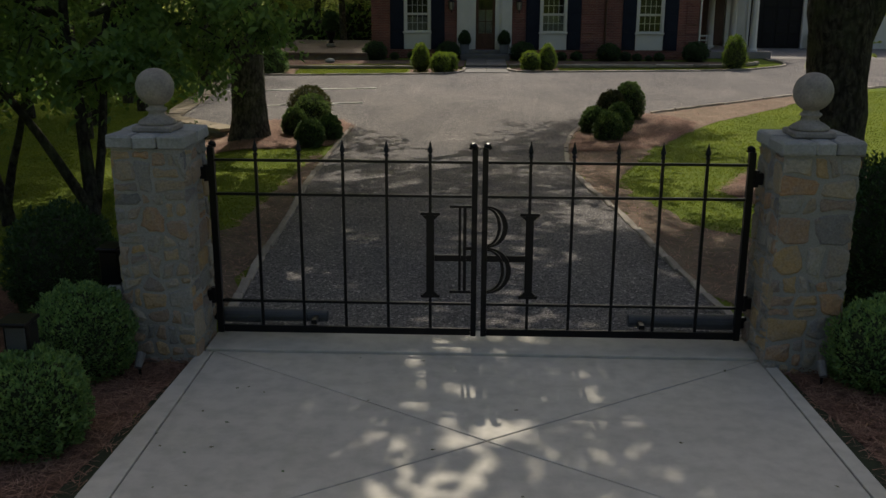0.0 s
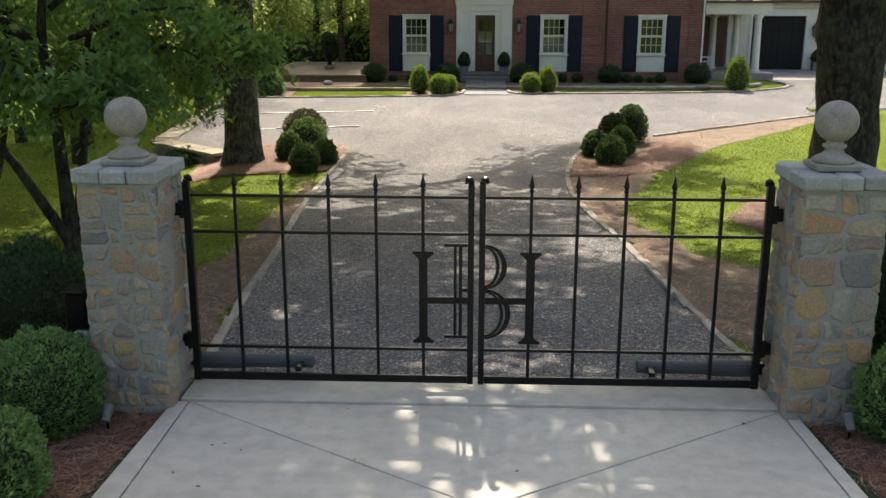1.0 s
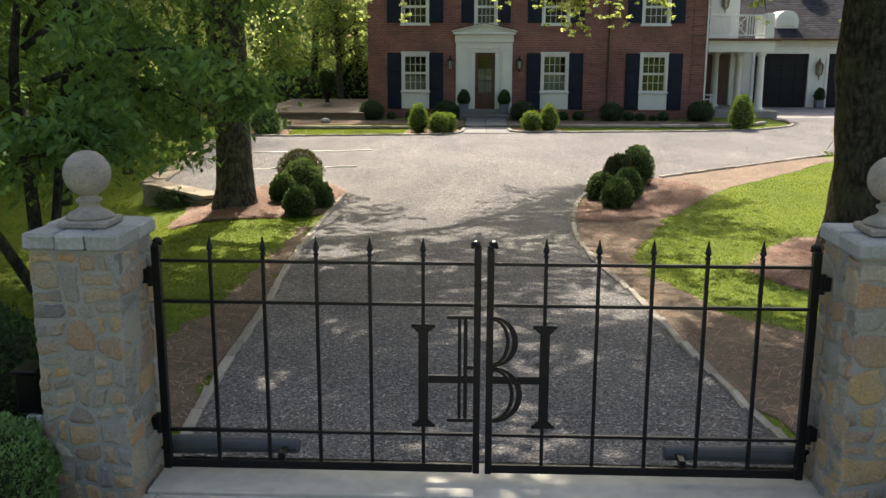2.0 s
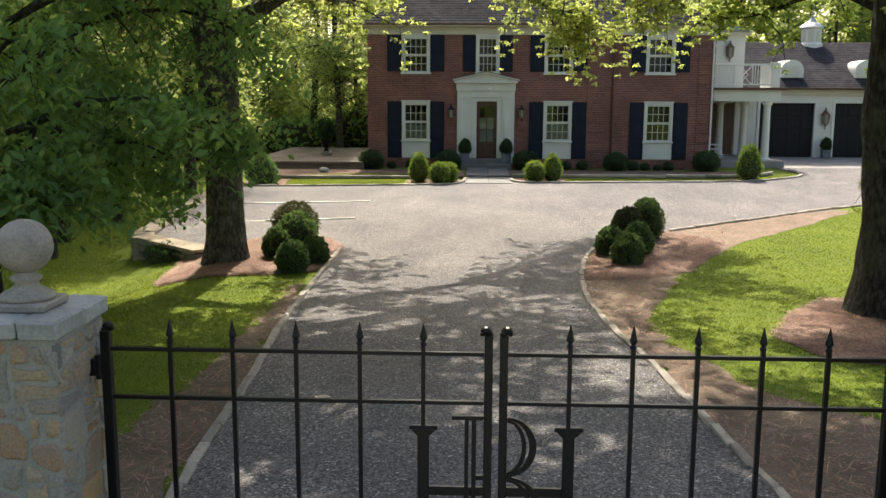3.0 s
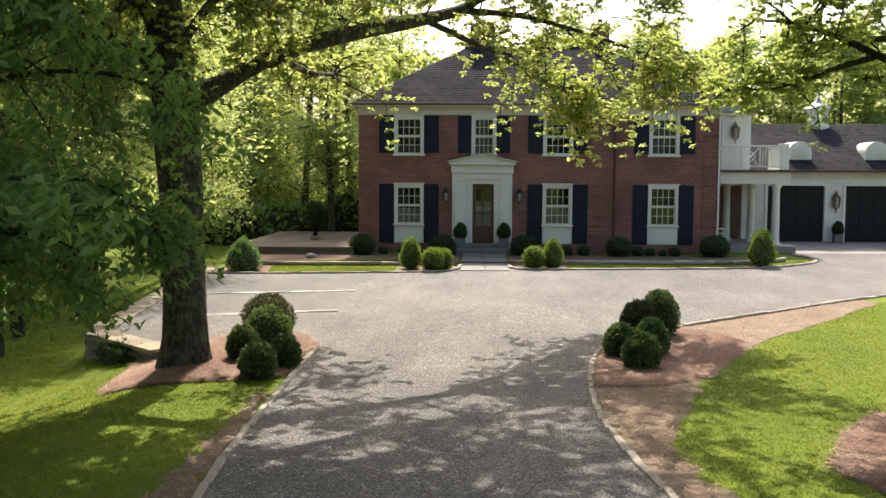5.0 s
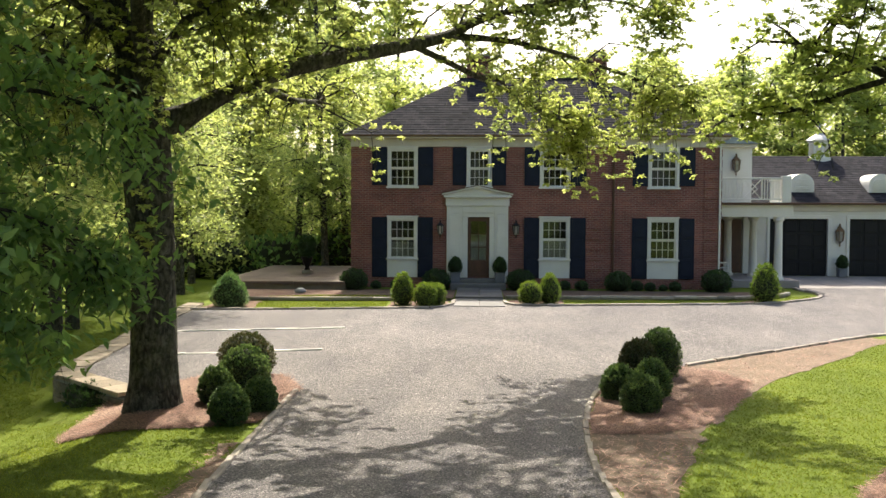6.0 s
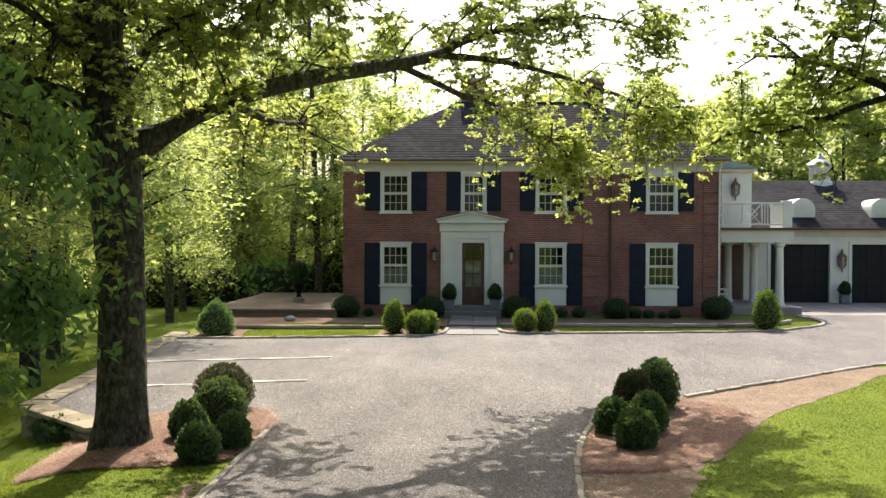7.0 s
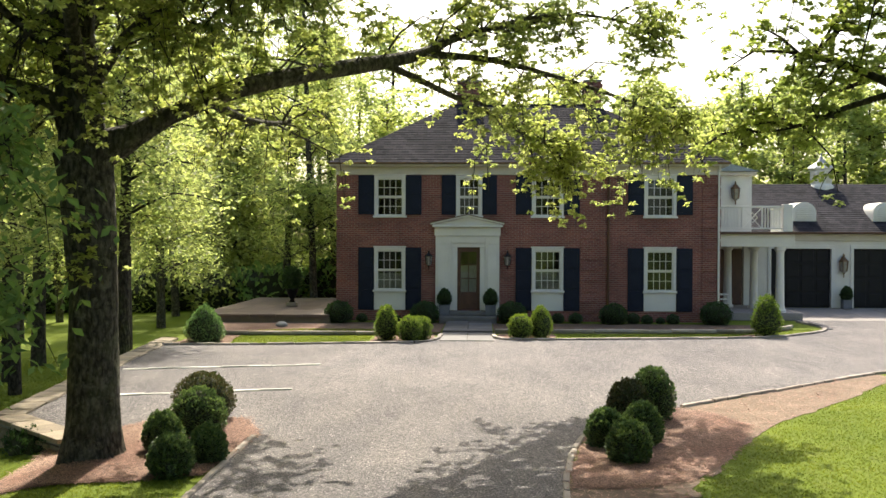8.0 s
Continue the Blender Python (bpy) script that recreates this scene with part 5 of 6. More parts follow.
kerb("edging", "pale tan stone edging along the gravel drive", LANE_L, 0.42, 0.09, 0.022, EDGING, drive_z, 1)
kerb("edging", "pale tan stone edging along the gravel drive", LANE_R, 0.42, 0.09, 0.022, EDGING, drive_z, 2)
kerb("edging", "pale stone edging of the gravel forecourt", FAR_R, 0.42, 0.11, 0.03, EDGING, drive_z, 3)
kerb("edging", "pale stone edging of the front lawn strip", FRONT_L, 0.5, 0.14, 0.05, EDGING, drive_z, 4)
kerb("edging", "pale stone edging of the front lawn strip", FRONT_R, 0.5, 0.14, 0.05, EDGING, drive_z, 5)
kerb("low_wall", "low stone ledge along the house bed", [(1.42, 39.2), (5.5, 39.45), (9.9, 39.78), (11.7, 40.95), (12.3, 42.1)], 0.6, 0.17, 0.0, EDGING, lambda x, y: -0.08, 6, lift=0.0)
kerb("low_wall", "low dark stone ledge along the house bed", [(-8.4, 38.0), (-5.0, 38.1), (-0.5, 38.48)], 0.6, 0.17, 0.0, EDGING, lambda x, y: -0.08, 7, lift=0.0)
for outline in ([(1.42, 39.2), (5.5, 39.45), (9.9, 39.78), (11.7, 40.95), (12.3, 42.1)], [(-8.4, 38.0), (-5.0, 38.1), (-0.5, 38.48)]):
    bm = bmesh.new()
    for (xa, ya), (xb, yb) in zip(outline, outline[1:]):
        d = Vector((yb - ya, xa - xb, 0)).normalized() * 0.07
        q = [bm.verts.new((x, y, z)) for z in (-0.5, -0.19) for x, y in ((xa + d.x, ya + d.y), (xb + d.x, yb + d.y), (xb - d.x, yb - d.y), (xa - d.x, ya - d.y))]
        for f in ((0, 1, 5, 4), (1, 2, 6, 5), (2, 3, 7, 6), (3, 0, 4, 7), (4, 5, 6, 7)):
            bm.faces.new([q[i] for i in f])
    tagged(part("low_wall_footing", bm, WALLSTONE), "low stone footing under the bed ledge", "wall", kind="structure")
kerb("parking_line", "pale stone strip marking a parking bay in gravel", [(-7.9, 30.05), (-5.6, 30.6), (-3.15, 31.15)], 0.5, 0.13, 0.0, LINEPAINT, drive_z, 8, lift=0.045)
kerb("parking_line", "pale stone strip marking a parking bay in gravel", [(-6.7, 26.5), (-5.0, 27.0), (-2.97, 27.5)], 0.5, 0.13, 0.0, LINEPAINT, drive_z, 9, lift=0.045)


def retaining_wall():
    w = thing("retaining_wall", "low mossy stone retaining wall round the gravel forecourt", "wall", kind="structure")
    g = np.random.default_rng(17)
    for (xa, ya), (xb, yb) in zip(WALL_TOP, WALL_TOP[1:]):
        a, b = Vector((xa, ya, 0)), Vector((xb, yb, 0))
        L = (b - a).length
        turn = Matrix.Rotation(math.atan2(yb - ya, xb - xa), 4, "Z")
        core = part("wall_core", box(0, L, -0.1, 0.16, -1.3, -0.42), MORTAR, w)
        core.matrix_basis = Matrix.Translation(a) @ turn
        x = 0.0
        while x < L - 0.05:
            s = min(g.uniform(0.4, 0.8), L - x)
            z = float(drive_z(0, ya + (yb - ya) * x / L)) + 0.065
            bm = box(0.006, s - 0.006, -0.3, 0.26, -0.09, 0.0, 0.016)
            for v in bm.verts:
                v.co += Vector((0, g.uniform(-0.02, 0.02), g.uniform(-0.01, 0.01)))
            part("coping", bm, WALLSTONE, w).matrix_basis = Matrix.Translation(a) @ turn @ Matrix.Translation((x, 0, z))
            x += s
        for row in range(4):
            x = 0.0
            while x < L - 0.05 and yb < 33:
                s = min(g.uniform(0.22, 0.5), L - x)
                st = part("stone", field_stone(s - 0.015, 0.14, 0.06, g), WALLSTONE, w)
                st.matrix_basis = Matrix.Translation(a) @ turn @ Matrix.Translation((x + s / 2, 0.15, -0.53 - row * 0.15)) @ Matrix.Rotation(math.pi, 4, "Z")
                x += s


retaining_wall()

# ---- shrubs ----


def shrub_mesh(name, rx, rz, leaf, count, material, seed, cone=0.0, lumps=0.16, width=0.55):
    """A clipped shrub: a solid near-black core under several thousand leaves. It stands on z = 0."""
    g = np.random.default_rng(seed)
    d = g.normal(0, 1, (count, 3))
    d /= np.linalg.norm(d, axis=1)[:, None]
    lump = np.array([1 + lumps * noise.fractal(Vector(v) * 3.4 + Vector((seed, 0, 0)), 0.8, 2.0, 3) for v in d])
    depth = 1 - np.abs(g.normal(0, 0.07, count)) + 0.04
    taper = 1 - cone * np.clip(d[:, 2], -0.4, 1) * 0.6
    c = d * (lump * depth)[:, None] * np.stack([rx * taper, rx * taper, np.full(count, rz)], 1)
    c[:, 2] = np.maximum(c[:, 2], -0.82 * rz) + 0.82 * rz
    up = d.copy()
    up[:, 2] += 0.5
    v, f = leaf_arrays(c, leaf, -0.2, up * 0.8, width, seed)
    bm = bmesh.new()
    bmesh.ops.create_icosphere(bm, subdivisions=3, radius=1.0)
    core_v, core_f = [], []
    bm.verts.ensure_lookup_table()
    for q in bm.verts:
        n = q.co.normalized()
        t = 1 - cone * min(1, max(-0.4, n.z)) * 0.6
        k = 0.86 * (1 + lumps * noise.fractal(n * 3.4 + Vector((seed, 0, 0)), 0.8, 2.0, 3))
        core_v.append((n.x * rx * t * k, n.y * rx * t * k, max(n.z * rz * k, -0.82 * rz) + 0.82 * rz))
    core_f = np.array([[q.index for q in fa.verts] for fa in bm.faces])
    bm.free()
    # the second mesh is a solid near-black ball filling the gaps between leaves
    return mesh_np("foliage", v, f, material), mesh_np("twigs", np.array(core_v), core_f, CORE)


def shrub(name, mesh, x, y, z, label, category="shrub", group="", turn=0.0, s=1.0):
    ob = thing(name, label, category, group)
    ob.matrix_basis = Matrix.Translation((x, y, z)) @ Matrix.Rotation(turn, 4, "Z") @ Matrix.Scale(s, 4)
    part("foliage", mesh[0], None, ob)
    part("dark_core", mesh[1], None, ob)
    return ob


# beside the gate pillars
for x, y, rx, rz, leaf, n, m, lab in ((-2.93, 7.0, 0.41, 0.415, 0.034, 12000, BOXLEAF, "rounded bright green boxwood beside the stone gate pillar"),
                                     (-2.79, 5.75, 0.4, 0.375, 0.036, 12000, BOXLEAF, "fresh green boxwood at the edge of the apron"),
                                     (-3.68, 8.4, 0.52, 0.58, 0.04, 11000, DARKLEAF, "large dark glossy shrub behind the pillar bushes"),
                                     (-4.5, 6.9, 0.6, 0.55, 0.04, 9000, DARKLEAF, "dark evergreen shrub in the pine-straw bed"),
                                     (3.5, 7.1, 0.42, 0.39, 0.034, 11000, BOXLEAF, "rounded green boxwood beside the stone gate pillar"),
                                     (4.2, 8.7, 0.55, 0.86, 0.045, 11000, DARKLEAF, "tall dark evergreen shrub behind the gate pillar"),
                                     (4.05, 5.2, 0.42, 0.42, 0.036, 9000, BOXLEAF, "green boxwood at the edge of the apron")):
    shrub("boxwood", shrub_mesh("boxwood", rx, rz, leaf, n, m, int(abs(x * 37))), x, y, float(lawn_z(x, y)) - 0.01, lab, "shrub", "gate shrubs")
# the two clusters where the lane opens out
for x, y, rx, rz, m, lab in ((-4.1, 24.1, 0.62, 0.56, BRONZELEAF, "bronze-tipped rounded boxwood at the back of the cluster"), (-3.84, 22.9, 0.52, 0.5, CLUSTERLEAF, "large rounded boxwood in the pine straw"),
                             (-4.0, 21.6, 0.35, 0.4, CLUSTERLEAF, "pale green clipped boxwood"), (-3.4, 20.15, 0.35, 0.37, CLUSTERLEAF, "small round clipped boxwood"), (-3.1, 20.95, 0.31, 0.36, CLUSTERLEAF, "small round clipped boxwood"),
                             (4.1, 24.6, 0.47, 0.62, CLUSTERLEAF, "tall rounded boxwood at the back of the cluster"), (3.62, 24.3, 0.44, 0.5, BRONZELEAF, "dark bronze rounded boxwood"),
                             (2.95, 22.3, 0.35, 0.4, CLUSTERLEAF, "small round clipped boxwood"), (3.56, 22.5, 0.38, 0.44, CLUSTERLEAF, "pale green clipped boxwood"), (3.17, 21.3, 0.37, 0.4, CLUSTERLEAF, "small round clipped boxwood")):
    shrub("boxwood", shrub_mesh("boxwood", rx * 0.87, rz * 0.88, 0.052, 5200, m, int(abs(x * 53)), 0.15), x, y, float(lawn_z(x, y)), lab, "shrub", "boxwood clusters")
ivy = shrub("ivy", shrub_mesh("ivy", 0.55, 0.28, 0.07, 1600, DARKLEAF, 71, 0, 0.4), 0, 0, 0, "dark ivy clinging to the stone retaining wall", "ivy")
ivy.matrix_basis = Matrix.Translation((-6.85, 23.12, -0.95)) @ Matrix.Rotation(radians(-42), 4, "Z") @ Matrix.Diagonal((1.6, 0.5, 1.2, 1))
# along the house
gold = shrub_mesh("golden_shrub", 0.37, 0.6, 0.07, 2600, GOLDLEAF, 4, 0.5, width=0.35)
goldball = shrub_mesh("golden_shrub", 0.39, 0.43, 0.07, 2200, GOLDLEAF, 5, width=0.4)
ball = shrub_mesh("boxwood", 0.52, 0.44, 0.06, 3200, DARKLEAF, 6)
tuft = shrub_mesh("low_plant", 0.24, 0.2, 0.07, 500, DARKLEAF, 8)
for x, y, me, s, lab in ((-2.05, 36.9, gold, 1.0, "upright golden-green arborvitae on the lawn strip"), (-1.27, 36.5, goldball, 1.0, "round golden-green shrub on the lawn strip"), (-0.98, 36.95, goldball, 0.95, "round golden-green shrub on the lawn strip"),
                         (2.2, 37.45, goldball, 1.0, "round golden-green shrub on the lawn strip"), (2.88, 37.75, gold, 0.95, "upright golden-green arborvitae on the lawn strip"), (10.4, 38.75, gold, 1.25, "broad golden-green arborvitae by the drive curve")):
    shrub("arborvitae", me, x, y, -0.21, lab, "shrub", "golden shrubs", x * 3, s)
for x, y, s, lab in ((-4.3, 41.4, 1.0, "dark round boxwood at the house corner"), (-1.15, 41.5, 1.0, "dark round boxwood beside the door"), (2.05, 41.5, 1.0, "dark round boxwood beside the door"), (5.75, 41.6, 0.95, "dark round boxwood under the brick wall"), (9.45, 41.6, 1.05, "dark round boxwood at the house corner")):
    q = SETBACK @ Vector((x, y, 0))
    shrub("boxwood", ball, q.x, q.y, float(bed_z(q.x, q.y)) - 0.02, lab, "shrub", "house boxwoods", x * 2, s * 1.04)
shrub("boxwood", shrub_mesh("boxwood", 0.56, 0.64, 0.06, 4600, BOXLEAF, 12, 0.62), -7.64, 36.1, -0.3, "conical green boxwood at the forecourt's corner", "shrub")
for x in (-3.5, -2.7, 3.3, 3.75, 4.4, 6.5, 7.0, 7.5, 7.95, -2.2):
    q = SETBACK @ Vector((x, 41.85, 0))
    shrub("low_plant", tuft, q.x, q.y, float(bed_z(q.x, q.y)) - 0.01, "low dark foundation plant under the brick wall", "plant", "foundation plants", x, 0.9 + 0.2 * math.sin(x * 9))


def topiary(x, y, z, s, label):
    t = thing("topiary_planter", label, "planter", group="door planters")
    part("box_planter", box(x - 0.19 * s, x + 0.19 * s, y - 0.19 * s, y + 0.19 * s, z, z + 0.36 * s, 0.012), PLANTERGREY, t)
    part("rim", box(x - 0.21 * s, x + 0.21 * s, y - 0.21 * s, y + 0.21 * s, z + 0.362 * s, z + 0.4 * s, 0.01), PLANTERGREY, t)
    f = part("foliage", shrub_mesh("foliage", 0.26 * s, 0.33 * s, 0.06, 1800, DARKLEAF, 31, 0.4)[0], None, t)
    f.matrix_basis = Matrix.Translation((x, y, z + 0.38 * s))
    core = part("dark_core", shrub_mesh("foliage", 0.26 * s, 0.33 * s, 0.06, 10, DARKLEAF, 31, 0.4)[1], None, t)
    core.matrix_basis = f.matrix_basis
    part("stem", tube(bmesh.new(), [(x, y, z + 0.3 * s), (x, y, z + 0.6 * s)], 0.02, 6), BARK, t)


topiary(-0.45, FY - 0.42, 0.145, 1.0, "square grey planter with a clipped topiary beside the door")
topiary(1.27, FY - 0.42, 0.145, 1.0, "square grey planter with a clipped topiary beside the door")
topiary(16.32, 47.4, 0.1, 0.95, "dark planter with a clipped evergreen between garage doors")


def porch_chair():
    c = thing("porch_chair", "white slatted porch rocking chair", "chair")
    x, y, z = 10.45, 44.9, 0.2
    part("seat", box(x - 0.25, x + 0.25, y - 0.25, y + 0.25, z + 0.4, z + 0.44, 0.01), WHITE, c)
    for k in range(5):
        part("back_slat", box(x - 0.25, x - 0.23, y - 0.22 + k * 0.1, y - 0.17 + k * 0.1, z + 0.44, z + 1.05, 0.004), WHITE, c)
    part("top_rail", box(x - 0.26, x - 0.22, y - 0.25, y + 0.25, z + 1.05, z + 1.13, 0.01), WHITE, c)
    for dx in (-0.23, 0.2):
        for dy in (-0.23, 0.2):
            part("leg", box(x + dx, x + dx + 0.04, y + dy, y + dy + 0.04, z + 0.03, z + 0.4), WHITE, c)
    for dy in (-0.23, 0.2):
        part("arm", box(x - 0.22, x + 0.27, y + dy - 0.01, y + dy + 0.05, z + 0.6, z + 0.64, 0.008), WHITE, c)
        part("arm_post", box(x + 0.2, x + 0.24, y + dy, y + dy + 0.04, z + 0.44, z + 0.6), WHITE, c)
        part("rocker", tube(bmesh.new(), [(x - 0.4, y + dy + 0.02, z + 0.07), (x, y + dy + 0.02, z + 0.02), (x + 0.35, y + dy + 0.02, z + 0.06)], 0.018, 6), WHITE, c)


porch_chair()
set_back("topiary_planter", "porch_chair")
stone_in_bed = smooth(part("boulder", lathe([(0.05, -0.05), (0.22, 0.02), (0.2, 0.1), (0.1, 0.16), (0.02, 0.17)], 9, centre=(-6.1, 40.2, -0.12)), CAPSTONE))
tagged(stone_in_bed, "pale rounded stone lying in the mulched bed", "stone")

# ---- trees ----


class Tree:
    """Grows limbs and twigs from given main limbs, and sets leaves about the twigs."""

    def __init__(self, seed):
        self.g = np.random.default_rng(seed)
        self.stems, self.main, self.twigs = [], [], bmesh.new()
        self.clumps = []

    def limb(self, pts, r0, r1, steps=5, sides=8, trunk=False, radii=None, fine=False):
        line = spline(pts, steps)
        n = len(line)
        rr = [r0 + (r1 - r0) * (i / (n - 1)) ** 0.8 for i in range(n)]
        if radii:
            rr = list(np.interp(np.linspace(0, len(radii) - 1, n), np.arange(len(radii)), radii))
        bm = self.twigs if fine else bmesh.new()
        tube(bm, line, rr, sides, 0.12)
        if not fine:
            (self.stems if trunk else self.main).append(bm)
        return line

    def sprout(self, line, count, length, r, level=1, start=0.25, rise=0.15, droop=0.25, out=None, spread=1.0):
        """Side branches along a limb; the last order carries the leaf clumps."""
        g = self.g
        for _ in range(count):
            k = start + (1 - start) * g.random()
            i = min(int(k * (len(line) - 1)), len(line) - 2)
            p = line[i]
            t = (line[i + 1] - line[i]).normalized()
            d = t * 0.5 + Vector(g.normal(0, 1, 3)) * 0.8 * spread + Vector((0, 0, rise))
            if out is not None:
                d += Vector(out) * 0.6
            d.normalize()
            L = length * g.uniform(0.55, 1.25) * (1.15 - 0.4 * k)
            a = p + d * L * 0.35 + Vector((0, 0, 0.06 * L))
            b = p + d * L * 0.7 + Vector(g.normal(0, 0.08, 3)) * L
            c = p + d * L + Vector((0, 0, -droop * L))
            q = spline([p, a, b, c], 3)
            n = len(q)
            tube(self.twigs, q[::3], [r * (1 - 0.8 * j / (n - 1)) for j in range(0, n, 3)], 4 if level else 3)
            if level > 0:
                self.sprout(q, 4, length * 0.5, r * 0.5, level - 1, 0.25, rise * 0.6, droop * 1.2, None, spread)
            for j in range(n // 2 if level else 2, n, 2):
                self.clumps.append(q[j])

    def finish(self, name, label, leaf, per, radius, leaf_mat, bark, droop=0.4, flat=0.7, width=0.6, rosette=False):
        g = self.g
        t = thing(name, label, "tree")
        for i, bm in enumerate(self.stems):
            smooth(part("trunk" if i == 0 else "stem", bm, bark, t))
        for bm in self.main:
            smooth(part("limb", bm, bark, t))
        tagged(smooth(part("branchwork", self.twigs, bark, t)), kind="stuff")
        c = np.array([tuple(v) for v in self.clumps])
        m = len(c)
        pts = np.repeat(c, per, 0) + g.normal(0, 1, (m * per, 3)) * np.array([radius, radius, radius * flat])
        out = None
        if rosette:
            # the leaves of a tuft spread from the twig's tip, in flat layers
            a = g.uniform(0, 2 * np.pi, m * per)
            out = np.stack([np.cos(a), np.sin(a), g.normal(0.0, 0.35, m * per)], 1) * 2.0
            heart = np.repeat(c + g.normal(0, 1, (m, 3)) * np.array([radius, radius, radius * flat]), per, 0)
            pts = heart + out * leaf * 0.33 * g.uniform(0.5, 1.1, (m * per, 1))
        v, f = leaf_arrays(pts, leaf, droop, out, width, int(g.integers(1e6)))
        tagged(part("crown", mesh_np("crown", v, f, leaf_mat), None, t), kind="stuff")
        return t


def spread_oak():
    """The large tree whose long limb arches over the drive."""
    t = Tree(101)
    t.limb([(-5.0, 21.3, -0.75), (-5.0, 21.3, -0.4), (-4.99, 21.3, 0.1), (-4.98, 21.3, 1.0), (-4.99, 21.3, 2.4), (-5.06, 21.3, 3.5), (-5.14, 21.3, 4.3)], 0, 0, 4, 16, True, [0.72, 0.53, 0.41, 0.37, 0.36, 0.4, 0.44])
    a = t.limb([(-5.2, 21.3, 3.7), (-5.3, 21.3, 4.9), (-5.55, 21.35, 6.3), (-5.8, 21.5, 8.3), (-6.0, 21.8, 11.5)], 0.3, 0.08, 5, 12, True)
    b = t.limb([(-5.0, 21.25, 3.8), (-5.03, 21.2, 5.0), (-5.05, 21.1, 6.4), (-4.5, 20.7, 9.0), (-4.3, 20.6, 12.0)], 0.3, 0.07, 5, 12, True)
    main = t.limb([(-5.0, 21.3, 4.3), (-4.32, 21.35, 4.58), (-3.87, 21.5, 4.88), (-3.13, 22.0, 5.3), (-2.2, 22.8, 5.7), (-1.14, 24.2, 6.15), (-0.19, 25.5, 6.6), (0.34, 26.0, 7.0), (1.14, 26.5, 7.3), (2.6, 27.0, 7.6)], 0, 0, 5, 10, radii=[0.34, 0.19, 0.155, 0.15, 0.15, 0.145, 0.12, 0.09, 0.06, 0.02])
    low = t.limb([(-0.9, 24.5, 6.25), (0.35, 26.0, 5.85), (1.28, 27.3, 5.59), (2.31, 28.0, 5.1), (3.5, 28.3, 4.7)], 0.08, 0.02)
    mid = t.limb([(-0.19, 25.5, 6.6), (1.2, 26.3, 6.6), (2.8, 27.0, 6.3), (4.2, 27.5, 5.9), (5.2, 27.6, 5.4)], 0.08, 0.02)
    back = t.limb([(-3.4, 21.8, 5.15), (-3.0, 23.2, 5.0), (-2.8, 25.0, 5.2), (-3.1, 27.0, 5.6)], 0.09, 0.02)
    left = t.limb([(-5.3, 21.25, 4.6), (-5.55, 21.2, 5.05), (-6.0, 20.6, 5.23), (-6.4, 20.0, 5.4), (-7.9, 19.2, 5.9), (-9.2, 18.6, 6.0)], 0.2, 0.03)
    fore = t.limb([(-5.0, 21.0, 5.2), (-4.6, 19.6, 6.1), (-3.9, 18.0, 6.7), (-3.0, 16.4, 6.8)], 0.14, 0.03)
    rear = t.limb([(-5.3, 21.6, 5.6), (-6.2, 23.4, 6.4), (-7.4, 25.2, 6.8)], 0.14, 0.03)
    over = t.limb([(-4.75, 21.0, 6.8), (-3.2, 21.6, 8.2), (-1.4, 22.6, 9.0), (0.4, 23.6, 9.2)], 0.13, 0.03)
    # high to flank: limbs added out of view, to shade lane and lawn
    high = t.limb([(-4.6, 20.9, 8.0), (-2.6, 21.8, 9.8), (-0.4, 22.3, 10.6), (2.0, 21.8, 10.8)], 0.14, 0.03)
    far = t.limb([(-4.7, 21.0, 7.2), (-2.8, 20.4, 9.0), (-1.4, 18.9, 9.6), (-0.2, 17.2, 9.8)], 0.14, 0.03)
    roof = t.limb([(-4.6, 21.0, 8.6), (-1.6, 26.4, 10.8), (1.4, 29.2, 11.4), (4.2, 30.4, 11.4)], 0.14, 0.03)
    span = t.limb([(-4.6, 20.9, 8.4), (-2.2, 24.2, 10.2), (0.4, 25.6, 10.8), (3.0, 25.6, 10.9)], 0.13, 0.03)
    flank = t.limb([(-5.3, 21.3, 6.6), (-6.6, 22.0, 8.3), (-8.4, 22.4, 9.2), (-10.0, 22.4, 9.2)], 0.14, 0.03)
    t.sprout(flank, 34, 2.0, 0.03, 1, 0.2, 0.0, 0.2)
    inner = t.limb([(-5.0, 21.2, 5.2), (-4.0, 20.6, 6.1), (-2.6, 20.4, 6.6), (-1.2, 20.6, 6.6)], 0.1, 0.02)
    t.sprout(inner, 42, 1.4, 0.022, 1, 0.1, -0.1, 0.45)
    crook = t.limb([(-5.3, 21.2, 5.6), (-6.2, 20.4, 6.4), (-7.4, 19.8, 6.7)], 0.09, 0.02)
    t.sprout(crook, 12, 1.4, 0.022, 1, 0.1, 0.0, 0.3)
    upper = t.limb([(-0.19, 25.5, 6.6), (0.9, 25.8, 7.1), (2.4, 26.2, 7.5), (3.8, 26.4, 7.4), (4.9, 26.6, 6.9)], 0.06, 0.015)
    t.sprout(upper, 30, 1.1, 0.018, 1, 0.1, 0.0, 0.3)
    t.sprout(span, 36, 2.1, 0.03, 1, 0.35, 0.0, 0.15)
    t.sprout(roof, 44, 2.2, 0.03, 1, 0.15, 0.1, 0.1)
    t.sprout(high, 40, 2.3, 0.03, 1, 0.1, 0.0, 0.2)
    t.sprout(far, 26, 2.3, 0.03, 1, 0.1, 0.0, 0.2)
    t.sprout(main[22:], 10, 1.5, 0.03, 1, 0.0, 0.15, 0.3)
    t.sprout(main[36:], 9, 1.1, 0.022, 1, 0.1, 0.1, 0.2)
    t.sprout(main[8:26], 16, 1.2, 0.025, 1, 0.0, 0.8, 0.1)
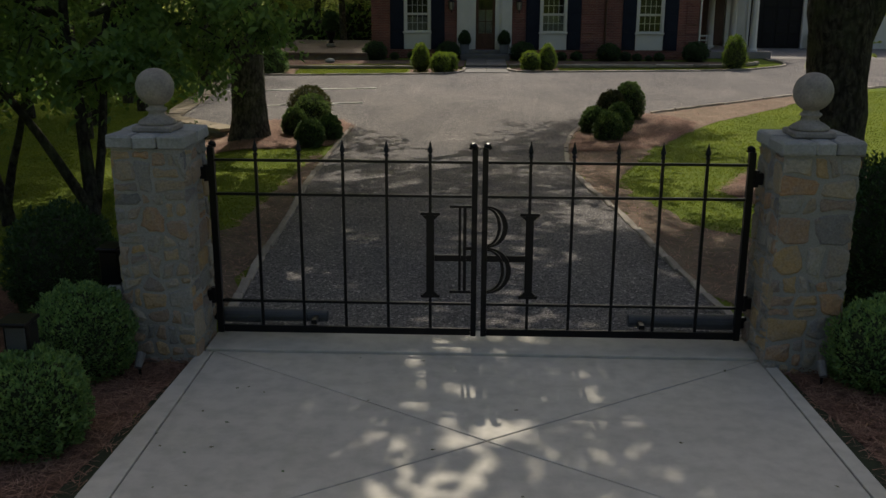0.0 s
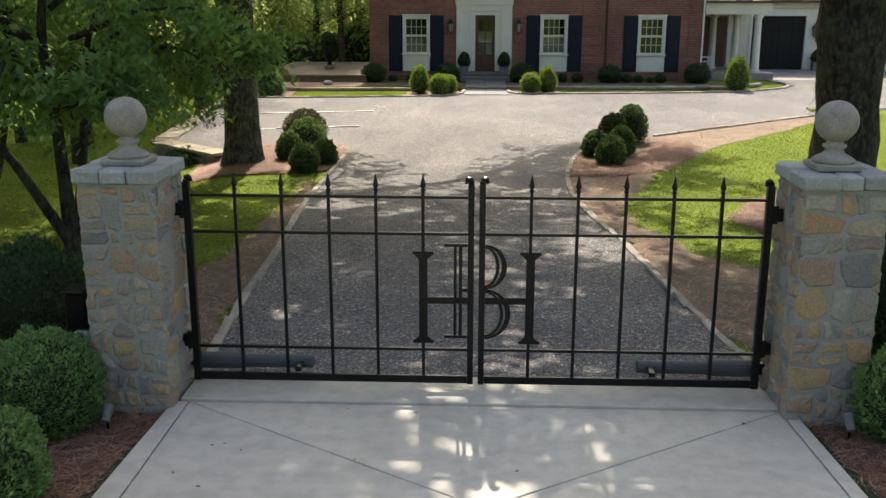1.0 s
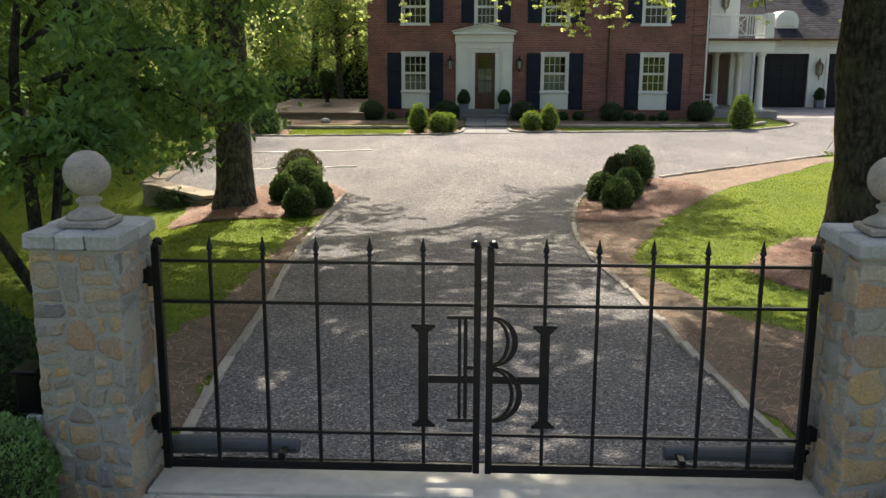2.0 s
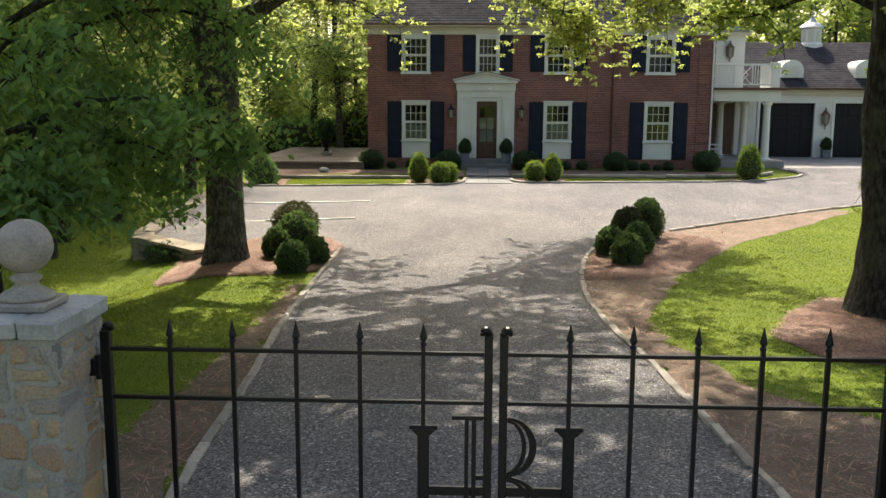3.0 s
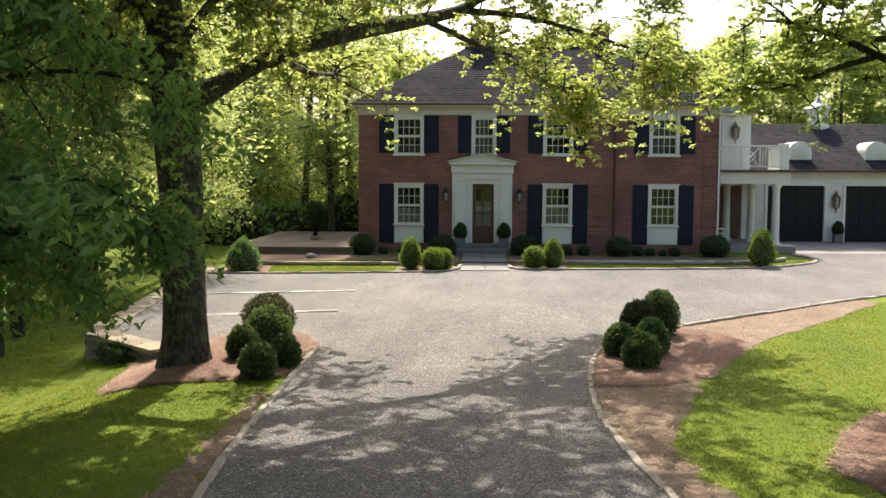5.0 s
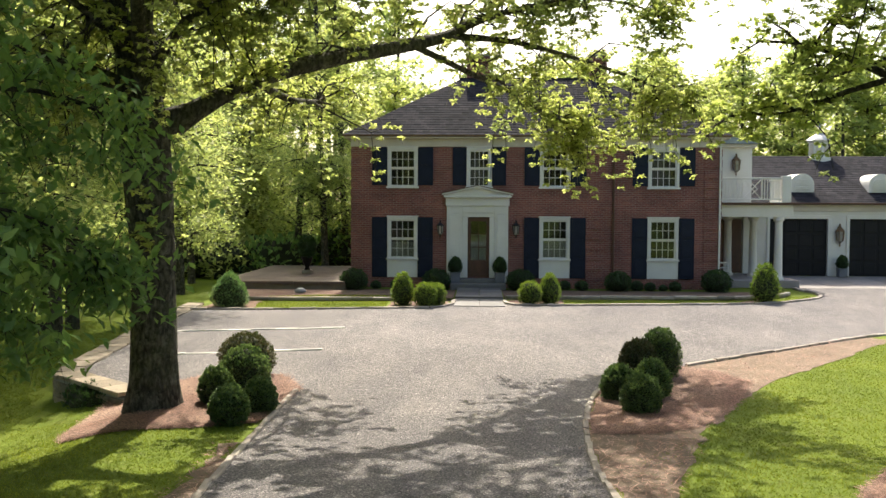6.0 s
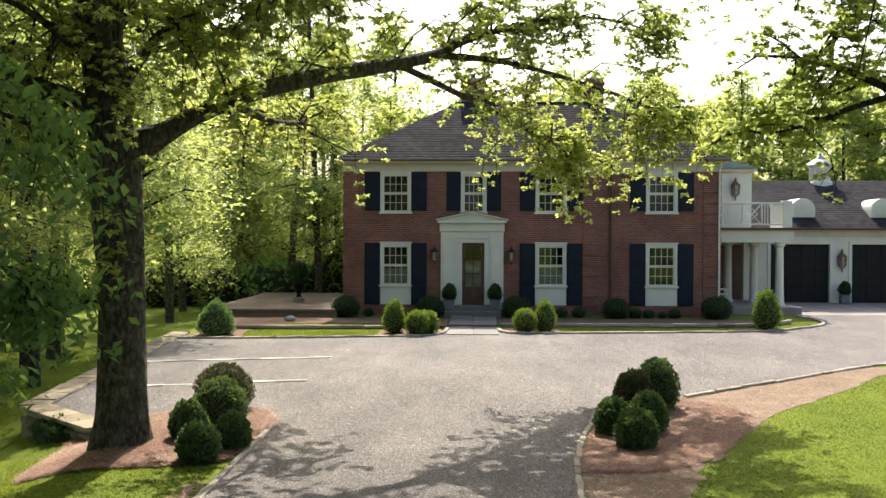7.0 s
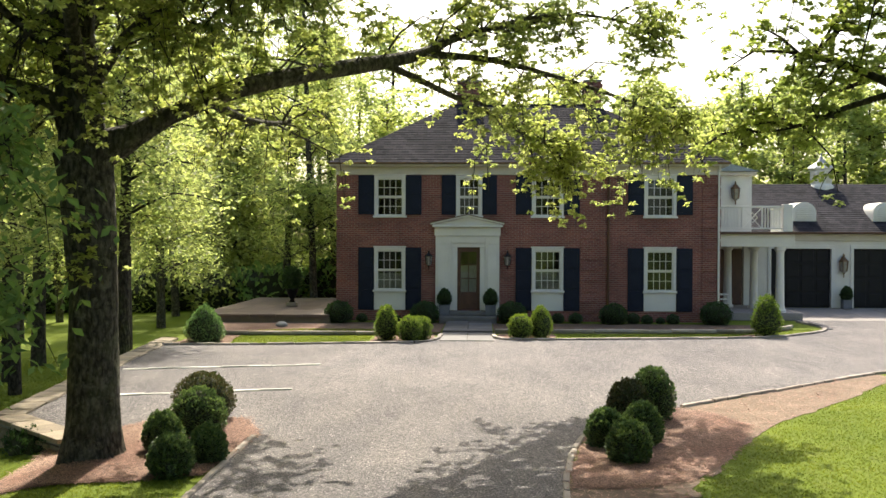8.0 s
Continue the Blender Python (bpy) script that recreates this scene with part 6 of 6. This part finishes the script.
    t.sprout(low, 25, 1.35, 0.022, 1, 0.2, -0.2, 0.45)
    t.sprout(mid, 28, 1.5, 0.022, 1, 0.15, -0.15, 0.45)
    t.sprout(low, 14, 1.2, 0.018, 1, 0.62, -0.5, 0.5)
    t.sprout(mid, 14, 1.2, 0.018, 1, 0.6, -0.5, 0.5)
    t.sprout(back, 20, 1.5, 0.025, 1, 0.2, 0.0, 0.35)
    t.sprout(left, 36, 1.7, 0.03, 1, 0.15, 0.0, 0.3)
    t.sprout(fore, 16, 1.6, 0.03, 1, 0.2, 0.05, 0.3)
    t.sprout(rear, 24, 1.8, 0.03, 1, 0.2, 0.0, 0.3)
    t.sprout(over, 14, 1.7, 0.03, 1, 0.1, 0.2, 0.25)
    # dense upper crown beyond the view, added to darken the leaves below
    t.sprout(a, 58, 2.2, 0.04, 1, 0.45, 0.1, 0.25)
    t.sprout(b, 52, 2.2, 0.04, 1, 0.45, 0.1, 0.25)
    # short ivy-like shoots on the trunk
    t.sprout([Vector((-4.98, 21.0, z)) for z in (2.0, 2.6, 3.2, 3.8)], 8, 0.5, 0.012, 0, 0.0, 0.2, 0.5, (0, -0.4, 0))
    t.finish("oak_tree", "large spreading tree with a long limb arching over the drive", 0.102, 14, 0.1, OAKLEAF, BARK, rosette=True)


def drive_oak():
    """The broad tree on the lawn, whose branches hang in from the side."""
    t = Tree(202)
    t.limb([(6.53, 16.9, -0.6), (6.53, 16.9, -0.2), (6.53, 16.9, 0.4), (6.52, 16.9, 1.4), (6.46, 16.9, 2.6), (6.42, 16.9, 3.6), (6.3, 16.95, 4.8), (6.1, 17.0, 6.4), (5.95, 17.1, 9.0)], 0, 0, 4, 16, True, [0.9, 0.66, 0.55, 0.51, 0.54, 0.5, 0.36, 0.28, 0.12])
    r = t.limb([(6.7, 16.9, 2.2), (7.3, 16.9, 3.6), (7.9, 16.8, 5.4), (8.2, 16.7, 8.0)], 0.34, 0.1, 4, 12, True)
    u = [Vector((6.1, 17.0, z)) for z in (5.5, 6.5, 7.5, 8.5)]
    a = t.limb([(6.3, 17.0, 4.2), (5.85, 18.1, 4.68), (5.3, 18.5, 5.05), (4.95, 18.7, 5.2), (4.7, 18.8, 5.28), (4.45, 19.0, 5.34)], 0.07, 0.012)
    a2 = t.limb([(5.1, 18.6, 5.15), (5.25, 18.8, 5.6), (5.5, 19.0, 6.0)], 0.04, 0.012)
    b = t.limb([(5.8, 18.15, 4.72), (5.28, 18.5, 4.57), (4.88, 18.6, 4.4), (4.4, 18.8, 4.32), (3.9, 19.1, 4.36)], 0.045, 0.012)
    c = t.limb([(6.3, 17.1, 4.6), (6.4, 18.6, 5.0), (6.3, 20.2, 5.2), (6.0, 21.4, 5.1)], 0.09, 0.02)
    d = t.limb([(6.1, 17.0, 5.4), (5.0, 17.6, 6.5), (3.9, 18.6, 7.3), (2.8, 19.4, 7.7)], 0.12, 0.02)
    e = t.limb([(6.0, 16.8, 5.0), (4.9, 15.6, 5.9), (3.8, 14.4, 6.4), (2.8, 13.0, 6.6)], 0.12, 0.02)
    f = t.limb([(6.5, 16.7, 4.5), (7.4, 15.2, 5.4), (7.6, 13.4, 5.9), (7.4, 11.6, 6.0)], 0.12, 0.02)
    # k, k2, k3 and h lie out of view, added to shade lawn and lane
    k = t.limb([(6.1, 17.0, 6.2), (6.7, 20.5, 8.0), (6.1, 24.0, 9.2), (5.0, 27.0, 9.6)], 0.14, 0.03)
    k3 = t.limb([(6.25, 17.0, 5.8), (6.4, 19.0, 7.5), (5.9, 21.2, 8.5), (4.9, 23.0, 8.9)], 0.13, 0.03)
    k2 = t.limb([(6.3, 17.0, 6.6), (7.5, 21.0, 8.8), (7.6, 24.5, 9.8), (6.9, 27.5, 10.2)], 0.14, 0.03)
    h = t.limb([(6.0, 17.0, 6.6), (4.6, 15.6, 8.2), (3.0, 13.8, 9.0), (1.6, 11.8, 9.2)], 0.13, 0.02)
    for limb, n, L in ((a, 11, 0.85), (a2, 4, 0.6), (b, 11, 0.75), (c, 9, 0.9), (d, 16, 1.3), (k, 44, 1.9), (k2, 40, 2.0), (k3, 40, 1.7), (e, 30, 1.7), (f, 26, 1.6), (r, 22, 1.8), (u, 28, 1.9), (h, 28, 1.9)):
        t.sprout(limb, n, L, 0.022, 1, 0.25, 0.0, 0.3)
    t.finish("oak_tree", "broad dark-trunked oak standing on the lawn by the drive", 0.082, 15, 0.1, LAWNOAKLEAF, DARKBARK, rosette=True)


def added_gate_tree(seed, x, y, reach, inner, label):
    """An unseen tall tree added by the gateway; its high crown shades the drive."""
    t = Tree(seed)
    s = 1 if reach > 0 else -1
    t.limb([(x, y, -1.0), (x, y, 0.3), (x + 0.1 * s, y, 3.0), (x + 0.3 * s, y + 0.1, 6.0), (x + 0.6 * s, y + 0.2, 9.5), (x + 0.8 * s, y, 13.0)], 0, 0, 4, 12, True, [0.8, 0.5, 0.42, 0.36, 0.25, 0.08])
    for k, (dy, z, L) in enumerate(((-5.0, 8.6, 0.9), (-3.5, 7.6, 0.85), (-1.0, 8.4, 0.9), (1.5, 8.8, 1.0), (4.0, 10.4, 0.95), (0.2, 10.2, 0.95), (-2.4, 9.6, 0.8), (3.0, 10.8, 0.85), (6.0, 11.4, 0.7), (7.0, 11.0, 0.9))):
        if -2 < dy <= 1:
            L *= 0.78 if s < 0 else 0.9
        q = t.limb([(x + 0.3 * s, y, z - 1.6), (x + reach * 0.35 * L, y + dy * 0.4, z - 0.3), (x + reach * 0.7 * L, y + dy * 0.8, z + 0.2), (x + reach * L, y + dy, z)], 0.15, 0.03)
        t.sprout(q, (14 if s < 0 else 9) if dy > 1 else 15 if s > 0 else 22, 2.1, 0.03, 1, inner, 0.0, 0.15)
    t.finish("unseen_shade_tree", label, 0.28, 6, 0.28, OAKLEAF, DARKBARK)


def dogwood():
    """The low, layered tree by the gate whose leaves hang close to the camera."""
    t = Tree(303)
    t.limb([(0.0, 0.0, -0.3), (-0.02, 0.0, 0.15), (-0.08, 0.1, 0.8), (-0.16, 0.2, 1.7), (-0.28, 0.3, 2.8), (-0.2, 0.6, 4.2)], 0.13, 0.04, 5, 10, True)
    s2 = t.limb([(-0.02, 0.0, 0.25), (-0.35, -0.2, 1.0), (-0.62, -0.4, 1.6), (-1.3, -0.7, 2.7), (-1.8, -0.8, 3.8)], 0.075, 0.03, 5, 8, True)
    s3 = t.limb([(0.0, 0.05, 0.3), (0.05, 0.35, 1.2), (0.08, 0.5, 1.9), (0.1, 0.8, 2.8), (0.5, 1.2, 3.9)], 0.07, 0.03, 5, 8, True)
    for pts in ([(-0.2, 0.3, 2.2), (0.5, 1.2, 2.9), (1.2, 2.0, 3.0), (1.8, 2.6, 2.6)], [(-0.2, 0.4, 3.1), (0.6, 1.2, 3.9), (1.4, 2.0, 4.1), (2.1, 2.6, 3.8)], [(-0.2, 0.3, 1.9), (0.1, 1.3, 2.4), (0.5, 2.4, 2.3), (0.9, 3.2, 1.9)]):
        t.sprout(t.limb(pts, 0.045, 0.012, 4, 6), 13, 0.9, 0.012, 1, 0.3, -0.1, 0.35)
    g = t.g
    for z in (2.1, 2.5, 3.0, 3.5, 4.1, 4.7):
        for k in range(4):
            a = g.uniform(0, 2 * math.pi)
            o = Vector((math.cos(a), math.sin(a), 0))
            L = g.uniform(1.3, 2.3) * (1 if z < 3.6 else 0.75)
            p = Vector((-0.2 + 0.3 * o.x, 0.3 + 0.3 * o.y, z - 0.25))
            q = t.limb([p, p + o * L * 0.4 + Vector((0, 0, 0.3)), p + o * L * 0.75 + Vector((0, 0, 0.35)), p + o * L + Vector((0, 0, 0.15))], 0.035, 0.01, 4, 6, fine=True)
            t.sprout(q, 5, 0.7, 0.01, 1, 0.3, 0.0, 0.25)
    ob = t.finish("dogwood_tree", "small many-stemmed dogwood with drooping dark green leaves", 0.13, 5, 0.13, SHADELEAF, DARKBARK, 0.8, 0.5, 0.5)
    ob["group"] = "dogwoods by the gate"
    ob.matrix_basis = pose(-4.72, 11.7, -0.1)
    for x, y, turn, s in ((-7.4, 14.6, 110, 1.05), (-7.6, 10.6, 200, 1.15), (-9.8, 18.0, 300, 1.2)):
        c = copy_thing(ob, pose(x, y, float(lawn_z(x, y)), 0, 0, turn) @ Matrix.Scale(s, 4))


def wood_tree(seed, height, radius, count, leaf_mat, bark, low=0.22, leaf=0.42, per=5):
    t = Tree(seed)
    g = t.g
    lean = Vector((g.normal(0, 0.25), g.normal(0, 0.25), 0))
    axis = [Vector((0, 0, -1.2)), Vector((0.02, 0, 0.5)), lean * 0.5 + Vector((0, 0, height * 0.35)), lean + Vector((0, 0, height * 0.7)), lean * 1.4 + Vector((0, 0, height))]
    line = t.limb(axis, 0.26, 0.05, 5, 9, True)
    for _ in range(count):
        k = g.uniform(low, 1.0)
        p = line[min(int(k * (len(line) - 1)), len(line) - 1)]
        a = g.uniform(0, 2 * math.pi)
        o = Vector((math.cos(a), math.sin(a), 0))
        L = radius * g.uniform(0.6, 1.15) * (1.0 if k < 0.7 else 1.6 * (1.05 - k) + 0.35)
        q = t.limb([p, p + o * L * 0.5 + Vector((0, 0, L * 0.25)), p + o * L + Vector((0, 0, L * 0.15))], 0.05, 0.012, 2, 4, fine=True)
        t.sprout(q, 5, 1.3, 0.014, 0, 0.3, 0.1, 0.2)
    return t.finish("woodland_tree", "tall slender woodland tree in fresh spring leaf", leaf, per, 0.42, leaf_mat, bark, 0.4, 0.6)


def woods():
    kinds = [wood_tree(401, 15, 2.6, 30, WOODLEAF, DARKBARK, 0.1), wood_tree(402, 18, 3.0, 34, WOODLEAF, BARK, 0.1), wood_tree(403, 13, 2.8, 30, OAKLEAF, DARKBARK, 0.1),
             wood_tree(404, 14, 2.8, 32, WOODLEAF, DARKBARK, 0.46, 0.15, 20), wood_tree(405, 16, 2.8, 34, WOODLEAF, BARK, 0.34, 0.15, 20)]
    for k in kinds:
        k["group"] = "woodland trees"
    g = np.random.default_rng(77)
    places = [(-11.2, 38.9), (-12.7, 46.9), (-14.2, 53.3), (-14.0, 61.3), (-13.8, 66.4), (-11.5, 64.0), (-7.6, 55.0), (-6.7, 56.5), (-9.6, 57.5), (-16.5, 42), (-19, 34), (-15.5, 29), (-14, 23.5), (-18, 25), (-12.5, 17.5), (-16, 16), (-21, 44), (-23, 37), (-19, 51), (-24, 52)]
    # added mostly out of view, to throw shade on the wooded side's lawn
    places += [(-10.6, 30.0), (-12.4, 35.0), (-13.6, 28.5), (-10.2, 24.6), (-13.0, 21.0), (-11.8, 32.0), (-10.9, 27.0), (-10.4, 36.5)]
    for x in np.arange(-30, -5, 2.6):
        places.append((x + g.normal(0, 0.8), 63 + g.normal(0, 1.5)))
    for _ in range(15):
        places.append((g.uniform(-46, -6), g.uniform(58, 80)))
    for x in np.arange(-48, -4, 2.6):
        places.append((x + g.normal(0, 0.8), 84 + g.normal(0, 2)))
    for x in np.arange(-6, 50, 4.0):
        places.append((x + g.normal(0, 1.2), 70 + g.normal(0, 2)))
    for _ in range(8):
        places.append((g.uniform(-44, -26), g.uniform(22, 56)))
    for x in np.arange(-4, 40, 3.6):
        places.append((x + g.normal(0, 1.0), 66 + g.normal(0, 3)))
    for x in np.arange(7, 46, 2.2):
        places.append((x + g.normal(0, 0.8), 67 + g.normal(0, 2)))
    for x in np.arange(8, 46, 5):
        places.append((x + g.normal(0, 1.0), 76 + g.normal(0, 3)))
    # unseen trees behind the eye, for the window reflections, and the flank beyond the lawn
    for x in np.arange(-24, 28, 5.5):
        places.append((x + g.normal(0, 1), -16 + g.normal(0, 2)))
    for y in np.arange(-6, 50, 8.0):
        places.append((30 + g.normal(0, 2), y))
    places += [(11.5, 62.5), (13.8, 61.5), (16.2, 63.0), (18.6, 62.0), (21.5, 63.0), (24.5, 62.0)]
    first = set()
    for i, (x, y) in enumerate(places):
        k = (4 if y > 44 else 3) if i < 28 else i % 3
        s = g.uniform(0.8, 1.1)
        if i < 28 and y > 36:
            s *= 1.15
        if y > 79 and x < -2:
            s *= 1.35
        elif y > 60 and x > -5:
            s = (12.6 + g.normal(0, 0.7) + (0.8 if x > 12 else 0)) / (15, 18, 13)[k % 3] * (y - 7) / 61
        m = pose(x, y, float(lawn_z(x, y)), 0, 0, g.uniform(0, 360)) @ Matrix.Scale(s, 4)
        if k in first:
            copy_thing(kinds[k], m)
        else:
            kinds[k].matrix_basis = m
            first.add(k)
    under = [shrub_mesh("undergrowth", 1.3, 0.9, 0.28, 650, BOXLEAF, 61, 0, 0.4), shrub_mesh("undergrowth", 1.5, 1.1, 0.3, 650, WOODLEAF, 62, 0, 0.4)]
    for i in range(146):
        x, y = (g.uniform(-42, -5), g.uniform(56, 64)) if i < 50 else (g.uniform(-40, -20), g.uniform(16, 56)) if i < 74 else (g.uniform(-4, 40), g.uniform(60, 64))
        if i >= 118:
            x, y = g.uniform(6, 34), g.uniform(63, 69)
        elif i >= 90:
            x, y = g.uniform(-70, -4), g.uniform(70, 96)
        shrub("undergrowth", under[i % 2 if i < 90 else 1], x, y, float(lawn_z(x, y)) - 0.1, "dense green woodland undergrowth shrub", "shrub", "woodland undergrowth", i, g.uniform(0.8, 1.5) if i < 90 else g.uniform(1.4, 2.2))


spread_oak()
drive_oak()
# both trees stand out of view, added to shade drive and apron
added_gate_tree(505, -10.5, 15.5, 11.0, 0.55, "unseen tall tree added by the gate to shade the drive, woods side")
added_gate_tree(506, 10.5, 15.5, -12.5, 0.3, "unseen tall tree added by the gate to shade the drive, lawn side")
dogwood()
woods()
grass()
straw()
